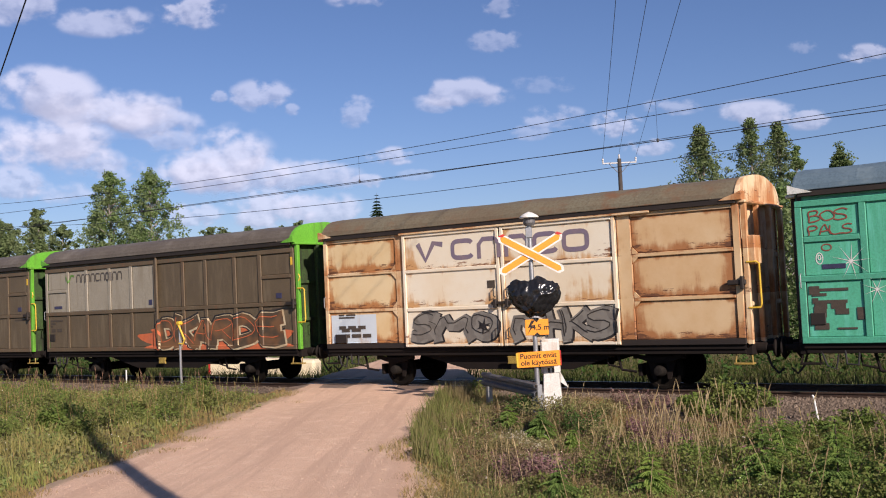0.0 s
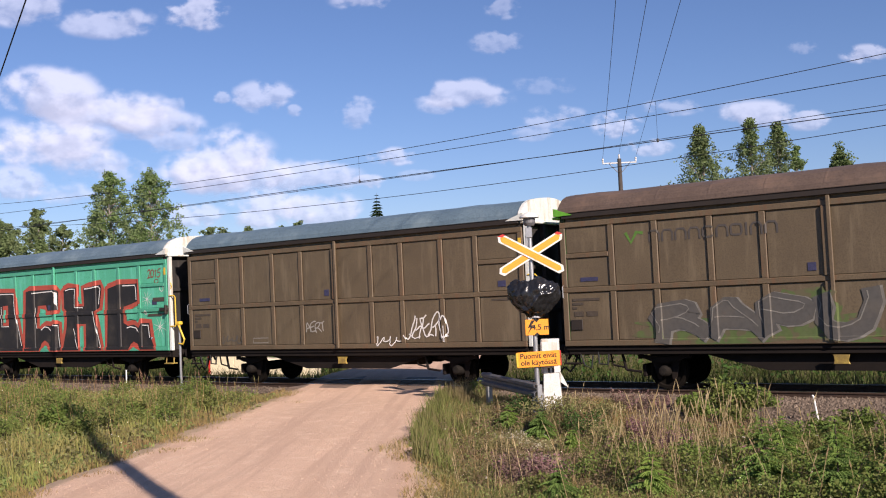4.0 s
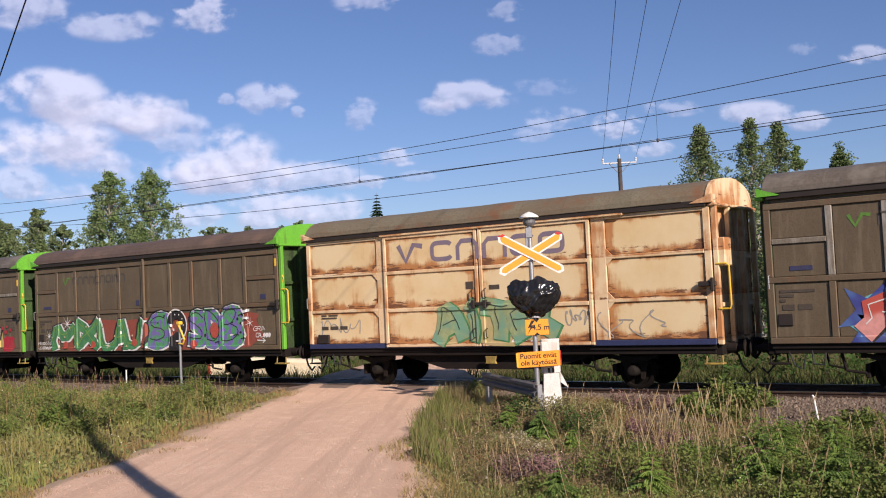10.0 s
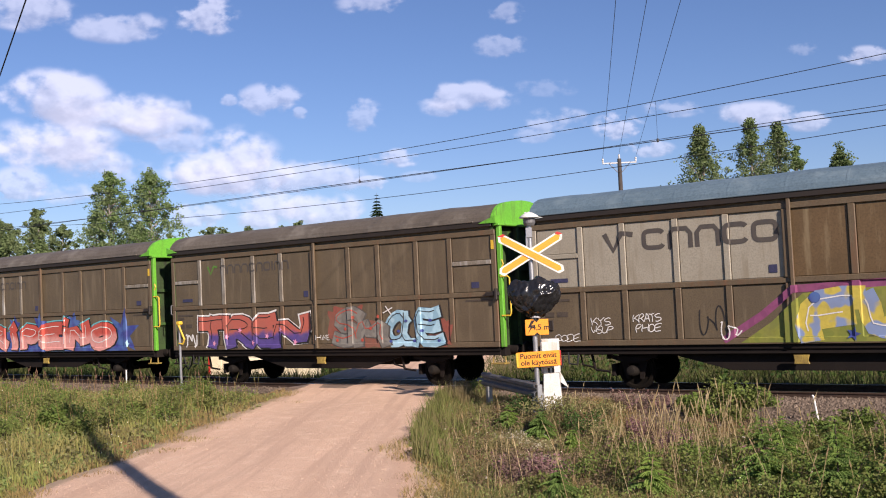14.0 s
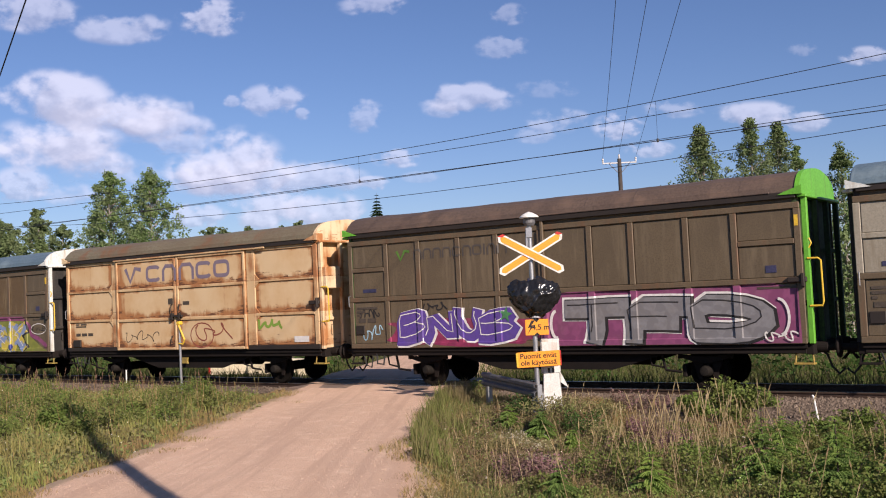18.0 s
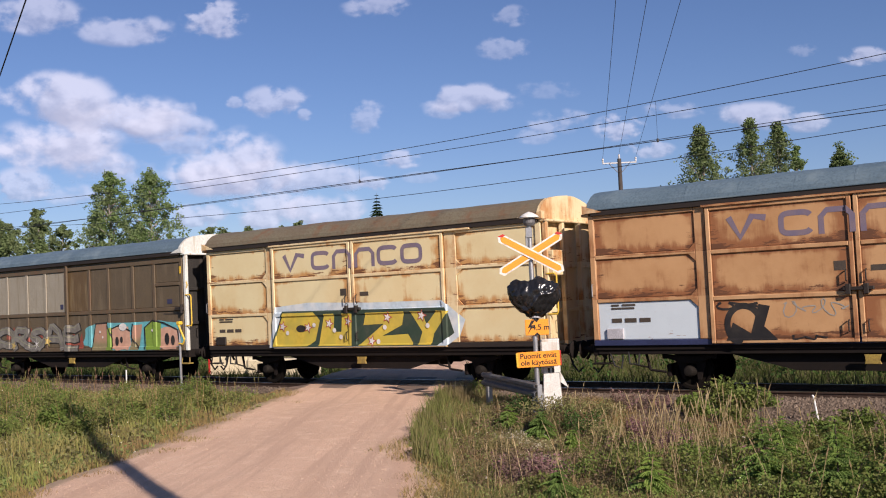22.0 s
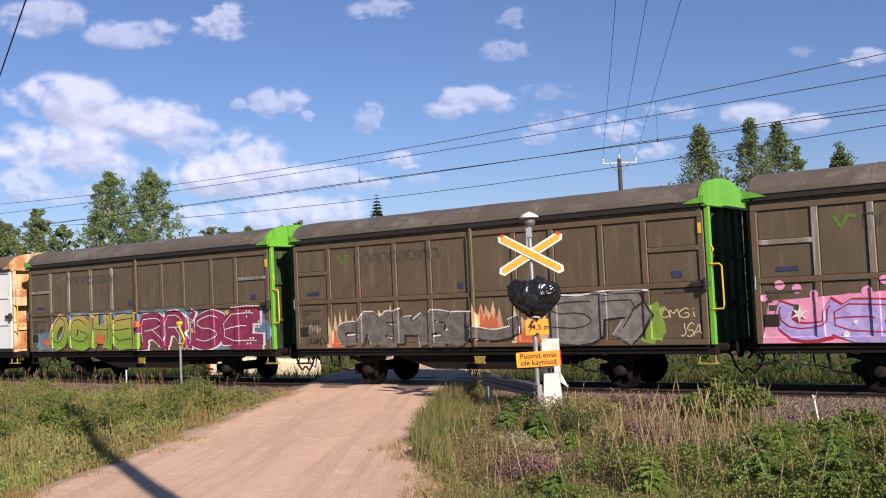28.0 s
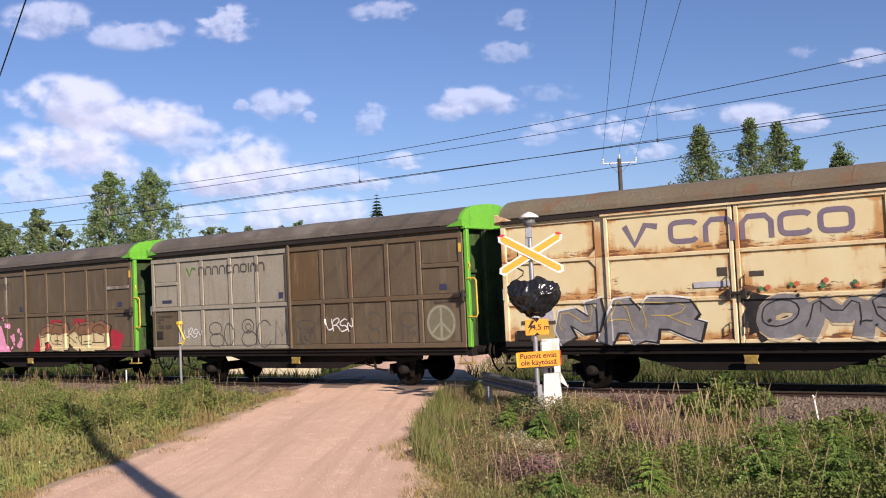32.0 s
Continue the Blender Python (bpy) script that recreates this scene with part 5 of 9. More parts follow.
P_MELT = paint("cream_and_brown_drip_spray", (0.66, 0.54, 0.28), (0.21, 0.105, 0.05), split=1.72, soft=0.03)
P_FADED = paint("faded_scribble_spray", (0.34, 0.32, 0.28))
P_PEACE = paint("pale_green_spray", (0.27, 0.27, 0.18))

RUST_KW = dict(body=CREAM, rib=CREAM_RIB)
YELLOWED_KW = dict(body=YELLOWED, rib=YELLOWED_RIB)
ORANGE_KW = dict(body=ORANGE, rib=ORANGE_RIB)
TAN_KW = dict(body=TAN, rib=TAN_RIB)
B = dict(panel_mat=BROWN, rib_mat=BROWN_RIB, end_mat=GREEN)
SHORT = {-8, -2, 2, 5, 6, 7, 12}
WAGONS = {}
BROWN_LABEL = "brown ribbed goods wagon with green ends, "

WAGONS[-10] = ribbed_wagon("covered_wagon", BROWN_LABEL + "no graffiti", roof_mat=ROOF_GREY, seed=1, **B)
w = WAGONS[-9] = ribbed_wagon("covered_wagon", BROWN_LABEL + "pale panels, orange-backed graffiti", roof_mat=ROOF_GREY, seed=2, pale=GREY_PANEL, pale_cols=(0, 1, 2, 3, 4), **B)
sheet_logo(w, "b", 1.9, 4.6, 3.78, 0.32, LOGO_DARK, LOGO_GREEN)
piece(w, "b", [("D", 6.5, 7.5), ("K", 7.35, 8.4), ("A", 8.25, 9.3), ("R", 9.15, 10.3), ("D", 10.15, 11.25), ("E", 11.15, 12.4)], 6.5, 12.4, 1.14, 2.26, P_UMBER, P_CREAM, None, None, 4, 1.1, rim=P_BLACK, line=0.06, wd=0.34, vein=P_ORANGE, under=[([blob(5.7, 12.75, 1.12, 1.85, 6, 0.14)], P_ORANGE)])

w = WAGONS[-8] = door_wagon("covered_wagon", "rusty cream covered goods wagon with pale doors and silver graffiti", roof_mat=ROOF_RUST, seed=3, door=PALE, right=TAN, end_mat=CREAM_RIB, **RUST_KW)
sheet_logo(w, "c", 4.6, 8.85, 3.74, 0.56, LOGO_BLUE)
piece(w, "c", [("S", 3.2, 4.1), ("M", 3.95, 5.35), ("O", 5.15, 6.05)], 3.2, 6.05, 1.24, 2.08, P_GREY, P_BLACK, None, None, 5, 1.1, line=0.035, wd=0.34, extra=[([star(5.6, 1.66, 0.24, 6, 0.2, 0.3)], P_BLACK)])
piece(w, "c", [("N", 6.5, 7.6), ("H", 7.45, 8.1), ("K", 8.0, 8.75), ("S", 8.6, 9.4)], 6.5, 9.4, 1.24, 2.08, P_GREY, P_BLACK, None, None, 6, 1.1, line=0.035, wd=0.34)
part("repaired_panel", conform([([(0.2 - LC / 2, 1.26), (1.9 - LC / 2, 1.26), (1.9 - LC / 2, 2.08), (0.2 - LC / 2, 2.08)], [(0, 1, 2, 3)])], 0, "c"), BLUE_WHITE, w)
bars(w, 0.6 - LC / 2, 1.42, [(0.3, 0.34, 0.3), (0.3, 0.34)], 0.1, STENCIL, 0.018)

w = WAGONS[-7] = ribbed_wagon("covered_wagon", "teal green covered goods wagon with white ends and tall black graffiti", TEAL, TEAL_RIB, WHITE_END, ROOF_BLUE, 4)
block_letters(w, "b", [
    [(1.97, 1.15), (2.26, 2.27), (2.2, 3.13), (2.56, 3.46), (3.81, 3.43), (3.86, 2.72), (4.34, 1.15)],
    [(4.42, 1.15), (4.51, 2.36), (4.57, 3.42), (4.82, 3.46), (6.55, 3.44), (6.70, 3.33), (6.66, 2.66), (5.97, 2.66), (5.88, 2.87), (5.35, 2.86), (5.26, 2.01), (5.60, 1.98), (5.88, 2.10), (6.22, 2.06), (6.48, 2.14), (6.69, 2.15), (6.79, 1.15), (6.13, 1.15), (5.98, 1.44), (5.75, 1.54), (5.54, 1.43), (5.40, 1.15)],
    [(7.03, 3.37), (7.33, 3.47), (7.85, 3.46), (7.79, 2.76), (8.27, 2.75), (8.24, 3.42), (8.62, 3.44), (9.26, 3.50), (9.32, 3.35), (9.18, 2.68), (8.87, 2.54), (8.99, 2.06), (9.25, 1.15), (8.31, 1.15), (8.34, 2.11), (7.84, 2.11), (7.89, 1.15), (6.87, 1.15), (7.15, 1.96), (7.22, 2.58), (7.04, 2.71)],
    [(9.67, 3.33), (10.27, 3.46), (11.34, 3.45), (11.33, 2.84), (10.96, 2.74), (10.55, 2.66), (10.52, 2.09), (10.76, 1.98), (11.10, 2.02), (11.36, 1.88), (11.51, 2.06), (11.93, 2.06), (11.99, 1.55), (12.18, 1.15), (11.43, 1.15), (11.28, 1.34), (11.06, 1.43), (10.88, 1.34), (10.79, 1.15), (9.54, 1.15), (9.62, 2.19)]],
    [[(2.98, 2.92), (3.34, 2.94), (3.37, 2.15), (2.96, 2.14)]], P_BLACK, P_RED, 0.36,
    [[(2.53, 3.40), (3.77, 3.37), (3.86, 2.63), (4.22, 1.35)], [(2.87, 2.89), (2.89, 2.11), (3.39, 2.11)], [(5.03, 3.35), (5.85, 3.37), (6.45, 3.38), (6.60, 3.30), (6.60, 2.92), (6.63, 2.68)],
     [(5.22, 2.79), (5.20, 2.25), (5.28, 1.98)], [(5.54, 1.93), (5.78, 2.05), (6.02, 2.02), (6.17, 1.90)], [(6.38, 2.10), (6.64, 2.08), (6.66, 1.74), (6.74, 1.27)], [(7.13, 3.36), (7.42, 3.41), (7.79, 3.40), (7.71, 2.72), (8.20, 2.70)],
     [(8.31, 3.38), (8.71, 3.40), (9.14, 3.44), (9.25, 3.36), (9.14, 2.80)], [(8.80, 2.55), (8.93, 2.06), (9.20, 1.22)], [(7.60, 1.95), (7.86, 1.21)], [(10.52, 3.40), (11.22, 3.39), (11.26, 3.24), (11.27, 2.88)], [(10.71, 1.91), (10.92, 1.95), (11.21, 1.90), (11.36, 1.74)], [(11.56, 1.99), (11.88, 1.98), (11.94, 1.55)]], P_WHITE,
    [[(3.05, 2.76), (3.20, 2.77), (3.20, 2.28), (3.02, 2.27)], [(7.92, 2.98), (7.94, 3.19), (8.06, 2.90)], [(7.98, 1.98), (8.17, 1.98), (8.14, 1.33), (7.98, 1.25)], [(10.70, 2.52), (11.38, 2.60), (11.38, 2.20), (11.17, 2.18), (11.01, 2.22), (10.74, 2.20)]])
tag_word(w, "b", "BOS", 0.28, 1.08, 3.72, 3.98, P_BRICK, 3)
tag_word(w, "b", "PALS", 0.26, 1.18, 3.42, 3.66, P_BRICK, 4)
tag_word(w, "b", "2015", 11.90, 12.60, 3.60, 3.90, P_BRICK, 5)
tag_paint(w, "b", [ring(12.36, 3.48, 0.10, 0.07, 0.025), ring(0.62, 3.16, 0.10, 0.07, 0.025)], P_BRICK)
tag_paint(w, "b", [ring(0.46, 2.93, 0.07, 0.12, 0.02), ring(0.46, 2.95, 0.03, 0.05, 0.02), star(1.1, 2.84, 0.42, 9, 0.1, 0.07), star(1.58, 2.22, 0.30, 8, 0.4, 0.07), star(11.84, 2.88, 0.36, 9, 0.2, 0.07), star(12.48, 1.91, 0.44, 8, 0.3, 0.07), ring(12.62, 3.22, 0.09, 0.10, 0.022), ring(11.76, 2.42, 0.06, 0.06, 0.022)], P_WHITE)
tag_word(w, "b", "JT", 11.82, 12.08, 1.30, 1.55, P_LBLUE, 6)
for a, z, n, h in ((0.20, 2.16, 0.22, 0.18), (0.26, 1.96, 0.72, 0.07), (0.28, 1.66, 0.26, 0.24), (0.72, 1.72, 0.28, 0.12), (1.16, 1.60, 0.26, 0.26), (0.28, 1.40, 0.30, 0.14), (0.75, 1.40, 0.40, 0.04), (12.15, 2.78, 0.60, 0.14), (11.85, 2.28, 0.75, 0.06)):
    bars(w, a - LB / 2, z, [(n,)], h, STENCIL, 0.022)

w = WAGONS[-6] = ribbed_wagon("covered_wagon", "brown ribbed covered goods wagon with white ends and blue-grey roof", BROWN, BROWN_RIB, WHITE_END, ROOF_BLUE, 5)
tag_word(w, "b", "JHERO", 9.0, 10.45, 1.36, 2.0, P_WHITE, 8, 1.4)
tag_paint(w, "b", [stroke([(9.1, 1.5), (9.3, 1.36), (9.5, 1.42)], 0.03), stroke([(10.3, 1.7), (10.32, 1.25), (10.2, 1.4), (10.45, 1.42)], 0.03)], P_WHITE)
tag_paint(w, "b", [scrawl(7.9, 8.8, 1.17, 1.48, 3, 5, 0.032)], P_WHITE)
tag_word(w, "b", "AERT", 5.2, 6.0, 1.6, 1.92, P_FADED, 4, 1.2)
tag_paint(w, "b", [scrawl(1.5, 2.45, 1.3, 1.58, 5, 4, 0.03)], P_DARKGREY)
tag_paint(w, "b", [stroke([(2.95, 1.31), (3.6, 1.31), (3.6, 1.46), (2.95, 1.46), (2.95, 1.31)], 0.018)], P_FADED)

w = WAGONS[-5] = ribbed_wagon("covered_wagon", BROWN_LABEL + "faint graffiti", roof_mat=ROOF_BROWN, seed=6, **B)
sheet_logo(w, "b", 2.35, 5.45, 3.70, 0.30, LOGO_DARK, LOGO_GREEN)
piece(w, "b", "RAPU", 2.4, 7.4, 1.2, 2.2, P_DARKGREY, P_GREY, None, None, 9, 1.3, wd=0.34, line=0.03, under=[([blob(2.0, 7.6, 1.15, 1.7, 4, 0.3), blob(5.3, 6.6, 1.5, 2.3, 8, 0.3, 24)], paint("dull_green_spray", (0.085, 0.12, 0.035), (0.10, 0.09, 0.045)))])
tag_word(w, "b", "WOLF", 8.0, 8.9, 1.15, 1.55, P_FADED, 5, 1.2)
piece(w, "b", [("C", 9.2, 10.05), ("U", 9.9, 10.65), ("B", 10.5, 11.3)], 9.2, 11.3, 1.14, 2.1, P_UMBER, P_FADED, None, None, 10, 1.2, line=0.045, wd=0.4)
tag_paint(w, "b", [disc(11.35, 1.9, 0.15, 14), ring(12.2, 1.6, 0.3, 0.3, 0.035, 16, 0.4, 5.2), scrawl(11.8, 12.7, 1.2, 1.9, 14, 4, 0.03)], P_FADED)

w = WAGONS[-4] = ribbed_wagon("covered_wagon", BROWN_LABEL + "silver, yellow and red graffiti", roof_mat=ROOF_GREY, seed=7, worn=True, **B)
sheet_logo(w, "b", 2.35, 5.45, 3.70, 0.30, LOGO_DARK, LOGO_GREEN)
rd = random.Random(7)
piece(w, "b", [("A", 1.4, 2.7), ("R", 2.5, 3.9), ("I", 3.8, 4.6), ("C", 4.5, 5.8), ("O", 5.6, 7.35), ("Q", 7.3, 8.0), ("C", 9.0, 10.2), ("S", 10.2, 11.5)], 1.4, 11.5, 1.12, 2.26, P_GREY, P_BLACK, None, None, 11, 1.3, line=0.06, wd=0.33, vein=P_FADED,
      under=[([flame(1.2, 1.12, 1.1, 0.95, 3), flame(3.3, 1.12, 1.3, 0.6, 4), flame(4.8, 1.12, 1.2, 0.95, 5), flame(8.3, 1.12, 1.6, 1.0, 6), flame(11.2, 1.3, 1.2, 0.7, 7), blob(0.7, 1.3, 1.14, 1.5, 2, 0.3, 24)], P_GOLD), ([blob(11.75, 12.5, 1.12, 1.72, 3, 0.16, 30), blob(7.45, 7.85, 1.12, 1.6, 5, 0.16, 24)], P_CRIMSON)],
      extra=[([disc(a, z, r) for a, z, r in ((0.75, 1.35, 0.07), (1.0, 1.8, 0.06), (4.35, 1.95, 0.06), (4.5, 1.7, 0.05), (7.55, 2.05, 0.14), (7.75, 1.6, 0.12), (8.6, 1.2, 0.12), (11.75, 2.05, 0.07), (11.95, 1.9, 0.09), (12.3, 1.98, 0.07), (12.05, 2.1, 0.05))] + [disc(0.8 + rd.random() * 10.4, 1.22 + rd.random() * 0.8, rd.uniform(0.02, 0.045)) for i in range(18)], P_CRIMSON),
             ([stroke([(7.4, 1.72), (8.35, 1.78), (9.6, 1.9)], 0.03), stroke([(8.2, 2.4), (8.35, 1.8), (8.6, 1.2)], 0.03), stroke([(7.85, 2.15), (8.9, 1.4)], 0.025), stroke([(8.0, 1.35), (8.8, 2.1)], 0.025), stroke([(2.6, 2.1), (3.1, 2.2), (3.4, 2.0)], 0.03), stroke([(5.8, 2.0), (6.2, 2.2), (6.7, 2.2)], 0.03), stroke([(9.2, 1.9), (9.5, 2.1), (9.9, 2.1)], 0.03)], P_WHITE)])
tag_word(w, "b", "SOITA 112", 11.98, 12.46, 2.14, 2.28, P_DARKGREY, 5, 0.4)
tag_word(w, "b", "JOS ET KESTÄ", 11.98, 12.58, 1.96, 2.09, P_DARKGREY, 6, 0.4)

w = WAGONS[-3] = ribbed_wagon("covered_wagon", BROWN_LABEL + "green graffiti on red", roof_mat=ROOF_BROWN, seed=8, **B)
sheet_logo(w, "b", 2.35, 5.45, 3.70, 0.30, LOGO_DARK, LOGO_GREEN)
piece(w, "b", [("M", 1.0, 2.75), ("X", 2.55, 3.95), ("L", 3.85, 4.75), ("A", 4.65, 5.65), ("J", 5.45, 6.4)], 1.0, 6.4, 1.1, 2.28, P_GREEN, P_WHITE, None, None, 12, 1.0, rim=P_BLACK, line=0.065, wd=0.31, vein=P_LIME_FLAT,
      under=[([blob(0.9, 1.5, 1.12, 1.62, 5, 0.2, 30), blob(1.6, 6.4, 1.12, 2.2, 6, 0.2)], P_BRICK)], extra=[([star(2.0, 2.12, 0.34, 8, 0.1, 0.12), star(0.85, 1.68, 0.26, 8, 0.2, 0.1), star(4.4, 1.3, 0.16, 4, 0.1, 0.2)], P_WHITE), ([disc(1.5 + 0.33 * i, 1.28 + 0.36 * (i % 3), 0.035) for i in range(14)], P_CREAM), ([disc(1.9, 1.35, 0.14), disc(3.55, 1.35, 0.13), disc(5.9, 1.4, 0.14)], P_RED)])
piece(w, "b", [("S", 6.6, 7.85, 1.12, 2.42), ("S", 8.7, 9.7, 1.12, 2.46), ("D", 9.5, 10.45, 1.12, 2.46), ("B", 10.25, 11.4, 1.12, 2.5)], 6.6, 11.4, 1.14, 2.46, P_GREEN_DOT, P_WHITE, None, P_BLACK, 13, 0.7, rim=P_BLACK, line=0.06, wd=0.4, under=[([blob(6.3, 12.0, 1.12, 2.38, 9, 0.10)], P_BRICK)],
      extra=[([ring(8.15, 1.95, 0.33, 0.36, 0.27, 20, -1.9, 2.9), stroke([(8.2, 1.62), (7.95, 1.5), (7.9, 1.15)], 0.27), disc(8.25, 1.22, 0.2)], P_BLACK), ([ring(8.15, 1.95, 0.5, 0.53, 0.05, 20, -1.7, 2.8)] + [disc(8.15 + 0.34 * math.cos(a), 1.95 + 0.37 * math.sin(a), 0.025) for a in (-1.2, -0.6, 0.0, 0.6, 1.2, 1.8)], P_WHITE), ([disc(10.0, 1.75, 0.2, 16, 1.3), disc(9.0, 1.3, 0.14)], P_RED), ([stroke([(11.35, 2.3), (11.65, 2.36)], 0.08), stroke([(11.4, 2.12), (11.6, 2.1)], 0.07), star(11.65, 1.95, 0.2, 6, 0.2, 0.12), disc(8.0, 1.8, 0.05), disc(7.9, 1.95, 0.05)], P_WHITE)])
tag_word(w, "b", "NO CONDITION", 0.15, 1.0, 1.36, 1.48, P_WHITE, 6, 0.4)
tag_word(w, "b", "IS PERMANENT", 0.15, 1.0, 1.18, 1.30, P_WHITE, 7, 0.4)
tag_word(w, "b", "GRA", 11.75, 12.25, 1.68, 1.84, P_WHITE, 8, 0.6)
tag_word(w, "b", "CAL...", 11.85, 12.5, 1.48, 1.63, P_WHITE, 9, 0.6)
tag_paint(w, "b", [stroke([(11.9, 1.4), (12.25, 1.38)], 0.03), stroke([(12.15, 1.45), (12.27, 1.38), (12.14, 1.32)], 0.03)], P_WHITE)

w = WAGONS[-2] = door_wagon("covered_wagon", "rusty cream covered goods wagon with sea green graffiti", roof_mat=ROOF_RUST, seed=9, sill=NAVY, **RUST_KW)
sheet_logo(w, "c", 4.6, 8.85, 3.74, 0.56, LOGO_BLUE)
piece(w, "c", [("A", 4.6, 5.8), ("I", 5.55, 6.4), ("T", 6.2, 7.4), ("R", 7.1, 8.35)], 4.6, 8.35, 1.22, 2.34, P_AQUA, P_GREEN, None, None, 14, 1.4, line=0.035, wd=0.38, vein=P_DKGREEN, under=[([blob(4.9, 8.2, 1.2, 2.2, 3, 0.3)], paint("thin_lime_spray", (0.36, 0.36, 0.12), (0.46, 0.36, 0.17), scale=2.0, soft=0.6))])
tag_word(w, "c", "2015", 7.1, 7.85, 1.24, 1.48, P_WHITE, 9, 1.0)
tag_paint(w, "c", [scrawl(0.4, 2.0, 1.5, 2.0, 21, 6), scrawl(9.55, 11.4, 1.25, 2.05, 22, 5, 0.03), scrawl(8.72, 9.4, 1.62, 2.05, 23, 4)], P_FADED)

w = WAGONS[-1] = ribbed_wagon("covered_wagon", BROWN_LABEL + "red and blue graffiti", roof_mat=ROOF_GREY, seed=10, worn=True, **B)
sheet_logo(w, "b", 2.35, 5.45, 3.70, 0.30, LOGO_DARK, LOGO_GREEN)
tag_paint(w, "b", [star(2.1, 1.75, 0.72, 5, 0.5, 0.4), star(3.0, 2.05, 0.55, 6, 0.2, 0.45), star(11.3, 1.7, 0.95, 6, 0.2, 0.4), star(6.3, 2.1, 0.5, 6, 0.2, 0.5), star(8.4, 2.1, 0.5, 6, 0.3, 0.5), star(4.6, 2.1, 0.45, 6, 0.2, 0.5), poly((1.7, 1.12), (11.6, 1.12), (11.2, 1.9), (2.2, 1.9))], P_BLUE, "graffiti_flame")
piece(w, "b", [("R", 2.1, 4.1), ("I", 4.0, 5.1), ("P", 5.05, 6.3), ("E", 6.25, 7.7), ("I", 7.6, 8.3, 1.12, 2.36), ("N", 8.1, 9.4), ("O", 9.3, 10.95)], 2.1, 10.95, 1.12, 2.2, P_PINK_RED, P_BLACK, None, None, 15, 0.8, rim=P_TURQ, line=0.05, wd=0.4, vein=P_WHITE)
tag_paint(w, "b", [star(2.0, 1.6, 0.2), star(1.95, 1.25, 0.14), star(11.2, 1.65, 0.2), star(11.5, 1.35, 0.16)], P_LBLUE, "graffiti_star")

w = WAGONS[0] = ribbed_wagon("covered_wagon", BROWN_LABEL + "two graffiti pieces", roof_mat=ROOF_GREY, seed=11, worn=True, **B)
sheet_logo(w, "b", 2.35, 5.45, 3.70, 0.30, LOGO_DARK, LOGO_GREEN)
piece(w, "b", [("T", 1.25, 2.7), ("R", 2.55, 3.9), ("E", 3.8, 4.8), ("N", 4.7, 6.15)], 1.25, 6.15, 1.14, 2.2, P_RED_VIOLET, P_BLACK, None, None, 16, 0.8, rim=P_WHITE, line=0.055, wd=0.38, extra=[([star(2.0 + 0.6 * i, 1.32 + 0.2 * (i % 3), 0.10) for i in range(7)], P_PINK)])
piece(w, "b", [("S", 7.15, 8.25, 1.12, 2.28), ("M", 8.0, 9.2, 1.12, 2.1)], 7.15, 9.2, 1.14, 2.2, P_GREY, P_DARKGREY, None, None, 17, 0.9, wd=0.34, line=0.03, vein=P_RED, under=[([blob(6.95, 8.4, 1.12, 2.3, 4, 0.25), blob(8.2, 9.0, 1.12, 1.9, 5, 0.25, 30), blob(10.6, 11.4, 1.12, 1.9, 7, 0.3, 30)], paint("faded_red_spray", (0.26, 0.075, 0.05), (0.20, 0.085, 0.055), scale=2.0, soft=0.8))], extra=[([disc(7.3 + 0.32 * i, 1.35 + 0.33 * (i % 3), 0.05) for i in range(6)], P_RED)])
piece(w, "b", [("C", 9.05, 9.95), ("L", 9.7, 10.35), ("E", 10.2, 11.1)], 9.05, 11.1, 1.12, 2.18, P_LBLUE, P_BLACK, None, None, 18, 1.0, line=0.04, wd=0.36, extra=[([disc(9.3 + 0.28 * i, 1.3 + 0.28 * (i % 3), 0.06, 10, 0.7) for i in range(7)], P_BLUE), ([stroke([(9.15, 2.3), (9.35, 2.05)], 0.03), stroke([(9.05, 2.1), (9.4, 2.25)], 0.03)], P_WHITE)])
tag_paint(w, "b", [scrawl(0.58, 1.15, 1.2, 1.7, 31, 4, 0.05)], P_WHITE)
tag_word(w, "b", "HIKE", 6.52, 6.98, 1.36, 1.52, P_WHITE, 9, 0.8)

w = WAGONS[1] = ribbed_wagon("covered_wagon", "grey and brown goods wagon, white ends, yellow graffiti", BROWN, BROWN_RIB, WHITE_END, ROOF_BLUE, 12, pale=GREY_PANEL, pale_cols=(0, 1, 2, 3, 4), ochre_cols=(5, 6, 7, 8))
sheet_logo(w, "b", 3.0, 6.3, 3.62, 0.5, LOGO_DARK)
tag_paint(w, "b", [poly((5.3, 1.14), (6.0, 1.6), (6.7, 2.2), (8.4, 2.32), (10.4, 2.32), (11.6, 2.3), (11.7, 1.7), (12.4, 1.3), (12.85, 1.14))], P_OLIVE, "graffiti_field")
tag_paint(w, "b", [stroke([(4.9, 1.2), (5.8, 1.75), (6.5, 2.3), (8.2, 2.36), (9.6, 2.42), (11.2, 2.4), (11.65, 2.1), (11.75, 1.75), (12.2, 1.62), (12.8, 1.3)], 0.17)], P_MAGENTA, "graffiti_band")
piece(w, "b", [("F", 6.65, 7.95), ("U", 7.85, 9.0), ("R", 8.9, 10.25), ("I", 10.15, 10.6), ("K", 10.35, 11.45)], 6.65, 11.45, 1.12, 2.27, P_YBLUE, P_BLACK, None, None, 19, 1.0, rim=None, line=0.075, wd=0.4, vein=P_WHITE, extra=[([star(7.7, 1.3, 0.16), star(9.6, 2.0, 0.12), disc(6.95, 2.1, 0.12), disc(10.4, 1.3, 0.12)], P_BLUE)])
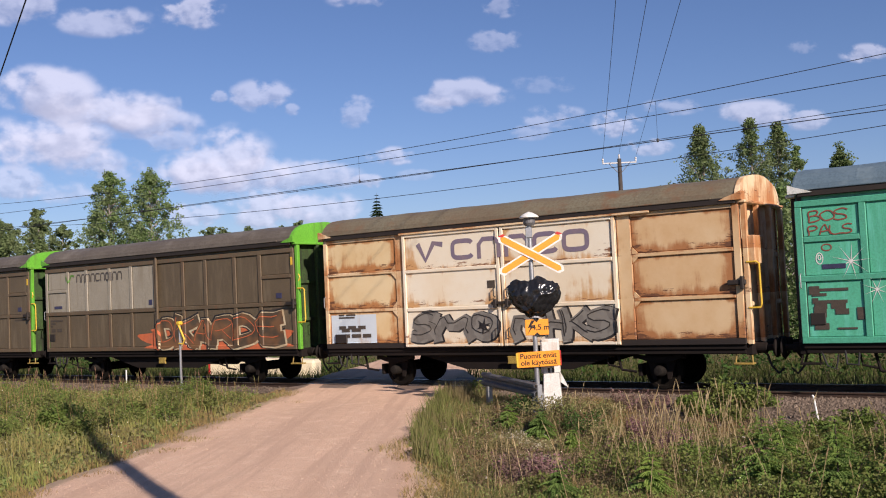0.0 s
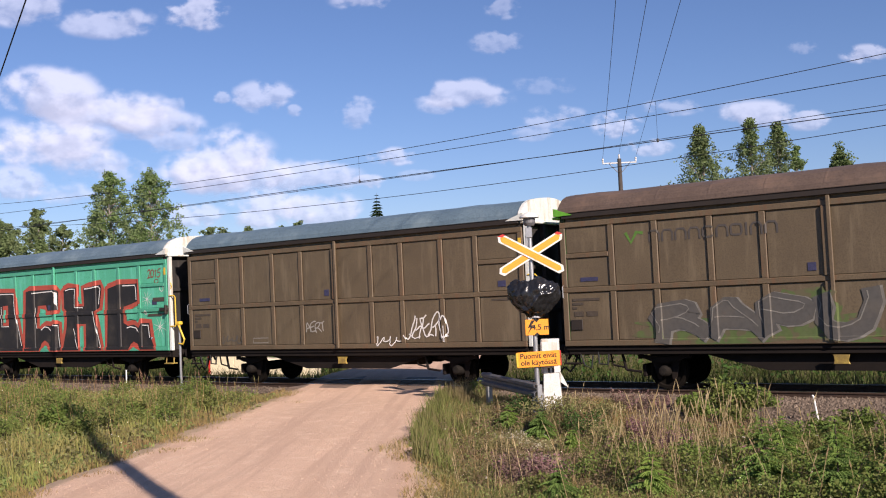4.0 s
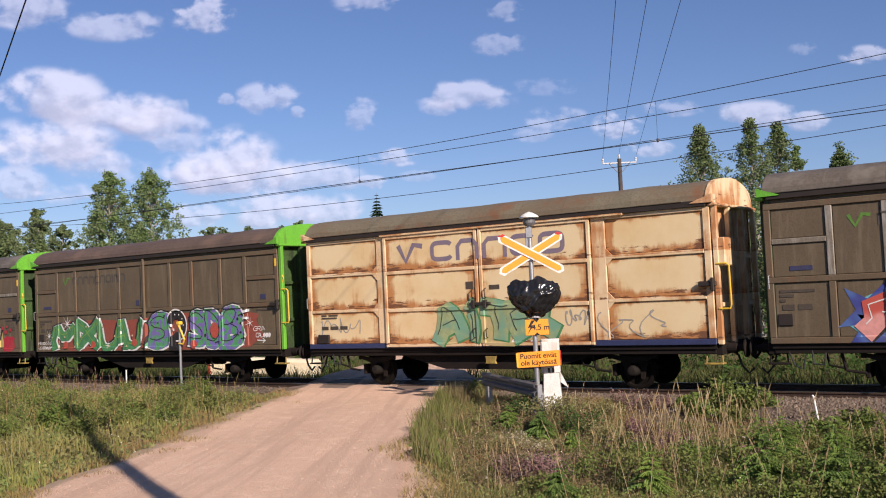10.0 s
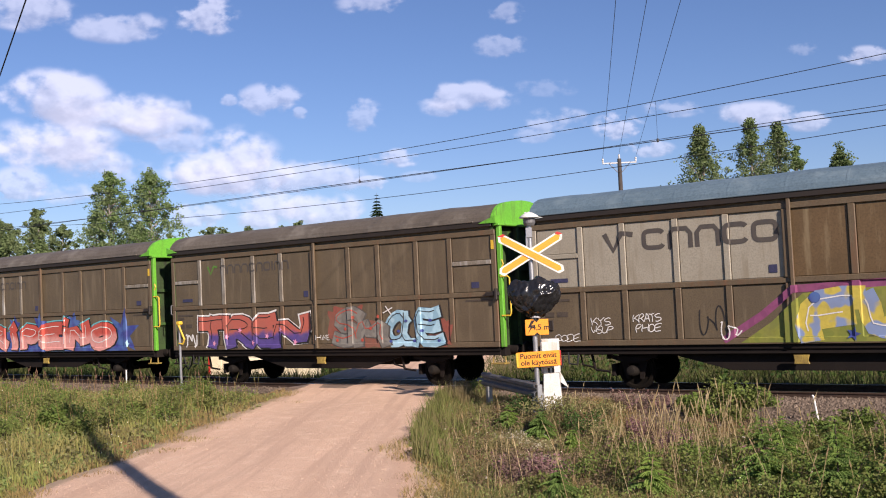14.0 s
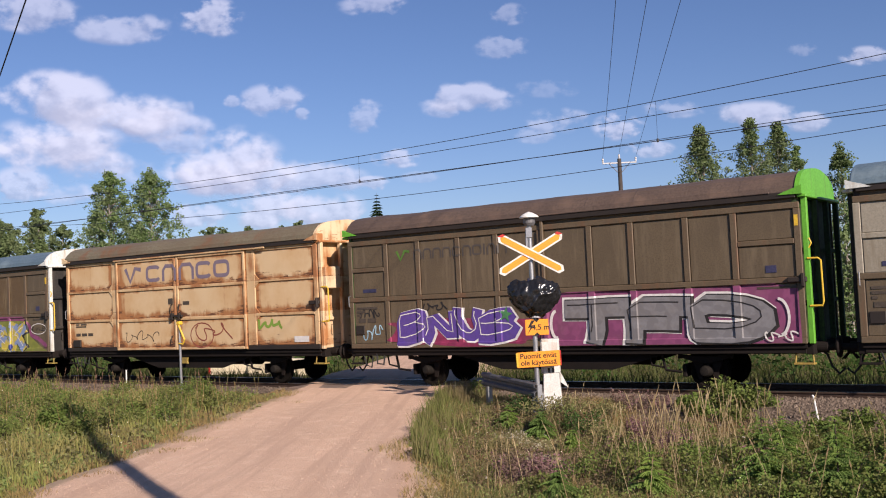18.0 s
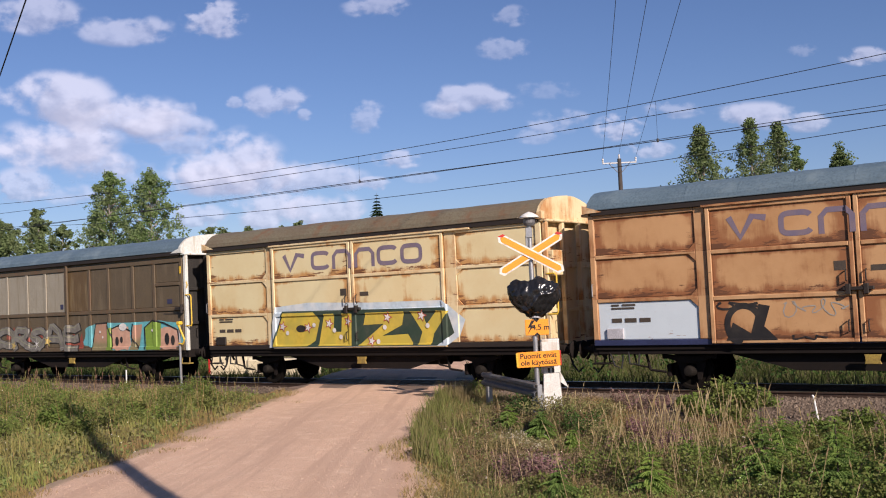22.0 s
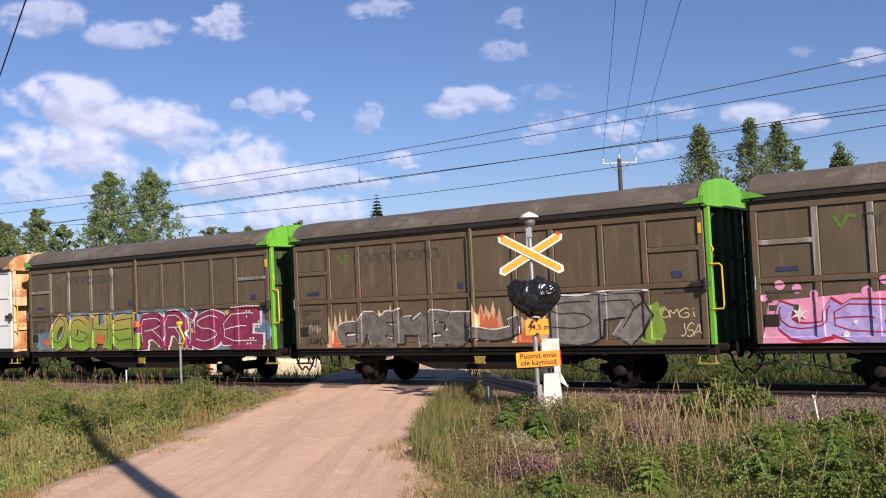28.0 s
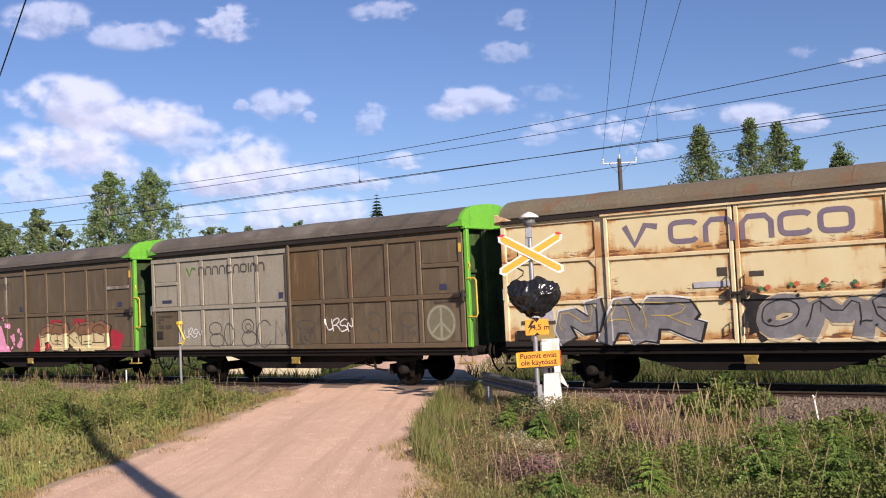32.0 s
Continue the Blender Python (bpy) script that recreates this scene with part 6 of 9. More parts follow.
for q, a, b, z0, z1, sd in (("CODE", 0.55, 1.25, 1.22, 1.4, 3), ("KYS", 1.58, 2.1, 1.6, 1.8, 4), ("WSUP", 1.58, 2.15, 1.4, 1.58, 5), ("KRATS", 2.7, 3.4, 1.66, 1.86, 6), ("PHOE", 2.75, 3.4, 1.42, 1.62, 7)):
    tag_word(w, "b", q, a, b, z0, z1, P_WHITE, sd, 1.0)
tag_paint(w, "b", [scrawl(4.3, 4.9, 1.3, 2.0, 8, 4, 0.03)], P_BLACK)
tag_paint(w, "b", [scrawl(4.8, 5.3, 1.2, 1.7, 9, 3, 0.03)], P_WHITE)
tag_paint(w, "b", [ring(12.25, 1.98, 0.5, 0.2, 0.025, 20)], P_WHITE)
tag_word(w, "b", "4: NILES", 11.75, 12.75, 1.9, 2.06, P_BLACK, 8, 1.0)

w = WAGONS[2] = door_wagon("covered_wagon", "heavily rusted tan covered goods wagon with scattered scribbles", roof_mat=ROOF_RUST, seed=13, end_mat=CREAM_RIB, **TAN_KW)
sheet_logo(w, "c", 4.6, 8.85, 3.74, 0.56, LOGO_BLUE)
tag_paint(w, "c", [scrawl(3.4, 5.2, 1.4, 1.8, 41, 7, 0.025)], P_BLACK)
tag_paint(w, "c", [ring(7.4, 1.6, 0.55, 0.4, 0.04), scrawl(7.0, 8.8, 1.4, 2.0, 42, 4, 0.045)], P_BRICK)
tag_paint(w, "c", [scrawl(9.9, 11.0, 1.75, 2.05, 43, 6, 0.09)], P_LIME_FLAT)
bars(w, 11.5 - LC / 2, 1.32, [(0.6,)], 0.18, P_WHITE, 0.02)

w = WAGONS[3] = ribbed_wagon("covered_wagon", BROWN_LABEL + "silver graffiti on magenta", roof_mat=ROOF_BROWN, seed=14, **B)
sheet_logo(w, "b", 2.35, 5.45, 3.70, 0.30, LOGO_DARK, LOGO_GREEN)
piece(w, "b", [("B", 1.8, 2.85), ("N", 2.75, 3.75), ("U", 3.65, 4.6), ("B", 4.5, 5.65)], 1.8, 5.65, 1.22, 2.14, P_VIOLET, P_WHITE, None, None, 20, 1.3, line=0.05, wd=0.33, under=[([blob(1.5, 6.2, 1.14, 1.9, 3, 0.2)], P_MAROON)], extra=[([star(5.3, 1.95, 0.22, 5, 0.2, 0.4)], P_GREEN)])
piece(w, "b", [("T", 7.1, 8.8), ("F", 8.75, 10.3), ("D", 10.35, 12.2)], 7.1, 12.2, 1.12, 2.24, P_SILVER, P_BLACK, None, None, 21, 0.35, rim=P_WHITE, line=0.06, wd=0.36, under=[([poly((6.35, 1.12), (12.82, 1.12), (12.8, 2.3), (12.3, 2.44), (9.5, 2.4), (7.2, 2.46), (6.4, 2.36))], P_MAGENTA)], extra=[([ring(6.8, 1.65, 0.16, 0.34, 0.08, 14, 1.6, 4.9), ring(12.35, 1.7, 0.22, 0.4, 0.06, 14, -1.4, 1.6), scrawl(12.0, 12.7, 1.17, 1.4, 6, 4, 0.035)], P_WHITE)])
tag_paint(w, "b", [scrawl(0.3, 1.1, 1.9, 2.25, 44, 5, 0.035), scrawl(2.6, 3.4, 2.1, 2.35, 46, 4, 0.04)], P_BLACK)
tag_paint(w, "b", [scrawl(0.4, 1.15, 1.3, 1.8, 45, 6, 0.035)], P_LBLUE)

w = WAGONS[4] = ribbed_wagon("covered_wagon", "pale grey and brown goods wagon, white ends, wild graffiti", BROWN, BROWN_RIB, WHITE_END, ROOF_BLUE, 15, pale=GREY_PANEL, pale_cols=(0, 1, 2, 3, 4), ochre_cols=(5,))
piece(w, "b", [("A", 0.6, 1.9), ("O", 1.75, 3.0), ("R", 2.9, 3.95), ("S", 3.9, 4.9), ("A", 4.8, 6.2), ("E", 6.1, 7.2)], 0.6, 7.2, 1.14, 2.06, P_GREY, P_BLACK, None, None, 22, 1.6, line=0.035, vein=P_PEACE, wd=0.27, under=[([flame(1.3, 1.3, 1.4, 0.6, 3), flame(2.9, 1.6, 1.0, 0.55, 4), flame(4.3, 1.5, 1.2, 0.6, 5), flame(6.8, 1.2, 1.2, 0.75, 6)], P_BRICK)], extra=[([star(2.9, 1.35, 0.18, 5, 0.3, 0.4), star(5.2, 1.5, 0.22, 5, 0.3, 0.4)], P_GOLD), ([star(4.45, 1.4, 0.24, 6, 0.1, 0.12)], P_WHITE)])
mural(w, "b", "graffiti", [
    ([([(a - LB / 2, z) for a, z in q], f) for q, f in (blob(7.45, 12.84, 1.12, 2.12, 9, 0.08),)], P_TURQ),
    ([([(a - LB / 2, z) for a, z in q], f) for q, f in (poly((7.9, 1.14), (8.15, 2.08), (8.75, 2.1), (8.95, 1.14)), poly((10.05, 1.14), (10.3, 2.0), (10.75, 2.02), (10.55, 1.14)))], paint("olive_pink_slab_spray", (0.26, 0.22, 0.11), (0.42, 0.24, 0.16), split=1.5, soft=0.2)),
    ([([(a - LB / 2, z) for a, z in q], f) for q, f in (blob(9.0, 10.1, 1.14, 1.95, 4, 0.12, 30), blob(11.65, 12.65, 1.14, 1.9, 5, 0.10, 30))], P_SALMON),
    ([([(a - LB / 2, z) for a, z in q], f) for q, f in (poly((10.95, 1.14), (10.9, 1.9), (11.3, 2.12), (11.75, 2.05), (11.7, 1.14)), poly((8.75, 1.14), (8.8, 1.9), (9.05, 1.95), (9.1, 1.14)))], P_LIME_FLAT),
    ([([(a - LB / 2, z) for a, z in q], f) for q, f in (disc(12.05, 1.5, 0.12, 14, 1.7), disc(12.35, 1.45, 0.10, 14, 1.7), disc(9.35, 1.45, 0.10, 12, 1.6), disc(9.6, 1.5, 0.08, 12, 1.4), stroke([(7.9, 1.14), (8.15, 2.1), (8.8, 2.12), (9.1, 1.5)], 0.05), stroke([(9.1, 1.16), (9.05, 1.9), (9.5, 2.02), (10.1, 1.8)], 0.05), stroke([(10.9, 1.16), (10.88, 1.9), (11.3, 2.14), (11.9, 2.05), (12.6, 1.8), (12.7, 1.2)], 0.05), stroke([(10.3, 2.05), (10.15, 1.6), (10.6, 1.2)], 0.05))], P_BLACK),
    ([([(a - LB / 2, z) for a, z in q], f) for q, f in (disc(9.7, 1.95, 0.22, 14, 0.6), disc(8.4, 1.8, 0.05), disc(8.55, 1.6, 0.04), disc(11.3, 1.8, 0.05))], P_WHITE)], "turquoise graffiti with salmon and olive shapes")

w = WAGONS[5] = door_wagon("covered_wagon", "yellowed cream covered goods wagon with yellow starred graffiti", roof_mat=ROOF_RUST, seed=16, **YELLOWED_KW)
sheet_logo(w, "c", 4.6, 8.85, 3.74, 0.56, LOGO_BLUE)
mural(w, "c", "graffiti", [
    ([([(a - LC / 2, z) for a, z in q], f) for q, f in (poly((2.75, 1.16), (3.1, 2.4), (4.5, 2.5), (6.8, 2.42), (9.4, 2.4), (10.1, 1.85), (9.9, 1.4), (9.5, 1.16)),)], P_HALO),
    ([([(a - LC / 2, z) for a, z in q], f) for q, f in (poly((2.88, 1.17), (3.38, 2.26), (9.5, 2.2), (9.75, 1.5), (9.2, 1.17)),)], P_DKGREEN),
    ([([(a - LC / 2, z) for a, z in q], f) for q, f in (poly((2.95, 1.19), (3.42, 2.2), (4.7, 2.2), (4.92, 1.95), (4.72, 1.35), (4.4, 1.19)), poly((4.85, 1.19), (5.1, 2.14), (5.5, 2.14), (5.45, 1.6), (5.75, 1.6), (5.8, 2.14), (6.2, 2.12), (6.15, 1.19)), poly((6.4, 1.19), (7.35, 1.8), (6.6, 1.78), (6.7, 2.13), (8.1, 2.13), (8.0, 1.75), (7.3, 1.46), (8.2, 1.5), (8.4, 1.19)), poly((8.3, 2.12), (8.7, 2.12), (8.85, 1.75), (9.2, 2.12), (9.6, 2.1), (9.1, 1.5), (9.0, 1.19), (8.55, 1.19), (8.7, 1.55)))], P_YELLOW),
    ([([(a - LC / 2, z) for a, z in q], f) for q, f in (disc(4.15, 1.72, 0.2, 14, 0.55),)], P_BLACK),
    ([star(a - LC / 2, z, 0.19) for a, z in ((3.4, 1.8), (4.45, 1.75), (5.3, 1.85), (6.05, 1.9), (6.9, 1.32), (7.5, 1.98), (8.7, 2.0))], P_RED),
    ([star(a - LC / 2, z, 0.13) for a, z in ((3.4, 1.8), (4.45, 1.75), (5.3, 1.85), (6.05, 1.9), (6.9, 1.32), (7.5, 1.98), (8.7, 2.0))] + [disc(a - LC / 2, z, 0.07) for a, z in ((3.6, 1.6), (4.7, 1.82), (5.5, 1.65), (5.75, 1.45), (7.15, 1.3), (7.4, 1.7), (8.9, 1.72))], P_WHITE)], "yellow graffiti lettering with red-edged stars")

w = WAGONS[6] = door_wagon("covered_wagon", "rusty orange covered goods wagon with a pale repainted lower bay", roof_mat=ROOF_BLUE, seed=17, low_left=BLUE_WHITE, sill=NAVY, end_mat=CREAM_RIB, **ORANGE_KW)
sheet_logo(w, "c", 4.6, 8.85, 3.74, 0.56, LOGO_BLUE)
tag_paint(w, "c", [ring(3.75, 1.55, 0.38, 0.42, 0.14, 20, 0.3, 4.6), poly((3.35, 1.2), (3.5, 1.6), (3.9, 1.35), (4.1, 2.0), (4.35, 1.95), (4.2, 1.5), (4.5, 1.2)), scrawl(3.1, 4.2, 1.9, 2.08, 54, 3, 0.05)], P_BLACK)
tag_paint(w, "c", [scrawl(4.6, 6.0, 1.68, 2.08, 52, 5, 0.025), scrawl(11.3, 12.2, 1.3, 1.9, 55, 2, 0.02)], P_FADED)
tag_paint(w, "c", [scrawl(8.6, 9.2, 1.5, 1.85, 56, 4, 0.03), scrawl(10.2, 10.7, 1.5, 1.93, 53, 6, 0.025)], P_GREEN)
tag_paint(w, "c", [scrawl(4.75, 5.5, 1.2, 1.3, 57, 5, 0.03)], P_BLACK)

w = WAGONS[7] = door_wagon("covered_wagon", "covered goods wagon with rusty tan doors and repainted white end bays", roof_mat=ROOF_RUST, seed=18, left=WHITE_PANEL, right=WHITE_PANEL, end_mat=CREAM_RIB, **TAN_KW)
sheet_logo(w, "c", 4.6, 8.85, 3.74, 0.56, LOGO_BLUE)

w = WAGONS[8] = ribbed_wagon("covered_wagon", BROWN_LABEL + "lime and maroon graffiti", roof_mat=ROOF_GREY, seed=19, worn=True, **B)
sheet_logo(w, "b", 2.35, 5.45, 3.70, 0.30, LOGO_DARK, LOGO_GREEN)
piece(w, "b", [("O", 1.4, 2.5), ("G", 2.4, 3.9), ("H", 3.8, 5.15), ("E", 5.05, 6.5)], 1.4, 6.5, 1.14, 2.4, P_LIME, P_BLACK, None, None, 25, 0.9, rim=P_CREAM, line=0.04, wd=0.36, under=[([blob(0.45, 2.0, 1.12, 1.85, 3, 0.3, 30), blob(1.9, 6.6, 1.9, 2.5, 4, 0.2)], P_SKY), ([poly((0.75, 1.45), (1.25, 1.7), (1.15, 1.52), (1.7, 1.52), (1.7, 1.36), (1.15, 1.36), (1.25, 1.2))], P_ORANGE)], extra=[([poly((4.05, 1.4), (4.3, 1.9), (4.45, 1.6), (4.75, 1.75), (4.55, 1.35)), poly((6.2, 1.9), (6.5, 2.2), (6.75, 1.95))], P_ORANGE)])
piece(w, "b", [("R", 6.6, 8.0), ("R", 7.85, 9.1), ("I", 8.95, 9.6), ("S", 9.4, 10.7), ("E", 10.7, 12.45)], 6.6, 12.45, 1.12, 2.46, P_MAROON, P_WHITE, None, None, 26, 0.9, line=0.065, wd=0.36, under=[([blob(6.4, 9.8, 1.6, 2.5, 7, 0.15), blob(9.5, 12.85, 1.12, 2.4, 8, 0.15)], P_SKY)], extra=[([disc(11.9 + 0.13 * (i % 6), 1.3 + 0.17 * (i % 7), 0.035) for i in range(14)], P_WHITE), ([disc(8.8, 1.2, 0.1, 14, 0.7), disc(9.3, 1.75, 0.08), disc(11.0, 2.3, 0.1, 14, 0.7)], P_YELLOW)])

w = WAGONS[9] = ribbed_wagon("covered_wagon", BROWN_LABEL + "grey graffiti, orange flames", roof_mat=ROOF_GREY, seed=20, **B)
sheet_logo(w, "b", 2.35, 5.45, 3.70, 0.30, LOGO_DARK, LOGO_GREEN)
piece(w, "b", [("C", 1.65, 2.6, 1.16, 1.85), ("R", 2.45, 3.3), ("E", 3.15, 3.95), ("M", 3.85, 5.0), ("E", 4.85, 5.6), ("S", 5.45, 6.4), ("J", 6.5, 7.95, 1.25, 1.9)], 1.65, 7.95, 1.14, 2.12, P_SLATE, P_BLACK, None, None, 27, 1.2, rim=P_WHITE, line=0.028, wd=0.38, vein=P_GREY,
      under=[([flame(1.9, 1.14, 1.3, 1.15, 3, 6), flame(3.45, 1.8, 0.6, 0.6, 4, 3), flame(6.9, 1.6, 1.0, 0.75, 5, 5), flame(8.2, 1.2, 1.1, 1.1, 6, 5)], P_PEACH), ([flame(1.85, 1.14, 0.8, 0.8, 7, 4), flame(6.95, 1.6, 0.6, 0.55, 8, 4), flame(8.15, 1.2, 0.7, 0.8, 9, 4), flame(3.45, 1.8, 0.35, 0.4, 10, 3)], P_ORANGE)])
piece(w, "b", [("5", 8.75, 10.35), ("7", 10.2, 11.65)], 8.7, 11.65, 1.1, 2.36, P_GREY, P_BLACK, None, None, 28, 0.5, wd=0.40, rim=P_FADED, line=0.05, under=[([blob(11.0, 11.85, 1.14, 2.1, 3, 0.3, 30), blob(8.4, 9.0, 1.14, 1.7, 4, 0.3, 30)], P_LIME_FLAT)], extra=[([stroke([(8.75, 2.25), (9.0, 2.4), (9.6, 2.36), (10.3, 2.44), (11.5, 2.42)], 0.045)], P_WHITE)])
tag_word(w, "b", "OMGI", 11.75, 12.7, 1.72, 1.98, P_CREAM, 4, 1.2)
tag_word(w, "b", "JSA", 12.2, 12.75, 1.3, 1.58, P_CREAM, 5, 1.2)
tag_paint(w, "b", [scrawl(0.4, 1.1, 1.2, 1.45, 62, 4, 0.03)], P_BLACK)
tag_paint(w, "b", [scrawl(0.5, 1.0, 1.55, 1.85, 63, 5, 0.03)], P_FADED)

w = WAGONS[10] = ribbed_wagon("covered_wagon", BROWN_LABEL + "pink and cream graffiti", roof_mat=ROOF_GREY, seed=21, worn=True, **B)
sheet_logo(w, "b", 2.35, 5.45, 3.70, 0.30, LOGO_DARK, LOGO_GREEN)
rd = random.Random(21)
h10 = [disc(0.2 + 0.36 * i, 2.12 + 0.22 * math.sin(i * 1.1) + 0.08 * (i % 2), rd.uniform(0.07, 0.13)) for i in range(14)] + [disc(5.0 + rd.random() * 1.2, 1.25 + rd.random() * 0.9, rd.uniform(0.06, 0.12)) for i in range(16)]
tag_paint(w, "b", h10, P_PINK, "graffiti_dots")
piece(w, "b", [("U", 0.5, 1.75), ("E", 1.65, 2.95), ("D", 2.8, 4.3)], 0.5, 4.3, 1.14, 2.0, P_LILAC, P_CRIMSON, None, None, 29, 0.8, line=0.085, wd=0.36, vein=P_CRIMSON, under=[([poly((0.12, 1.12), (5.4, 1.12), (5.0, 1.5), (4.7, 2.15), (3.0, 2.2), (0.3, 2.05), (0.2, 1.6))], P_PINK)], extra=[([star(0.95, 1.75, 0.2, 6, 0.1, 0.35), disc(1.9, 1.3, 0.07), disc(2.1, 1.55, 0.05), disc(3.2, 1.7, 0.08), disc(3.5, 1.5, 0.05), disc(3.3, 1.35, 0.06), disc(3.8, 1.75, 0.05)], P_WHITE)])
piece(w, "b", [("F", 7.35, 8.2), ("E", 8.0, 8.95), ("K", 8.8, 9.9), ("E", 9.75, 10.7), ("S", 10.5, 11.6)], 7.35, 11.6, 1.12, 2.16, P_MELT, P_BLACK, None, None, 30, 0.9, wd=0.36, line=0.05, under=[([poly((6.85, 1.12), (7.15, 1.75), (7.3, 1.35), (7.6, 1.12)), blob(8.0, 8.8, 1.9, 2.3, 5, 0.3, 24), blob(9.5, 10.2, 1.9, 2.3, 6, 0.3, 24), blob(11.3, 12.3, 1.12, 1.85, 7, 0.4, 30), blob(7.2, 7.9, 1.12, 1.7, 8, 0.3, 24)], P_CRIMSON)], extra=[([stroke([(7.7 + 0.75 * i, 1.75), (7.7 + 0.75 * i, 1.45 - 0.1 * (i % 2))], 0.05) for i in range(6)], P_UMBER)])

w = WAGONS[11] = ribbed_wagon("covered_wagon", BROWN_LABEL + "scribbles, a peace sign", roof_mat=ROOF_GREY, seed=22, pale=GREY_PANEL, pale_cols=(0, 1, 2, 3, 4), pale_low=(1, 2, 3, 4), ochre_cols=(5,), **B)
sheet_logo(w, "b", 2.35, 5.45, 3.70, 0.30, LOGO_DARK, LOGO_GREEN)
tag_word(w, "b", "URSN", 7.9, 9.0, 1.6, 2.0, P_WHITE, 4, 1.3)
tag_word(w, "b", "URSN", 1.6, 2.4, 1.5, 1.8, P_WHITE, 5, 1.3)
tag_paint(w, "b", [ring(3.1, 1.8, 0.3, 0.2, 0.03), ring(3.15, 1.42, 0.34, 0.22, 0.03), ring(3.75, 1.6, 0.24, 0.36, 0.03), ring(4.6, 1.85, 0.26, 0.22, 0.03), ring(4.65, 1.45, 0.34, 0.24, 0.03), ring(4.62, 1.82, 0.12, 0.1, 0.025), ring(5.35, 1.6, 0.3, 0.42, 0.03, 20, 0.6, 5.7), stroke([(5.8, 1.25), (5.85, 2.0), (6.1, 1.5), (6.35, 2.0), (6.45, 1.25)], 0.03), ring(7.1, 1.85, 0.36, 0.14, 0.03), ring(7.15, 1.5, 0.28, 0.26, 0.03), ring(7.15, 1.5, 0.14, 0.13, 0.025)], P_DARKGREY, "graffiti_outline")
tag_paint(w, "b", [disc(12.1, 1.78, 0.5, 26)], paint("thin_olive_spray", (0.165, 0.155, 0.095)), "graffiti_disc")
tag_paint(w, "b", [ring(12.1, 1.78, 0.44, 0.45, 0.07, 28), stroke([(12.1, 2.2), (12.11, 1.8), (12.1, 1.36)], 0.075), stroke([(12.1, 1.8), (11.78, 1.5)], 0.065), stroke([(12.1, 1.8), (12.42, 1.5)], 0.065)], P_PEACE, "graffiti_peace_sign")
tag_paint(w, "b", [ring(9.75, 1.9, 0.28, 0.24, 0.03), ring(9.75, 1.45, 0.22, 0.2, 0.03), ring(11.0, 1.9, 0.3, 0.2, 0.03), scrawl(10.7, 11.3, 1.3, 1.75, 61, 3, 0.03)], P_DARKGREY, "graffiti_doodle")

w = WAGONS[12] = door_wagon("covered_wagon", "rusty cream covered goods wagon with silver outlined graffiti", roof_mat=ROOF_RUST, seed=23, **YELLOWED_KW)
sheet_logo(w, "c", 4.6, 8.85, 3.74, 0.56, LOGO_BLUE)
piece(w, "c", [("N", 1.5, 2.85), ("A", 2.8, 4.0), ("R", 3.9, 5.3)], 1.5, 5.3, 1.2, 2.26, P_SILVER, P_BLACK, None, None, 31, 1.1, rim=P_WHITE, line=0.05, wd=0.36, vein=P_GOLD, under=[([flame(1.2, 1.3, 0.5, 0.7, 4, 3), flame(4.6, 1.4, 1.6, 0.95, 5, 5)], P_GOLD)])
piece(w, "c", [("O", 6.6, 7.8), ("M", 7.65, 9.1), ("E", 9.0, 10.2), ("N", 10.1, 11.5), ("S", 11.4, 12.3)], 6.6, 12.3, 1.2, 2.24, P_SILVER, P_CREAM, None, P_BLACK, 32, 0.7, line=0.08, wd=0.36, under=[([blob(6.3, 7.6, 1.25, 2.2, 4, 0.3, 30)], P_BLACK)], extra=[([disc(6.9 + 0.62 * i, 2.36 + 0.05 * (i % 3), 0.06) for i in range(9)], P_ORANGE), ([disc(6.75 + 0.66 * i, 2.34 + 0.06 * (i % 2), 0.05) for i in range(8)], P_GREEN)])
tag_paint(w, "c", [stroke([(0.55 + 0.12 * math.sin(i * 1.9), 3.75 - 0.1 * i) for i in range(14)], 0.035)], P_BLACK)
bars(w, 5.2 - LC / 2, 2.42, [(0.85,)], 0.13, LABEL_WHITE, -0.05)
bars(w, 1.1 - LC / 2, 1.75, [(0.35,)], 0.28, LABEL_WHITE, 0.015)


def wagon_centre(k):
    """How far wagon k's middle lies from that of wagon 0."""
    s = 0.0
    for j in range(min(0, k), max(0, k)):
        s += ((PC if j in SHORT else PB) + (PC if j + 1 in SHORT else PB)) / 2
    return s if k >= 0 else -s


def run_of_train(t):
    u = t - 16.0
    return 37.29 + 8.526 * u + 0.004 * u * u + 0.00008 * u ** 3


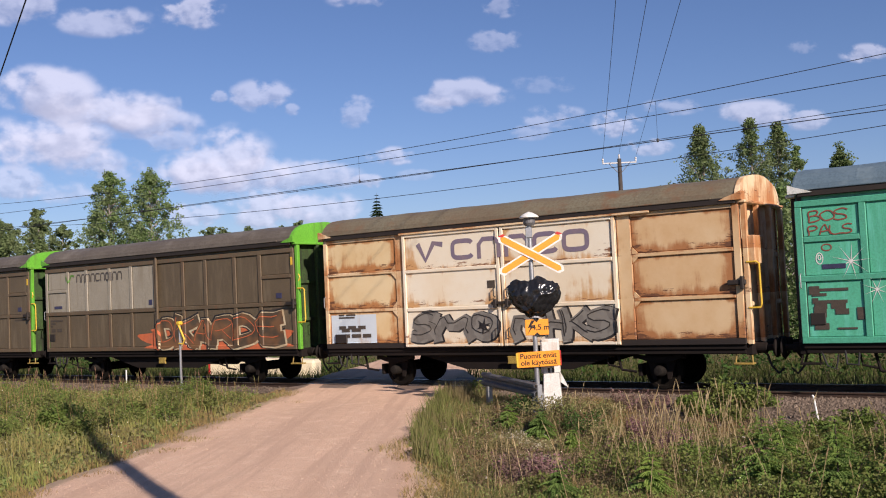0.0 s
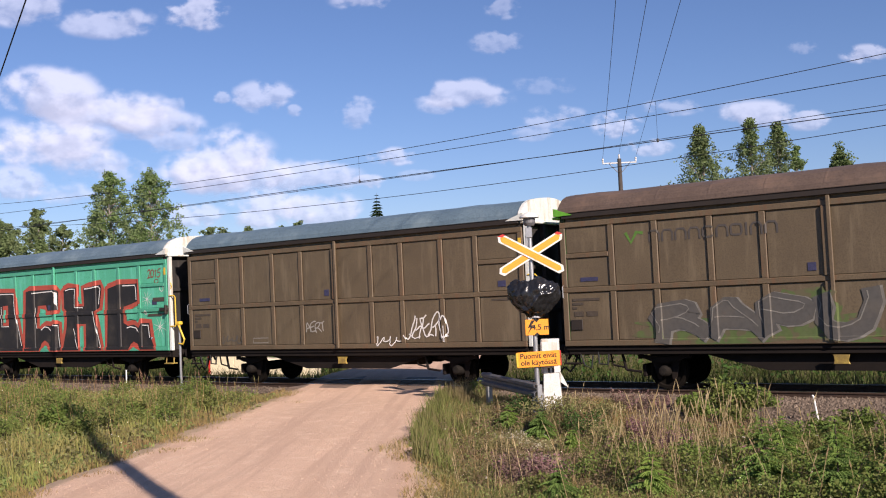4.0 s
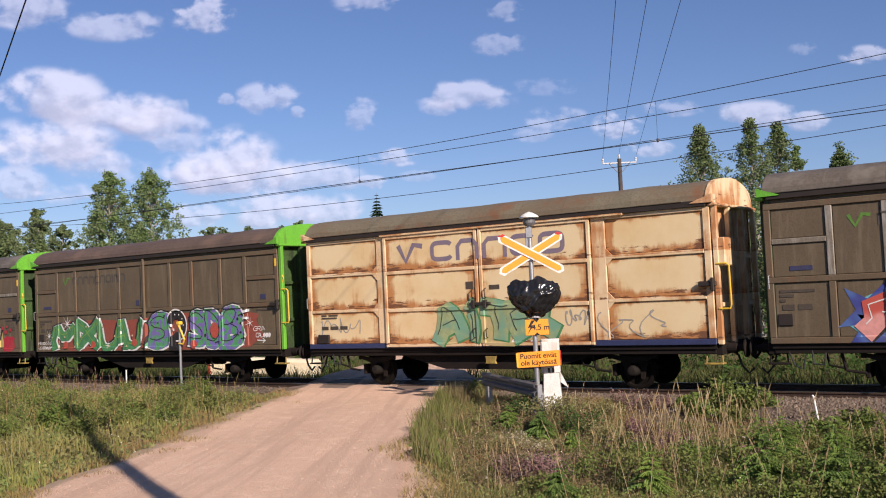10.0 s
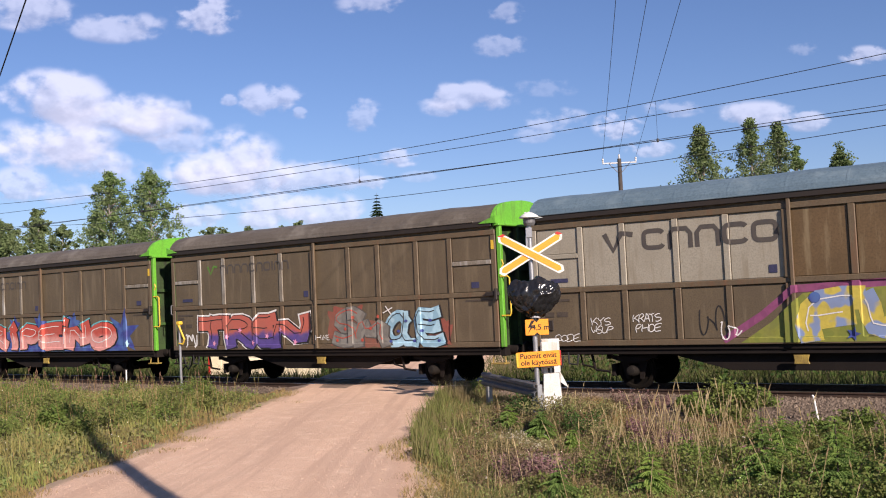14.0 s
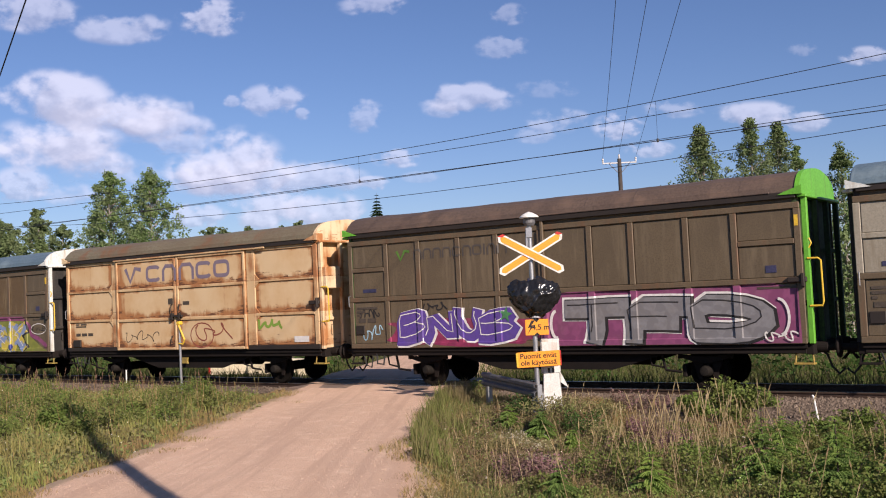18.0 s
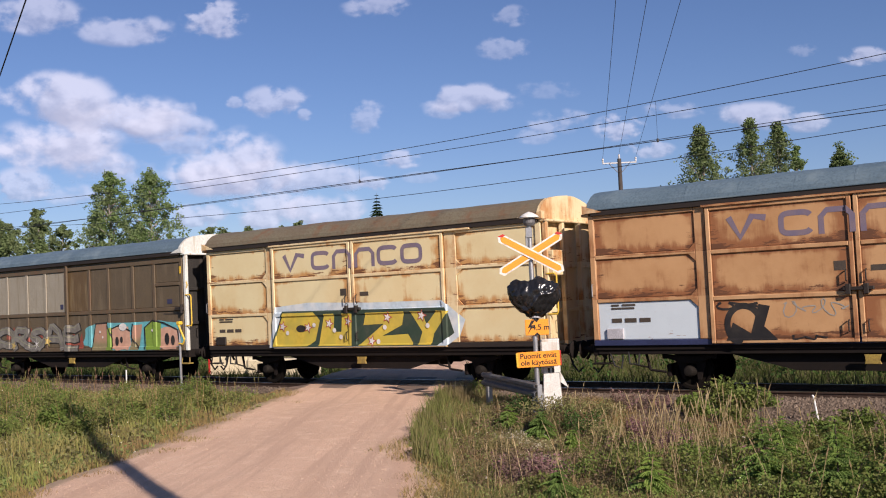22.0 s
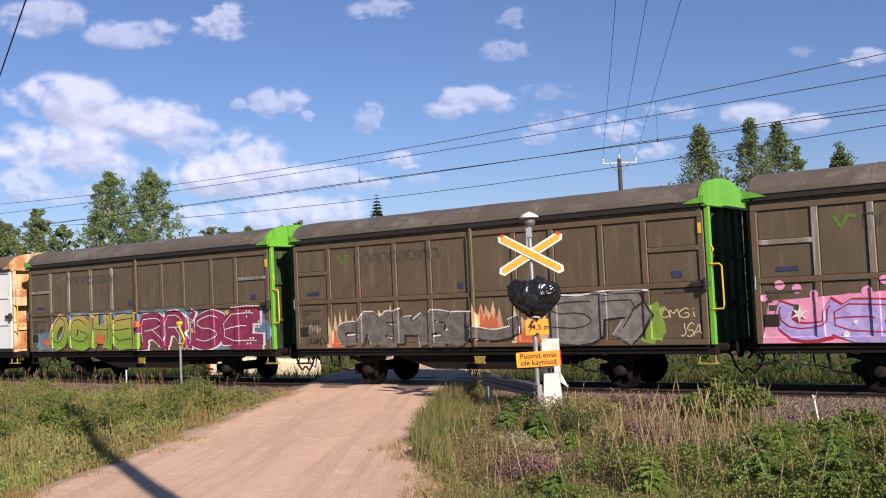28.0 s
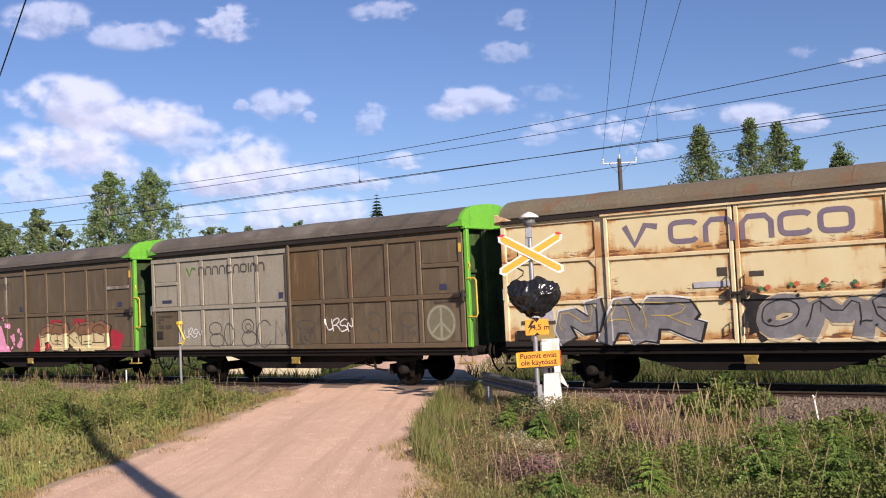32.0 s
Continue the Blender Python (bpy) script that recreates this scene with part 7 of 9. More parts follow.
# ---- the crossing's signals and posts ----
def crossing_signal():
    s = empty("crossing_signal", pose(-10.70, -3.5, -0.03, 0, 0, 30))
    part("pole", tubed([(0, 0, -0.3), (0, 0, 1.4), (-0.01, 0, 4.0)], 0.052, 14), GALV, s)
    part("pole_foot", lathe([(0.02, -0.3), (0.14, -0.28), (0.14, 0.32), (0.09, 0.36), (0.02, 0.36)], 16), GALV, s, m=pose(0, 0, 0))
    part("bracket", box(boxed(-0.09, 0.05, -0.07, 0.07, 3.70, 3.92, bev=0.01), -0.10, -0.05, -0.05, 0.05, 3.5, 3.75, bev=0.01), GALV, s)
    part("bell_housing", lathe([(0.02, 3.95), (0.10, 3.96), (0.13, 4.02), (0.13, 4.12), (0.09, 4.14), (0.02, 4.14)], 18), GUARD, s)
    part("cap", smooth(mesh_of(lathe([(0.02, 4.13), (0.21, 4.13), (0.215, 4.15), (0.17, 4.19), (0.10, 4.23), (0.03, 4.26), (0.01, 4.265)], 24), "cap")), WHITE, s, "white domed cap")
    for sgn, y in ((1, -0.09), (-1, -0.115)):
        L, h = 0.73, 0.098
        tip = 0.07
        pts = [(-L, -h), (L, -h), (L + tip, 0), (L, h), (-L, h), (-L - tip, 0)]
        arm = part("crossbuck_arm", prism(pts, y, y + 0.02), WHITE, s, "white-edged orange crossbuck arm", m=Matrix.Translation((0, 0, 3.35)) @ pose(0, 0, 0, 0, -30 * sgn, 0))
        part("arm_face", prism([(-L + 0.05, -h + 0.035), (L - 0.05, -h + 0.035), (L + 0.01, 0), (L - 0.05, h - 0.035), (-L + 0.05, h - 0.035), (-L - 0.01, 0)], y - 0.005, y), ORANGE_SIGN, arm)
        if sgn > 0:
            part("arm_tip", prism([(L - 0.02, 0.03), (L + 0.075, 0.0), (L + 0.002, h + 0.002), (L - 0.06, h + 0.002)], y - 0.007, y - 0.001), RED_TIP, arm)
        else:
            part("arm_tip", prism([(-L - 0.075, 0.0), (-L + 0.02, 0.03), (-L + 0.06, h + 0.002), (-L - 0.002, h + 0.002)], y - 0.007, y - 0.001), RED_TIP, arm)
    # crumpled bag over the lamps
    bm = bmesh.new()
    bmesh.ops.create_icosphere(bm, subdivisions=5, radius=1.0)
    for v in bm.verts:
        p = v.co.copy()
        top = max(p.z, 0)
        wide = 0.55 * (1 - 0.50 * max(-p.z, 0) ** 1.3) * (1 + 0.10 * max(p.z, 0))
        x, y, z = p.x * wide, p.y * 0.26 * (1 - 0.3 * max(-p.z, 0)), p.z * 0.47
        fold = 0.09 * abs(noise.noise(Vector((p.x * 3.2, p.y * 3.2, p.z * 1.2)))) + 0.05 * abs(noise.noise(p * 5.0)) + 0.008 * noise.noise(p * 12.0)
        dip = -0.025 * math.exp(-((p.x - 0.05) / 0.22) ** 2) * top
        flat = min(z, 0.36 + 0.03 * math.sin(p.x * 9))
        ridge = 0.05 * max(0.0, 1 - abs(p.x * 0.62 - p.z * 0.8 - 0.2 + 0.08 * math.sin(p.x * 7)) / 0.10)
        pleat = 0.03 * (abs((p.x * 4.5 + 0.6 * p.z) % 1.0 - 0.5) * 2 - 0.5) * (0.4 + 0.6 * max(-p.z, 0))
        v.co = Vector((x, y - ridge, flat + dip + 0.05 * top * math.sin(p.x * 6 + 1))) + p * (fold - 0.02 + pleat)
    part("plastic_bag", smooth(mesh_of(bm, "bag")), BAG, s, "crumpled black plastic bag tied over the lamps", m=pose(0.03, -0.04, 2.43))
    part("bag_tie", lathe([(0.03, 0), (0.11, 0.0), (0.12, 0.02), (0.10, 0.04), (0.03, 0.05)], 14), LABEL_WHITE, s, m=pose(0.03, -0.03, 1.97))
    hs = part("height_sign", prism([(-0.25, -0.17), (0.25, -0.17), (0.25, 0.17), (-0.25, 0.17)], -0.085, -0.07, 0.006), ORANGE_SIGN, s, "orange overhead line height sign", m=pose(0.05, 0, 1.77))
    part("lightning", prism([(-0.11, 0.15), (-0.19, -0.005), (-0.135, 0.0), (-0.205, -0.15), (-0.06, 0.05), (-0.115, 0.045), (-0.035, 0.15)], -0.090, -0.0855), BLACK, hs)
    part("notch", prism([(-0.06, 0.17), (0.06, 0.17), (0, 0.105)], -0.090, -0.0855), BLACK, hs)
    part("notch", prism([(-0.06, -0.17), (0, -0.105), (0.06, -0.17)], -0.090, -0.0855), BLACK, hs)
    plain_text("4,5 m", 0.165, BLACK, hs, pose(0.085, -0.0885, -0.055))
    ns = part("notice_sign", prism([(-0.46, -0.165), (0.46, -0.165), (0.46, 0.165), (-0.46, 0.165)], -0.085, -0.07, 0.006), ORANGE_SIGN, s, "orange notice board with black text", m=pose(0.05, -0.02, 1.09, 0, -1.5, 0))
    part("sign_edge", boxed(0.462, 0.485, -0.088, -0.068, -0.16, 0.16), RED_TIP, ns)
    part("tape", boxed(-0.475, -0.435, -0.09, -0.06, -0.15, 0.15, bev=0.006), YELLOW, ns)
    plain_text("Puomit eivät\nole käytössä", 0.155, BLACK, ns, pose(0, -0.0885, 0.025))
    tagged(s, "level crossing signal with orange crossbuck and bagged lamps", "crossing signal")


def barrier_machine():
    s = empty("barrier_machine", pose(-10.60, -3.05, -0.1, 0, 0, 26))
    part("base", prism([(-0.21, -0.1), (0.23, -0.1), (0.17, 0.82), (-0.16, 0.82)], -0.16, 0.2, 0.015), WHITE, s, "white painted concrete base")
    part("housing", boxed(-0.2, 0.2, -0.17, 0.2, 0.82, 1.56, bev=0.02), WHITE, s, "white steel housing")
    part("housing_door", boxed(-0.17, 0.17, -0.185, -0.168, 0.98, 1.50, bev=0.006), WHITE, s)
    part("side_plate", prism([(0.2, 0.85), (0.34, 0.55), (0.36, 0.5), (0.2, 0.62)], -0.1, -0.06), WHITE, s)
    for x in (-0.05, 0.05):
        part("bolt", lathe([(0.005, -0.01), (0.02, -0.01), (0.02, 0.0), (0.005, 0.0)], 8, "y"), GUTTER, s, m=pose(x, -0.17, 1.42))
    for i in range(2):
        part("stencil_lines", boxed(-0.06 + i * 0.09, -0.01 + i * 0.09, -0.176, -0.170, 0.84, 0.94), STENCIL, s)
    tagged(s, "white barrier machine without its boom", "barrier machine")


def guard_rail():
    s = empty("guard_rail")
    a, b = Vector((-12.55, -2.55, 0)), Vector((-10.42, -4.0, 0))
    d = (b - a).normalized()
    nrm = Vector((d.y, -d.x, 0))
    prof = [(0.0, -0.155), (-0.045, -0.12), (-0.045, -0.06), (0.02, -0.02), (0.02, 0.02), (-0.045, 0.06), (-0.045, 0.12), (0.0, 0.155)]
    bm = bmesh.new()
    rows = []
    for p, zz in ((a - d * 0.12, 0.53), (b + d * 0.12, 0.46)):
        rows.append([bm.verts.new(p + nrm * (u * -1 + 0.09 + t) + Vector((0, 0, zz + v))) for t in (0, -0.012) for u, v in (prof if t == 0 else prof[::-1])])
    n = len(rows[0])
    for k in range(n):
        bm.faces.new((rows[0][k], rows[0][(k + 1) % n], rows[1][(k + 1) % n], rows[1][k]))
    bm.faces.new(rows[0])
    bm.faces.new(rows[1][::-1])
    bmesh.ops.recalc_face_normals(bm, faces=bm.faces)
    part("beam", bm, GUARD, s, "weathered grey corrugated steel beam")
    ang = math.degrees(math.atan2(d.y, d.x))
    part("post", cached("gpost", lambda: boxed(-0.07, 0.07, -0.06, 0.06, -0.35, 0.72, bev=0.012)), GALV, s, m=pose(a.x, a.y, -0.05, 0, 0, ang))
    part("post", cached("gpost", None), GALV, s, m=pose(b.x, b.y + 0.05, -0.16, 0, 0, ang))
    tagged(s, "short grey steel guard rail before the signal", "guard rail")


crossing_signal()
barrier_machine()
guard_rail()

st = tagged(empty("marker_post", pose(-22.2, -3.5, -0.1)), "slim grey post with a yellow arm among the weeds", "marker post")
part("pole", tubed([(0, 0, -0.2), (0, 0, 2.18)], 0.035, 10), GALV, st)
part("yellow_arm", tube(tubed([(-0.03, -0.04, 2.2), (0.24, -0.04, 1.72)], 0.028, 8), [(0.24, -0.04, 1.72), (0.16, -0.04, 1.6), (0.0, -0.04, 1.62)], 0.022, 8), YELLOW, st)
part("cap", boxed(-0.07, 0.07, -0.07, 0.07, 2.14, 2.24, bev=0.02), YELLOW, st)
st = tagged(new("white_stake", mesh_of(tubed([(0.05, 0, -0.4), (0.03, 0, 0.1), (-0.03, 0, 0.56), (-0.055, 0, 0.59)], 0.02, 10), "white_stake")), "bent white plastic marker stake in the ballast slope", "marker stake")
st.data.materials.append(WHITE)
st.matrix_basis = pose(-5.36, -1.9, -0.38)
st = tagged(new("white_stake", mesh_of(tubed([(0, 0, -0.4), (0, 0, 0.72)], 0.022, 10), "white_stake")), "short white marker stake in the grass", "marker stake")
st.data.materials.append(WHITE)
st.matrix_basis = pose(-25.3, -3.0, 0.0)

# far side of the crossing
far = tagged(empty("instrument_cabinet", pose(-33.2, 8.6, -0.5, 0, 0, 20)), "cream instrument cabinet beyond the track", "cabinet")
CREAM_CAB = mat("cream_cabinet_paint", (0.74, 0.66, 0.46), (0.66, 0.58, 0.40), 2, 30, 0.6, 0, 0.1)
part("cabinet_body", boxed(-0.9, 0.9, -0.4, 0.4, 0, 1.45, bev=0.02), CREAM_CAB, far)
part("cabinet_roof", boxed(-1.0, 1.0, -0.5, 0.5, 1.45, 1.53, bev=0.02), GUARD, far)
part("red_edge", boxed(-0.96, -0.9, -0.42, -0.3, 0.05, 1.42), RED_TIP, far)
for i in range(3):
    part("cabinet_door", boxed(-0.86 + i * 0.58, -0.32 + i * 0.58, -0.42, -0.40, 0.12, 1.38, bev=0.008), CREAM_CAB, far)
bl = tagged(new("concrete_block", mesh_of(boxed(-1.6, 1.6, -0.4, 0.4, 0, 0.75, bev=0.12), "concrete_block")), "pale concrete block beside the far road", "concrete block")
bl.data.materials.append(CREAM_CAB)
bl.matrix_basis = pose(-29.8, 8.3, -0.55, 0, 3, 18)


# ---- overhead wires and poles ----
def sag_wire(name, a, b, sag, r, label, n=40, droppers=()):
    a, b = Vector(a), Vector(b)
    pts = [a.lerp(b, i / n) - Vector((0, 0, sag * 4 * (i / n) * (1 - i / n))) for i in range(n + 1)]
    ob = tagged(new(name, mesh_of(tubed(pts, r, 5), name)), label, "overhead wire")
    ob.data.materials.append(WIRE)
    return ob


# spans of the contact line over the track
sag_wire("contact_wire", (-150, TRACK_Y, 6.16), (120, TRACK_Y, 6.16), 0.0, 0.011, "dark copper contact wire over the track")
for x0, x1 in ((-113.0, -53.0), (-53.0, 7.0), (7.0, 67.0)):
    sag_wire("messenger_wire", (x0, TRACK_Y, 8.16), (x1, TRACK_Y, 8.16), 1.23, 0.009, "dark stranded messenger wire over the track")
    sag_wire("messenger_wire", (x0, TRACK_Y + 0.35, 7.33), (x1, TRACK_Y + 0.35, 7.33), 0.55, 0.009, "dark stranded messenger wire over the track")
    sag_wire("feeder_wire", (x0 + 3, 5.2, 7.23), (x1 + 3, 5.2, 7.23), 1.17, 0.010, "dark feeder wire beside the track")
    sag_wire("feeder_wire", (x0, TRACK_Y + 0.2, 6.55), (x1, TRACK_Y + 0.2, 6.55), 0.40, 0.008, "dark auxiliary wire over the track")
for x in (-41.0, -30.0, -19.5, -9.7, -1.0):
    u = (x + 53.0) / 60.0
    zt = 8.16 - 1.23 * 4 * u * (1 - u)
    ob = tagged(new("dropper", mesh_of(tube(tubed([(x, TRACK_Y, 6.16), (x, TRACK_Y, zt)], 0.004, 4), [(x, TRACK_Y, 6.13), (x, TRACK_Y, 6.22)], 0.03, 6), "dropper")), "thin dropper between messenger and contact wire", "overhead wire")
    ob.data.materials.append(WIRE)


def power_pole(m, hgt, arm, name, label):
    s = empty(name, m)
    part("pole", tubed([(0, 0, -0.5), (0, 0, hgt)], 0.19, 14, 0.13), WOODPOLE, s)
    part("crossarm", boxed(-arm, arm, -0.05, 0.05, hgt - 0.32, hgt - 0.22, bev=0.01), GALV, s, "pale steel crossarm")
    for sx in (-1, 1):
        part("brace", tubed([(sx * 0.08, 0, hgt - 0.95), (sx * arm * 0.6, 0, hgt - 0.3)], 0.025, 6), GALV, s)
    for x, z in ((-arm + 0.04, hgt - 0.22), (0, hgt), (arm - 0.04, hgt - 0.22)):
        part("insulator", cached("insul", lambda: lathe([(0.02, 0), (0.05, 0.01), (0.07, 0.1), (0.05, 0.14), (0.08, 0.2), (0.05, 0.28), (0.02, 0.3)], 10)), PORCELAIN, s, m=pose(x, 0, z))
    tagged(s, label, "utility pole")
    return s


PP = pose(-27.4, 37.7, 0, 0, 0, 34)
power_pole(PP, 11.0, 1.12, "utility_pole", "wooden power pole with crossarm beyond the trees")
power_pole(pose(1.05, -19.55, 0.6, 0, 0, 34), 12.6, 1.12, "utility_pole", "tall wooden power pole beside the road")
for x, zz in ((-1.08, 11.06), (0.0, 11.3), (1.08, 11.06)):
    a = PP @ Vector((x, 0, zz))
    p = Vector({-1.08: (-12.41, 5.39, 11.23), 0.0: (-11.64, 5.93, 11.19), 1.08: (-10.8, 6.53, 11.14)}[x])
    sag_wire("power_line", a, a + (p - a) * 1.9, 0.0, 0.010, "thin power line wire crossing above the railway")
sag_wire("service_cable", (-10.81, -13.09, 12.06), (-45.37, 1.10, 3.22), 0.0, 0.018, "thick dark twisted overhead cable")


# ---- plants ----
def on_road(x, y, pad=0.0):
    return abs(x - road_mid(y)) < road_half(y) + pad


def raw(name, vs, fs, material, label="", category="", kind=""):
    me = bpy.data.meshes.new(name)
    me.from_pydata(vs, [], fs)
    me.materials.append(material)
    ob = new(name, me)
    if label:
        tagged(ob, label, category, kind=kind)
    return ob


def blades(name, spots, hgt, wid, lean, material, rnd, label):
    """Grass: each blade a bent, tapering strip of three triangles."""
    vs, fs = [], []
    for x, y, k in spots:
        h = hgt * k * rnd.uniform(0.55, 1.25)
        w = wid * rnd.uniform(0.7, 1.3)
        a, b = rnd.uniform(0, 6.283), rnd.uniform(0, 6.283)
        dx, dy = math.cos(a) * w, math.sin(a) * w
        lx, ly = math.cos(b) * lean * h * rnd.random(), math.sin(b) * lean * h * rnd.random()
        z = height(x, y) - 0.02
        i = len(vs)
        vs += [(x - dx, y - dy, z), (x + dx, y + dy, z), (x + lx * 0.35 - dx * 0.8, y + ly * 0.35 - dy * 0.8, z + h * 0.55), (x + lx * 0.35 + dx * 0.8, y + ly * 0.35 + dy * 0.8, z + h * 0.55), (x + lx, y + ly, z + h)]
        fs += [(i, i + 1, i + 3, i + 2), (i + 2, i + 3, i + 4)]
    return raw(name, vs, fs, material, label, "grass", "stuff")


def scatter(rnd, n, x0, x1, y0, y1, keep):
    out = []
    while n > 0:
        n -= 1
        x, y = rnd.uniform(x0, x1), rnd.uniform(y0, y1)
        k = keep(x, y)
        if k > rnd.random() * 0.6 + 0.05:
            out.append((x, y, min(k, 1.3)))
    return out


BARE = ((-9.75, -5.5, 0.95), (-8.9, -6.5, 0.65), (-8.2, -7.4, 0.75), (-9.6, -1.85, 0.7))      # stony patches: middle and radius


def bare(x, y):
    return max(max(0.0, 1.0 - math.hypot(x - bx, (y - by) * 1.3) / r) for bx, by, r in BARE)


def verge(x, y):
    """How tall the grass stands: none on road and ballast, low at their edges and on stony patches."""
    left = x < road_mid(y)
    d = abs(x - road_mid(y)) - road_half(y)
    if d < 0.05 or y > (-1.25 if left else -0.55):
        return 0.0
    k = min(max(d + 0.25, 0.0) / (2.4 if left else 1.0), 1.0)
    k *= min(max((-1.0 - y) / 1.8, 0.2), 1.0) if left else min(max((-0.5 - y) / (0.9 if x < -11.6 else 2.6), 0.15), 1.0)
    k *= 1 - 0.75 * max(0.0, 1 - math.hypot((x + 10.9) / 1.0, (y + 3.6) / 1.0))
    if left and x < -25:
        k *= min(max((-2.2 - y) / 3.5, 0.06), 1.0)
    if not left:
        if x > -6.6 and y > -2.4:
            k *= 0.10
        k *= 1 - min(2.0 * bare(x, y), 1.0)
    n = noise.noise(Vector((x * 0.45, y * 0.45, 5.0))) + 0.7 * noise.noise(Vector((x * 1.4, y * 1.4, 8.0)))
    return k * (0.75 + 0.6 * n)


rnd = random.Random(5)
EDGE_STRAW = leafy("short_dry_edge_grass", (0.19, 0.165, 0.05), (0.35, 0.27, 0.105), (0.30, 0.205, 0.09), 0.3, 0.9)
left_zone, right_zone = (-46, -11, -15.5, -1.1), (-15.5, 2, -15.5, -1.1)
left_of = lambda x, y: verge(x, y) if x < road_mid(y) else 0.0
right_of = lambda x, y: verge(x, y) if x > road_mid(y) else 0.0
blades("grass_verge", scatter(rnd, 60000, *left_zone, left_of), 0.42, 0.011, 0.6, BLADE_LUSH, rnd, "tall green grass beside the gravel road")
blades("grass_verge", scatter(rnd, 95000, *right_zone, right_of), 0.25, 0.007, 0.7, BLADE_GREEN, rnd, "rough green and brown grass by the track")
blades("dry_grass", scatter(rnd, 9000, *left_zone, left_of), 0.44, 0.005, 0.45, BLADE_DRY, rnd, "dry straw-coloured grass stalks among green")
blades("dry_grass", scatter(rnd, 16000, *right_zone, right_of), 0.34, 0.0032, 0.5, BLADE_DRY, rnd, "dry straw-coloured grass stalks among green")
blades("edge_grass", scatter(rnd, 110000, -30, 0, -15.5, -1.1, lambda x, y: (1 - min(1.6 * bare(x, y), 1.0)) * max(0.0, 1 - abs(abs(x - road_mid(y)) - road_half(y) - 0.75 + 1.3 * noise.noise(Vector((x * 1.0, y * 1.0, 2.0)))) / 1.15)), 0.18, 0.007, 0.9, EDGE_STRAW, rnd, "short dry grass along the road's edge")
blades("slope_grass", scatter(rnd, 22000, -12.5, 1, -3.2, -0.6, lambda x, y: (0.75 if x < -6.4 or y < -2.3 else 0.0) + 0.6 * noise.noise(Vector((x * 0.8, y * 0.8, 9.0)))), 0.24, 0.006, 0.8, EDGE_STRAW, rnd, "thin dry grass on the ballast slope")
blades("tall_tuft", [(cx + r * q * math.cos(a), cy + r * q * math.sin(a), 1.0 - 0.4 * q) for cx, cy, r, n in ((-13.75, -1.5, 0.75, 900), (-13.6, -2.6, 0.6, 700), (-12.7, -4.6, 0.5, 350), (-11.7, -5.9, 0.7, 500), (-11.1, -7.2, 0.55, 420), (-10.35, -8.2, 0.55, 420), (-9.4, -9.4, 0.5, 350)) for a, q in ((rnd.uniform(0, 6.283), math.sqrt(rnd.random())) for _ in range(n)) if not on_road(cx + r * q * math.cos(a), cy + r * q * math.sin(a), 0.1)], 0.56, 0.008, 0.5, BLADE_GREEN, rnd, "tall green grass tufts beside the guard rail")
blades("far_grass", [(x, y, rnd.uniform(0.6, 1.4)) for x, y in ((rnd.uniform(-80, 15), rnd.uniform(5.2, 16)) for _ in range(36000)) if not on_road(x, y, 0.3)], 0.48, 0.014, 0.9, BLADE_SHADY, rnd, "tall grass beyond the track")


STALK = leafy("bleached_grass_stalks", (0.46, 0.37, 0.20), (0.62, 0.52, 0.32), (0.38, 0.29, 0.15), 0.25, 1.0)


def tall_stalks(name, spots, material, head, label):
    """Single tall stalks with a seed head."""
    vs, fs, hv, hf = [], [], [], []
    for x, y, h in spots:
        z = height(x, y)
        lx, ly = rnd.uniform(-0.38, 0.38) * h, rnd.uniform(-0.2, 0.2) * h
        for a in (0.0, 1.57):
            dx, dy = 0.0045 * math.cos(a), 0.0045 * math.sin(a)
            i = len(vs)
            vs += [(x - dx, y - dy, z), (x + dx, y + dy, z), (x + lx + dx, y + ly + dy, z + h), (x + lx - dx, y + ly - dy, z + h)]
            fs.append((i, i + 1, i + 2, i + 3))
        for a in (0.0, 1.05, 2.1):
            dx, dy = 0.012 * math.cos(a), 0.012 * math.sin(a)
            i = len(hv)
            hv += [(x + lx * 0.82, y + ly * 0.82, z + h * 0.82), (x + lx * 0.93 + dx, y + ly * 0.93 + dy, z + h * 0.93), (x + lx * 1.12, y + ly * 1.1, z + h * 1.09), (x + lx * 0.93 - dx, y + ly * 0.93 - dy, z + h * 0.93)]
            hf.append((i, i + 1, i + 2, i + 3))
    ob = raw(name, vs, fs, material, label, "grass", "stuff")
    h = raw("seed_heads", hv, hf, head)
    h.parent = ob


tall_stalks("seeding_grass", [(x, y, rnd.uniform(0.3, 0.6) if x < -9 else rnd.uniform(0.4, 0.85)) for x, y in ((rnd.uniform(-11.5, -2.5), rnd.uniform(-10.5, -2.4)) for _ in range(190)) if not on_road(x, y, 0.4) and bare(x, y) == 0.0], STALK, STALK, "tall dry seeding grass stalks")
tall_stalks("seeding_grass", [(x, y, rnd.uniform(0.7, 1.25)) for x, y in ((rnd.gauss(-6.3, 0.45), rnd.gauss(-6.0, 1.5)) for _ in range(90)) if -10.0 < y < -2.6], STALK, STALK, "tall pale seeding grass in a loose stand")
tall_stalks("seeding_grass", [(x, y, rnd.uniform(0.4, 0.75)) for x, y in ((rnd.uniform(-42, -16), rnd.uniform(-10, -3.0)) for _ in range(700)) if not on_road(x, y, 0.5)], BLADE_DRY, BLADE_GREEN, "tall seeding grass stalks")
tall_stalks("willowherb", [(x, y, rnd.uniform(0.4, 0.8)) for x, y in ((rnd.uniform(-33, -22.5), rnd.uniform(-3.4, -1.3)) for _ in range(60))], STRAW, STRAW, "faded reddish willowherb along the track")


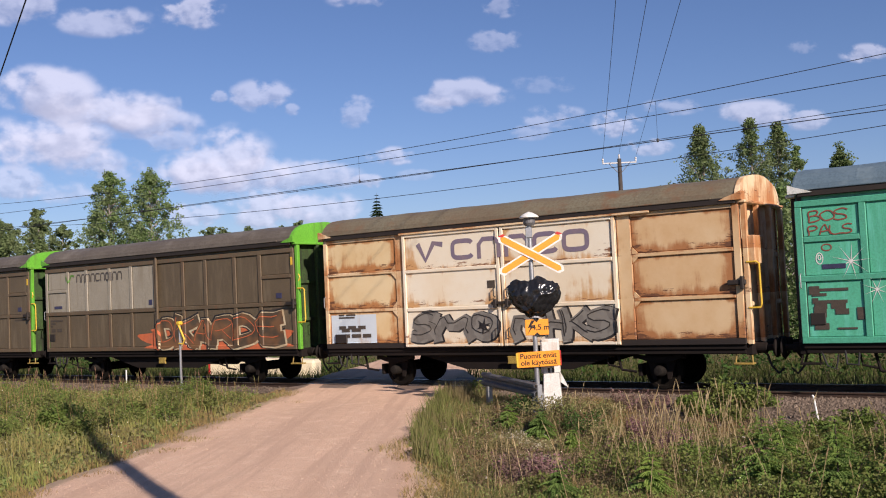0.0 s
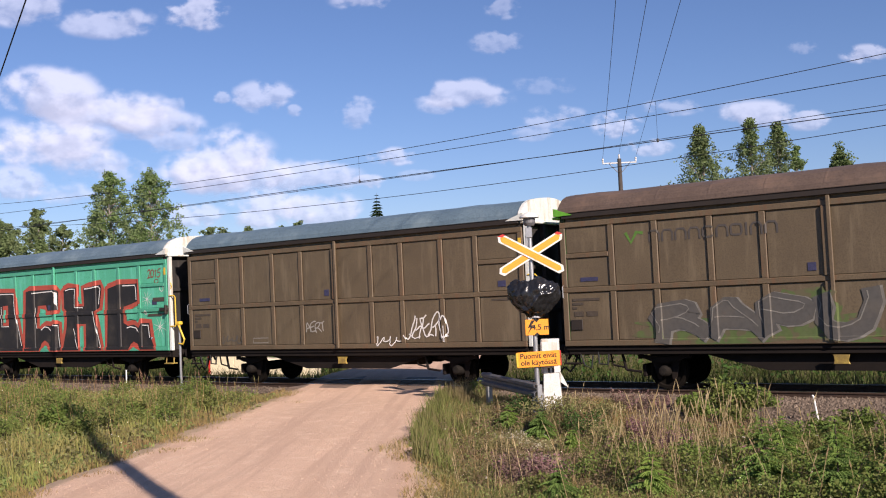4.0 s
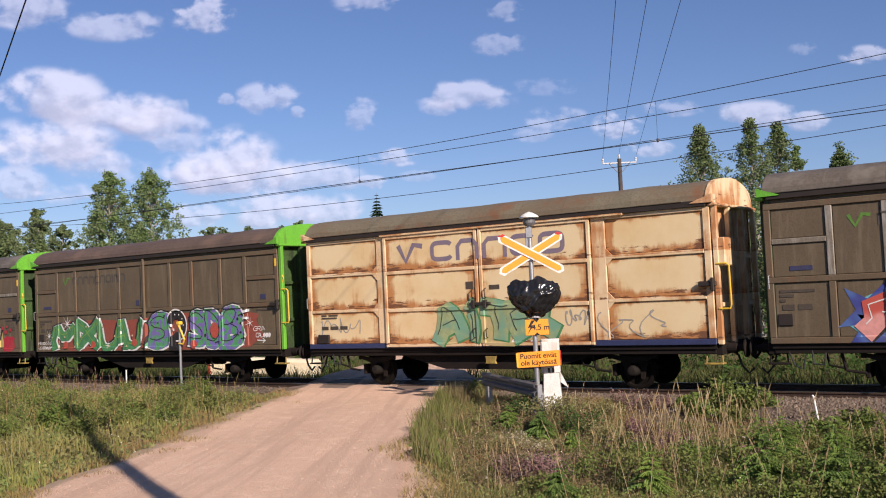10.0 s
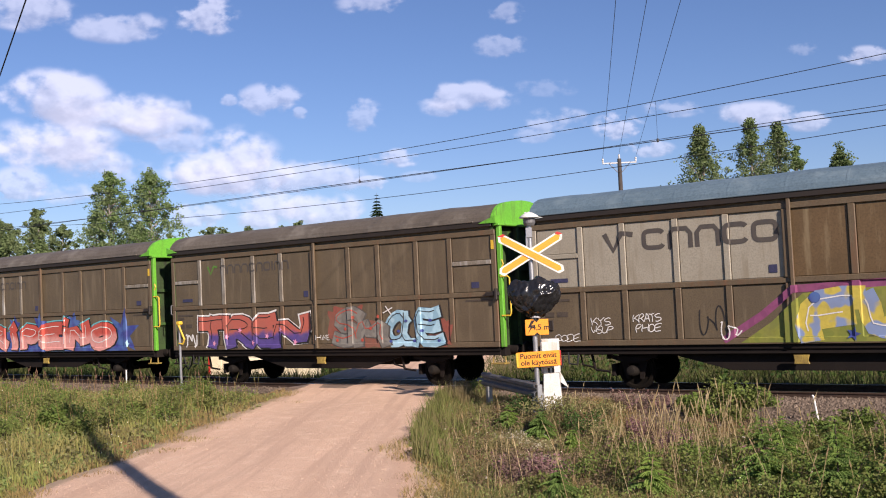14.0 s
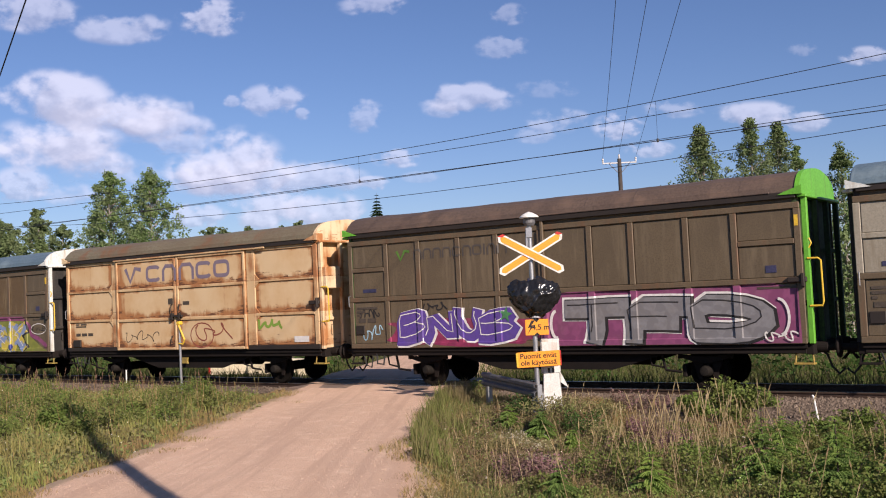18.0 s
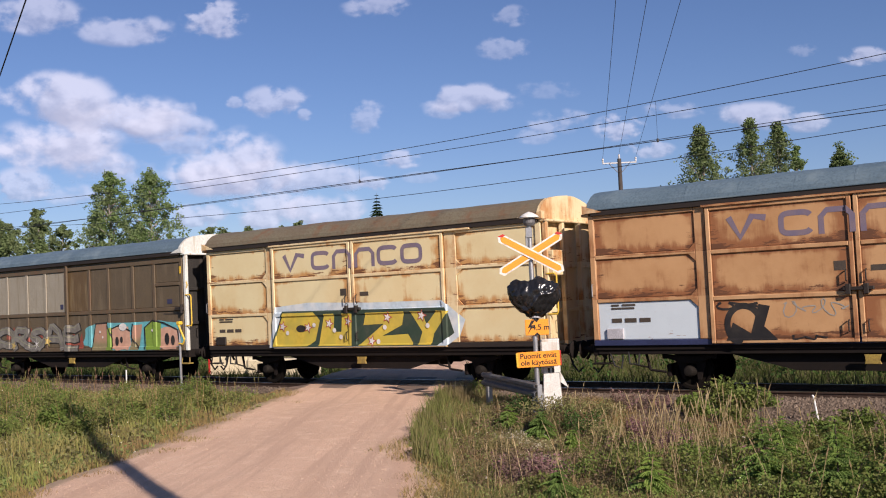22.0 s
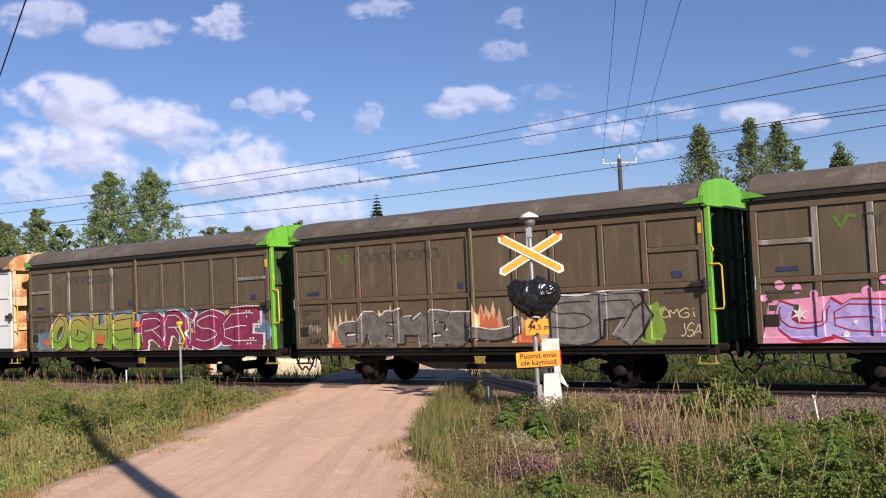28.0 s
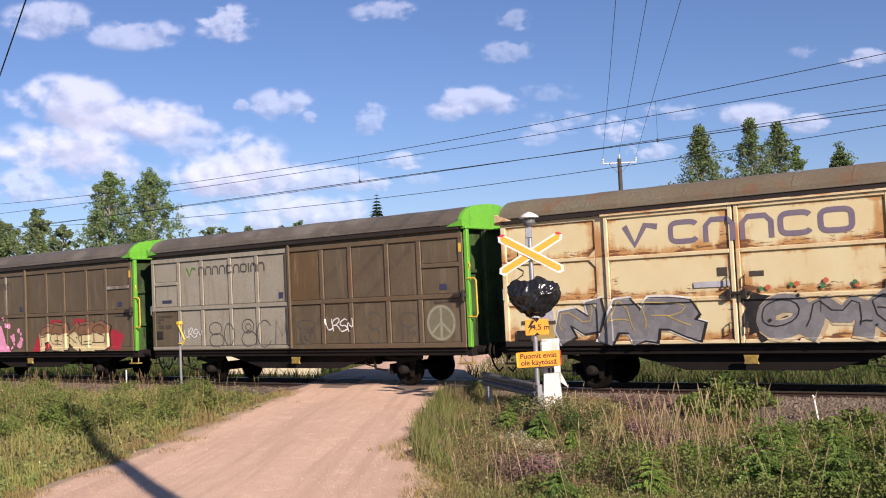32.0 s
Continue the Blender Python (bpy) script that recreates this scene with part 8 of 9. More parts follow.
def leaf_cluster(vs, fs, c, r, n, size, rnd, flat=0.7, droop=0.0):
    """Small folded leaves scattered in a flattened ball round c."""
    for _ in range(n):
        while True:
            p = Vector((rnd.uniform(-1, 1), rnd.uniform(-1, 1), rnd.uniform(-1, 1)))
            if 0.15 < p.length < 1:
                break
        q = Vector(c) + Vector((p.x * r, p.y * r, p.z * r * flat))
        u = Vector((rnd.uniform(-1, 1), rnd.uniform(-1, 1), rnd.uniform(-1, 0.4) - droop)).normalized()
        v = u.cross(Vector((rnd.uniform(-1, 1), rnd.uniform(-1, 1), rnd.uniform(-1, 1)))).normalized()
        s = size * rnd.uniform(0.6, 1.3)
        i = len(vs)
        vs += [tuple(q), tuple(q + u * s * 0.5 + v * s * 0.32), tuple(q + u * s), tuple(q + u * s * 0.5 - v * s * 0.32)]
        fs.append((i, i + 1, i + 2, i + 3))


def herbs(name, spots, hgt, size, material, label):
    """Low leafy herbs: a few leaves up each short stem."""
    vs, fs = [], []
    for x, y, k in spots:
        h = hgt * k * rnd.uniform(0.5, 1.3)
        for j in range(3):
            leaf_cluster(vs, fs, (x, y, height(x, y) + h * (j + 0.5) / 3), 0.09, 5, size * (1.2 - 0.2 * j), rnd, 0.9)
    raw(name, vs, fs, material, label, "herbs", "stuff")


herbs("low_herbs", scatter(rnd, 6500, -40, -13, -14, -1.6, left_of), 0.40, 0.075, LEAF_HERB, "mixed leafy green herbs in the verge")
herbs("low_herbs", scatter(rnd, 5500, -13, 0, -12, -0.8, right_of), 0.20, 0.045, LEAF_HERB, "mixed leafy green herbs in rough ground")
herbs("lush_herbs", scatter(rnd, 3400, -7.4, 0, -11, -2.2, lambda x, y: right_of(x, y) * (1.0 if x > -6.4 else 0.5) * (0.7 + 1.1 * noise.noise(Vector((x * 0.9, y * 0.9, 1.0)))) if y < -2.2 - 0.5 * noise.noise(Vector((x, y, 4))) else 0.0), 0.36, 0.055, LEAF_WEED, "dense bright green herbs on the slope")
herbs("withered_herbs", scatter(rnd, 3800, -12, -5.6, -9.5, -0.7, lambda x, y: right_of(x, y) + (0.4 if y > -2.8 else 0.0)), 0.28, 0.045, DEAD_HERB, "withered brown herbs in rough ground")
herbs("withered_herbs", scatter(rnd, 2500, -36, -14, -12, -1.5, lambda x, y: max(0.0, left_of(x, y) * 0.9 - 0.1)), 0.22, 0.05, DEAD_HERB, "withered brown herbs near the road")


FLOWER = leafy("pale_flower_heads", (0.75, 0.74, 0.62), (0.70, 0.62, 0.25), (0.72, 0.70, 0.6), 0.2, 1.0)
fl_v, fl_f = [], []
for x, y, k in scatter(rnd, 420, -34, -14, -13, -2, left_of) + scatter(rnd, 90, -12, -3, -10, -3, right_of):
    leaf_cluster(fl_v, fl_f, (x, y, height(x, y) + 0.42 * k), 0.015, 4, 0.02, rnd)
raw("flower_heads", fl_v, fl_f, FLOWER, "small pale flower heads in the grass", "flowers", "stuff")


def broadleaf(x, y, hgt, rad, seed, leaf, bark, name, label, base=0.0, clumps=70, per=62, size=0.22, slim=1.0, ground_z=None):
    """A tree: tapered trunk, rising limbs, a crown of clumps that thin out at the edge."""
    rnd = random.Random(seed)
    z0 = height(x, y) if ground_z is None else ground_z
    t = empty(name, pose(x, y, z0))
    tr = [(0, 0, -0.3)]
    for i in range(1, 9):
        tr.append((0.05 * i * rnd.uniform(-0.5, 0.5), 0.05 * i * rnd.uniform(-0.5, 0.5), hgt * 0.93 * i / 8))
    part("trunk", tubed(tr, 0.018 * hgt, 9, 0.02), bark, t)
    vs, fs = [], []
    limbs = bmesh.new()
    clumps, per = int(clumps * 1.6), int(per * 0.62)
    for i in range(clumps):
        u = (i + 0.5) / clumps
        zz = hgt * (base + (1 - base) * (1 - (1 - u) ** 1.15))
        prof = (math.sin(min(u * 1.25 + 0.12, 1) * math.pi * 0.5) if u < 0.45 else ((1 - u) / 0.55) ** (0.62 * slim)) * rad
        a = i * 2.399 + rnd.uniform(-0.5, 0.5)
        rr = prof * rnd.uniform(0.2, 1.2) * (0.86 + 0.22 * math.sin(i * 0.9 + seed))
        c = (rr * math.cos(a), rr * math.sin(a), zz + rnd.uniform(-0.3, 0.3))
        cr = rad * rnd.uniform(0.11, 0.32) * (0.42 + 0.72 * (1 - u))
        leaf_cluster(vs, fs, c, cr, int(per * rnd.uniform(0.6, 1.3)), size, rnd, 0.85, 0.15)
        if i % 3 == 0 and rr > 0.2:
            zb = max(zz - rr * rnd.uniform(0.5, 1.0), hgt * base * 0.8)
            tube(limbs, [(0, 0, zb), (c[0] * 0.5, c[1] * 0.5, (zb + c[2]) / 2 + 0.1), c], 0.004 * hgt, 5, 0.01)
    part("branchwork", limbs, bark, t)
    crown = raw("crown", vs, fs, leaf)
    crown.parent = t
    tagged(t, label, "tree")
    return t


def conifer(x, y, hgt, rad, seed, leaf, name, label, tiers=16, per=9, size=0.16, ground_z=None):
    """A spruce: whorls of drooping boughs, each a spine with needle sprays."""
    rnd = random.Random(seed)
    z0 = height(x, y) if ground_z is None else ground_z
    t = empty(name, pose(x, y, z0))
    part("trunk", tubed([(0, 0, -0.2), (0, 0, hgt)], 0.014 * hgt + 0.008, 8, 0.006), BARK_DARK, t)
    vs, fs = [], []
    for i in range(tiers):
        u = i / (tiers - 1)
        z_tier = hgt * (0.06 + 0.92 * u)
        L = rad * (1 - u) ** 0.85 * rnd.uniform(0.85, 1.1) + 0.012 * hgt
        for k in range(per):
            a = 2 * math.pi * (k + rnd.random() * 0.7) / per + i
            Lk = L * rnd.uniform(0.6, 1.15)
            z = z_tier + rnd.uniform(-0.8, 0.8) * hgt / tiers * min(1.0, 2.5 * (1 - u))
            for j in range(7):
                s = (j + 0.6) / 7
                px, py, pz = Lk * s * math.cos(a), Lk * s * math.sin(a), z + Lk * (0.18 * s - 0.42 * s * s)
                for side in (-1, 1, 0):
                    b = a + side * 0.8
                    ln = size * (1.25 - 0.5 * s) * (0.15 + 1.1 * (1 - u))
                    ux, uy = math.cos(b) * ln, math.sin(b) * ln
                    wx, wy = -math.sin(b) * ln * 0.2, math.cos(b) * ln * 0.2
                    n = len(vs)
                    vs += [(px, py, pz), (px + ux * 0.5 + wx, py + uy * 0.5 + wy, pz + 0.02 * ln), (px + ux, py + uy, pz - 0.25 * ln), (px + ux * 0.5 - wx, py + uy * 0.5 - wy, pz + 0.05 * ln)]
                    fs.append((n, n + 1, n + 2, n + 3))
    crown = raw("crown", vs, fs, leaf)
    crown.parent = t
    tagged(t, label, "tree")
    return t


def weed_bush(x, y, r, h, seed, leaf, name, label, n=10, per=60, size=0.07):
    rnd = random.Random(seed)
    t = empty(name, pose(x, y, height(x, y)))
    vs, fs = [], []
    st = bmesh.new()
    for i in range(n):
        a, rr = i * 2.4, r * rnd.uniform(0.1, 0.9)
        top = (rr * math.cos(a), rr * math.sin(a), h * rnd.uniform(0.45, 1.0))
        tube(st, [(top[0] * 0.2, top[1] * 0.2, -0.05), (top[0] * 0.6, top[1] * 0.6, top[2] * 0.5), top], 0.008, 5, 0.003)
        leaf_cluster(vs, fs, (top[0], top[1], top[2] * 0.75), r * 0.42, per, size, rnd, 1.0)
    part("stalk", st, BARK_DARK, t)["kind"] = "stuff"
    lv = raw("foliage", vs, fs, leaf)
    lv.parent = t
    tagged(t, label, "shrub")


# trees beyond the track
broadleaf(-63.8, 25.0, 13.5, 2.9, 1, LEAF_ASPEN, BARK, "aspen_tree", "tall leafy aspen with pale trunk beyond the track", 0.10, 200, 105, 0.18, 1.15)
broadleaf(-60.2, 26.0, 13.2, 2.9, 2, LEAF_ASPEN, BARK, "aspen_tree", "tall leafy aspen with pale trunk beyond the track", 0.10, 200, 105, 0.18, 1.0)
conifer(-56.2, 48.0, 12.4, 1.9, 3, LEAF_SPRUCE, "spruce_tree", "lone pointed dark spruce in the distance", 40, 20, 0.75)
for i, (x, y, h, r) in enumerate(((-79.5, 24.5, 11.6, 3.2), (-77.0, 27.5, 11.2, 3.0), (-82.5, 27.0, 11.4, 3.2), (-74.5, 28.0, 10.4, 2.2), (-71.0, 29.0, 11.2, 2.0), (-68.0, 31.0, 9.8, 2.4), (-86.0, 30.0, 11.5, 3.0), (-76.0, 24.0, 9.6, 2.4), (-73.0, 25.0, 9.2, 2.2), (-80.5, 29.5, 12.3, 2.4), (-84.0, 24.5, 10.4, 2.6))):
    broadleaf(x, y, h, r, 10 + i, LEAF_BIRCH, BARK, "birch_tree", "leafy birch at the forest edge", 0.05, 80, 70, 0.26)
for i, (x, y, h, r) in enumerate(((-80.8, 50.0, 11.1, 2.3), (-79.2, 50.5, 10.9, 2.0), (-77.2, 52.0, 10.8, 2.4), (-75.6, 52.5, 10.0, 2.0), (-73.2, 53.0, 10.6, 2.2), (-71.5, 54.0, 11.0, 2.4), (-70.0, 54.5, 10.7, 2.2), (-68.6, 55.0, 10.4, 2.2), (-66.5, 56.0, 9.8, 2.2))):
    broadleaf(x, y, h, r, 30 + i, LEAF_BIRCH, BARK, "birch_tree", "distant leafy birch beyond the track", 0.1, 60, 60, 0.30)
broadleaf(-17.6, 26.0, 10.6, 3.1, 50, LEAF_BIRCH, BARK, "birch_tree", "tall slender birch behind the wagons", 0.1, 170, 105, 0.13, 1.9)
broadleaf(-16.7, 25.0, 8.0, 1.8, 51, LEAF_BIRCH, BARK, "birch_tree", "leafy birch behind the wagons", 0.1, 90, 105, 0.13, 1.5)
broadleaf(-16.3, 30.0, 11.3, 2.3, 52, LEAF_BIRCH, BARK, "birch_tree", "tall slender birch behind the wagons", 0.1, 170, 100, 0.13, 1.7)
broadleaf(-15.6, 32.5, 11.4, 2.6, 53, LEAF_BIRCH, BARK, "birch_tree", "tall slender birch behind the wagons", 0.1, 160, 100, 0.13, 1.8)
broadleaf(-14.4, 31.5, 9.8, 1.5, 54, LEAF_ASPEN, BARK, "aspen_tree", "leafy aspen behind the wagons", 0.1, 90, 100, 0.13, 1.3)
broadleaf(-11.4, 28.0, 9.2, 2.2, 55, LEAF_BIRCH, BARK, "birch_tree", "leafy birch behind the wagons", 0.1, 100, 105, 0.13, 1.5)
for i, (x, y, h, r) in enumerate(((-9.4, 24.5, 7.6, 2.2), (-7.2, 23.0, 7.0, 2.2), (-13.0, 22.8, 7.2, 2.0), (-18.8, 22.0, 6.4, 2.0), (-5.2, 21.5, 6.6, 2.2), (-11.0, 20.6, 6.0, 1.9))):
    broadleaf(x, y, h, r, 60 + i, LEAF_ASPEN, BARK, "aspen_tree", "bushy aspen at the edge of the wood", 0.04, 80, 75, 0.18)
# thicket seen under and between the wagons
tv, tf = [], []
for i in range(560):
    x, y = rnd.uniform(-100, 8), rnd.uniform(8.5, 22)
    if on_road(x, y, 1.6) or (-36 < x < -27 and y < 10.5):
        continue
    h = rnd.uniform(0.5, 1.9) * (1.25 if x > -22 else 0.8)
    for k in range(3):
        leaf_cluster(tv, tf, (x + rnd.uniform(-0.5, 0.5), y + rnd.uniform(-0.5, 0.5), height(x, y) + h * (k + 0.6) / 3), 0.55, 16, 0.17, rnd)
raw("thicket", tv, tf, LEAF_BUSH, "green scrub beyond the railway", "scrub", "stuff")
# a line of far wood that closes the horizon
fv, ff = [], []
for i in range(1500):
    a = rnd.uniform(-2.9, 2.9)
    d = rnd.uniform(150, 210)
    x, y = d * math.sin(a) - 20, d * math.cos(a)
    leaf_cluster(fv, ff, (x, y, rnd.uniform(0.5, 7.0)), 4.0, 14, 2.2, rnd)
raw("far_wood", fv, ff, LEAF_SPRUCE, "distant mixed forest", "forest", "stuff")

# plants on the near side
for i, (x, y, r, h) in enumerate(((-7.65, -0.85, 0.50, 0.80), (-7.2, -1.15, 0.45, 0.72), (-6.75, -1.15, 0.40, 0.70), (-8.2, -1.1, 0.32, 0.5), (-7.9, -1.6, 0.40, 0.5), (-7.0, -1.9, 0.45, 0.5), (-4.45, -2.3, 0.40, 0.62), (-3.7, -2.5, 0.45, 0.5), (-5.0, -2.7, 0.40, 0.45))):
    weed_bush(x, y, r, h, 1 + i, LEAF_WEED, "raspberry_bush", "leafy green raspberry bush on the ballast slope", 13, 62, 0.075)
weed_bush(-13.6, -1.5, 0.35, 0.62, 21, LEAF_WEED, "weed_clump", "leafy weeds at the foot of the guard rail", 9, 50, 0.06)
for i, (x, y, r, h) in enumerate(((-17.6, -10.1, 0.4, 0.45), (-19.6, -9.2, 0.45, 0.55), (-18.8, -7.6, 0.4, 0.5), (-21.4, -8.0, 0.45, 0.55))):
    weed_bush(x, y, r, h, 180 + i, LEAF_WEED, "weed_clump", "tall leafy weeds in the road verge", 12, 60, 0.08)
for i in range(75):
    x, y = rnd.uniform(-33, -17), rnd.uniform(-11.0, -3.0)
    if on_road(x, y, 0.9):
        continue
    weed_bush(x, y, rnd.uniform(0.3, 0.6), rnd.uniform(0.35, 0.7), 200 + i, LEAF_WEED, "weed_clump", "leafy green weeds in the road verge", 11, 48, 0.055)
for i, (x, y, r, h) in enumerate(((-10.75, -4.1, 0.42, 0.55), (-10.2, -4.3, 0.45, 0.55), (-9.85, -3.8, 0.5, 0.6), (-9.3, -4.5, 0.5, 0.6), (-9.55, -2.7, 0.4, 0.5), (-8.6, -4.6, 0.5, 0.5))):
    weed_bush(x, y, r, h, 120 + i, LEAF_BUSH if i in (0, 3) else LEAF_HERB, "weed_clump", "green leafy weeds at the signal's foot", 12, 60, 0.05)
for i in range(46):
    x, y = rnd.uniform(-7.4, -2.2), rnd.uniform(-10.5, -2.8)
    if on_road(x, y, 0.9):
        continue
    weed_bush(x, y, rnd.uniform(0.25, 0.5), rnd.uniform(0.3, 0.6), 140 + i, LEAF_WEED, "weed_clump", "leafy green weeds in rough ground", 10, 50, 0.055)
for i, (x, y, h, r) in enumerate(((-4.5, -8.0, 1.15, 0.62), (-3.4, -8.4, 1.0, 0.6), (-3.9, -6.4, 1.05, 0.6), (-5.1, -5.0, 0.85, 0.5), (-3.2, -4.6, 0.9, 0.5), (-5.6, -9.4, 0.75, 0.45), (-9.8, -5.0, 0.55, 0.35), (-10.6, -4.9, 0.5, 0.32), (-8.8, -5.6, 0.5, 0.35), (-2.9, -7.3, 0.9, 0.5), (-6.6, -10.2, 0.6, 0.4))):
    conifer(x, y, h, r, 70 + i, LEAF_YOUNG, "spruce_sapling", "young green spruce sapling in the grass", 11, 8, 0.11)
hv, hf = [], []
for cx, cy, r in ((-9.6, -1.1, 0.55), (-9.0, -1.3, 0.4), (-8.05, -8.5, 0.55), (-7.5, -8.9, 0.5), (-7.2, -4.7, 0.38), (-7.6, -5.8, 0.42), (-8.6, -7.9, 0.4), (-8.4, -3.2, 0.4), (-5.2, -6.0, 0.35)):
    for k in range(90):
        a, q = rnd.uniform(0, 6.28), r * math.sqrt(rnd.random())
        x, y = cx + q * math.cos(a), cy + q * math.sin(a)
        z, h = height(x, y), rnd.uniform(0.18, 0.42)
        for j in range(5):
            leaf_cluster(hv, hf, (x, y, z + h * (j + 1) / 5), 0.035, 3, 0.05, rnd, 1.4)
raw("heather", hv, hf, HEATHER, "faded purple heather in rough ground", "heather", "stuff")


# ---- loose stones ----
def stones(name, spots, lo, hi, zf, material, label):
    vs, fs = [], []
    for x, y in spots:
        r = rnd.uniform(lo, hi)
        z = zf(x, y)
        i = len(vs)
        k = [rnd.uniform(0.6, 1.2) * r for _ in range(6)]
        a = rnd.uniform(0, 6.28)
        c, s = math.cos(a), math.sin(a)
        vs += [(x + c * k[0], y + s * k[0], z), (x - s * k[1], y + c * k[1], z), (x - c * k[2], y - s * k[2], z), (x + s * k[3], y - c * k[3], z), (x + 0.2 * k[4], y, z + k[4] * 0.8), (x, y, z - k[5] * 0.6)]
        fs += [(i, i + 1, i + 4), (i + 1, i + 2, i + 4), (i + 2, i + 3, i + 4), (i + 3, i, i + 4), (i + 1, i, i + 5), (i + 3, i + 2, i + 5)]
    raw(name, vs, fs, material, label, "stones", "stuff")


def bed(x, y):
    return lerp([(-2.75, -0.66), (-1.75, -0.36), (-1.1, -0.17), (-0.5, -0.13), (3.4, -0.13), (4.0, -0.17)], y)


stones("ballast_stones", [(x, y) for x, y in ((rnd.uniform(-16, 1), rnd.uniform(-2.7, 0.6)) for _ in range(12000)) if not on_road(x, y, 0.3)], 0.03, 0.068, bed, STONE, "crushed reddish ballast stones")
stones("ballast_stones", [(x, y) for x, y in ((rnd.uniform(-48, -16), rnd.uniform(-1.7, 0.6)) for _ in range(5000)) if not on_road(x, y, 0.3)], 0.03, 0.06, bed, STONE, "crushed reddish ballast stones")
stones("mossy_gravel", [(bx + r * q * math.cos(a), by + r * q * math.sin(a) / 1.3) for bx, by, r in BARE for a, q in ((rnd.uniform(0, 6.283), math.sqrt(rnd.random())) for _ in range(420))], 0.012, 0.04, height, MOSS_STONE, "pale mossy gravel showing between the plants")
stones("road_pebbles", [(x, y) for x, y in ((road_mid(q) + math.copysign(rnd.random() ** 0.55, rnd.uniform(-1, 1)) * (road_half(q) + 0.1), q) for q in (rnd.uniform(-15, 0.0) for _ in range(7000)))], 0.004, 0.014, lambda x, y: height(x, y) + 0.021, PEBBLE, "loose pale pebbles on the road")


# ---- clouds ----
def cloud_material():
    m, n, l, b = nodes_of("cloud_vapour")
    uv = n.new("ShaderNodeTexCoord")
    sep = n.new("ShaderNodeSeparateXYZ")
    l.new(uv.outputs["UV"], sep.inputs[0])
    info = n.new("ShaderNodeObjectInfo")
    thick = n.new("ShaderNodeSeparateColor")
    l.new(info.outputs["Color"], thick.inputs[0])
    sc = n.new("ShaderNodeVectorMath")
    sc.operation = "SCALE"
    l.new(coords(n, l, (0.0055, 0.0075, 0.0055)), sc.inputs[0])
    l.new(thick.outputs[1], sc.inputs["Scale"])
    v = sc.outputs[0]

    def billow(vec):
        """Broad and fine puffs mixed."""
        m2 = n.new("ShaderNodeMix")
        m2.inputs[0].default_value = 0.30
        l.new(noise_node(n, l, vec, 1.0, 5.0, 0.47), m2.inputs[2])
        l.new(noise_node(n, l, vec, 2.7, 7.0, 0.50), m2.inputs[3])
        return m2.outputs[0]

    sunward = n.new("ShaderNodeVectorMath")
    sunward.inputs[1].default_value = (0.14, 0.20, 0.0)
    l.new(v, sunward.inputs[0])
    big, ahead = billow(v), billow(sunward.outputs[0])

    def math_node(op, a, c, d=None):
        k = n.new("ShaderNodeMath")
        k.operation = op
        for s, val in zip(k.inputs, (a, c, d)):
            if isinstance(val, (int, float)):
                s.default_value = val
            elif val is not None:
                l.new(val, s)
        return k.outputs[0]

    x = math_node("MULTIPLY_ADD", sep.outputs[0], 2.0, -1.0)
    y = math_node("MULTIPLY_ADD", sep.outputs[1], 2.0, -1.0)
    yl = math_node("MULTIPLY", math_node("MINIMUM", math_node("ADD", y, 0.35), 0.0), 0.9)
    r = math_node("SQRT", math_node("ADD", math_node("MULTIPLY", x, x), math_node("ADD", math_node("MULTIPLY", y, y), math_node("MULTIPLY", yl, yl))), 0.0)
    body = math_node("SUBTRACT", math_node("MULTIPLY_ADD", big, 3.7, -0.92), r)
    alpha = math_node("MULTIPLY", ramp(n, l, body, -0.05, 0.58), thick.outputs[0])
    edge = ramp(n, l, math_node("SUBTRACT", 1.0, r), 0.0, 0.35)
    alpha = math_node("MULTIPLY", alpha, edge)
    relief = math_node("MULTIPLY", math_node("SUBTRACT", big, ahead), 2.6)
    shade = ramp(n, l, math_node("ADD", math_node("MULTIPLY_ADD", y, 0.50, 0.50), relief), 0.0, 0.80)
    col = mix(n, l, shade, (0.53, 0.55, 0.61), (1.0, 0.985, 0.95))
    em = n.new("ShaderNodeEmission")
    l.new(col, em.inputs[0])
    em.inputs[1].default_value = 0.645
    tr = n.new("ShaderNodeBsdfTransparent")
    ms = n.new("ShaderNodeMixShader")
    l.new(alpha, ms.inputs[0])
    l.new(tr.outputs[0], ms.inputs[1])
    l.new(em.outputs[0], ms.inputs[2])
    l.new(ms.outputs[0], n["Material Output"].inputs[0])
    return m


VAPOUR = cloud_material()
CLOUDS = []
FORWARD = (Vector((-11.46, -5.71, 3.45)) - Vector(EYE)).normalized()
CAM_M = look(EYE, (-11.46, -5.71, 3.45), -2.68).to_3x3()
RIGHT, UP = CAM_M @ Vector((1, 0, 0)), CAM_M @ Vector((0, 1, 0))
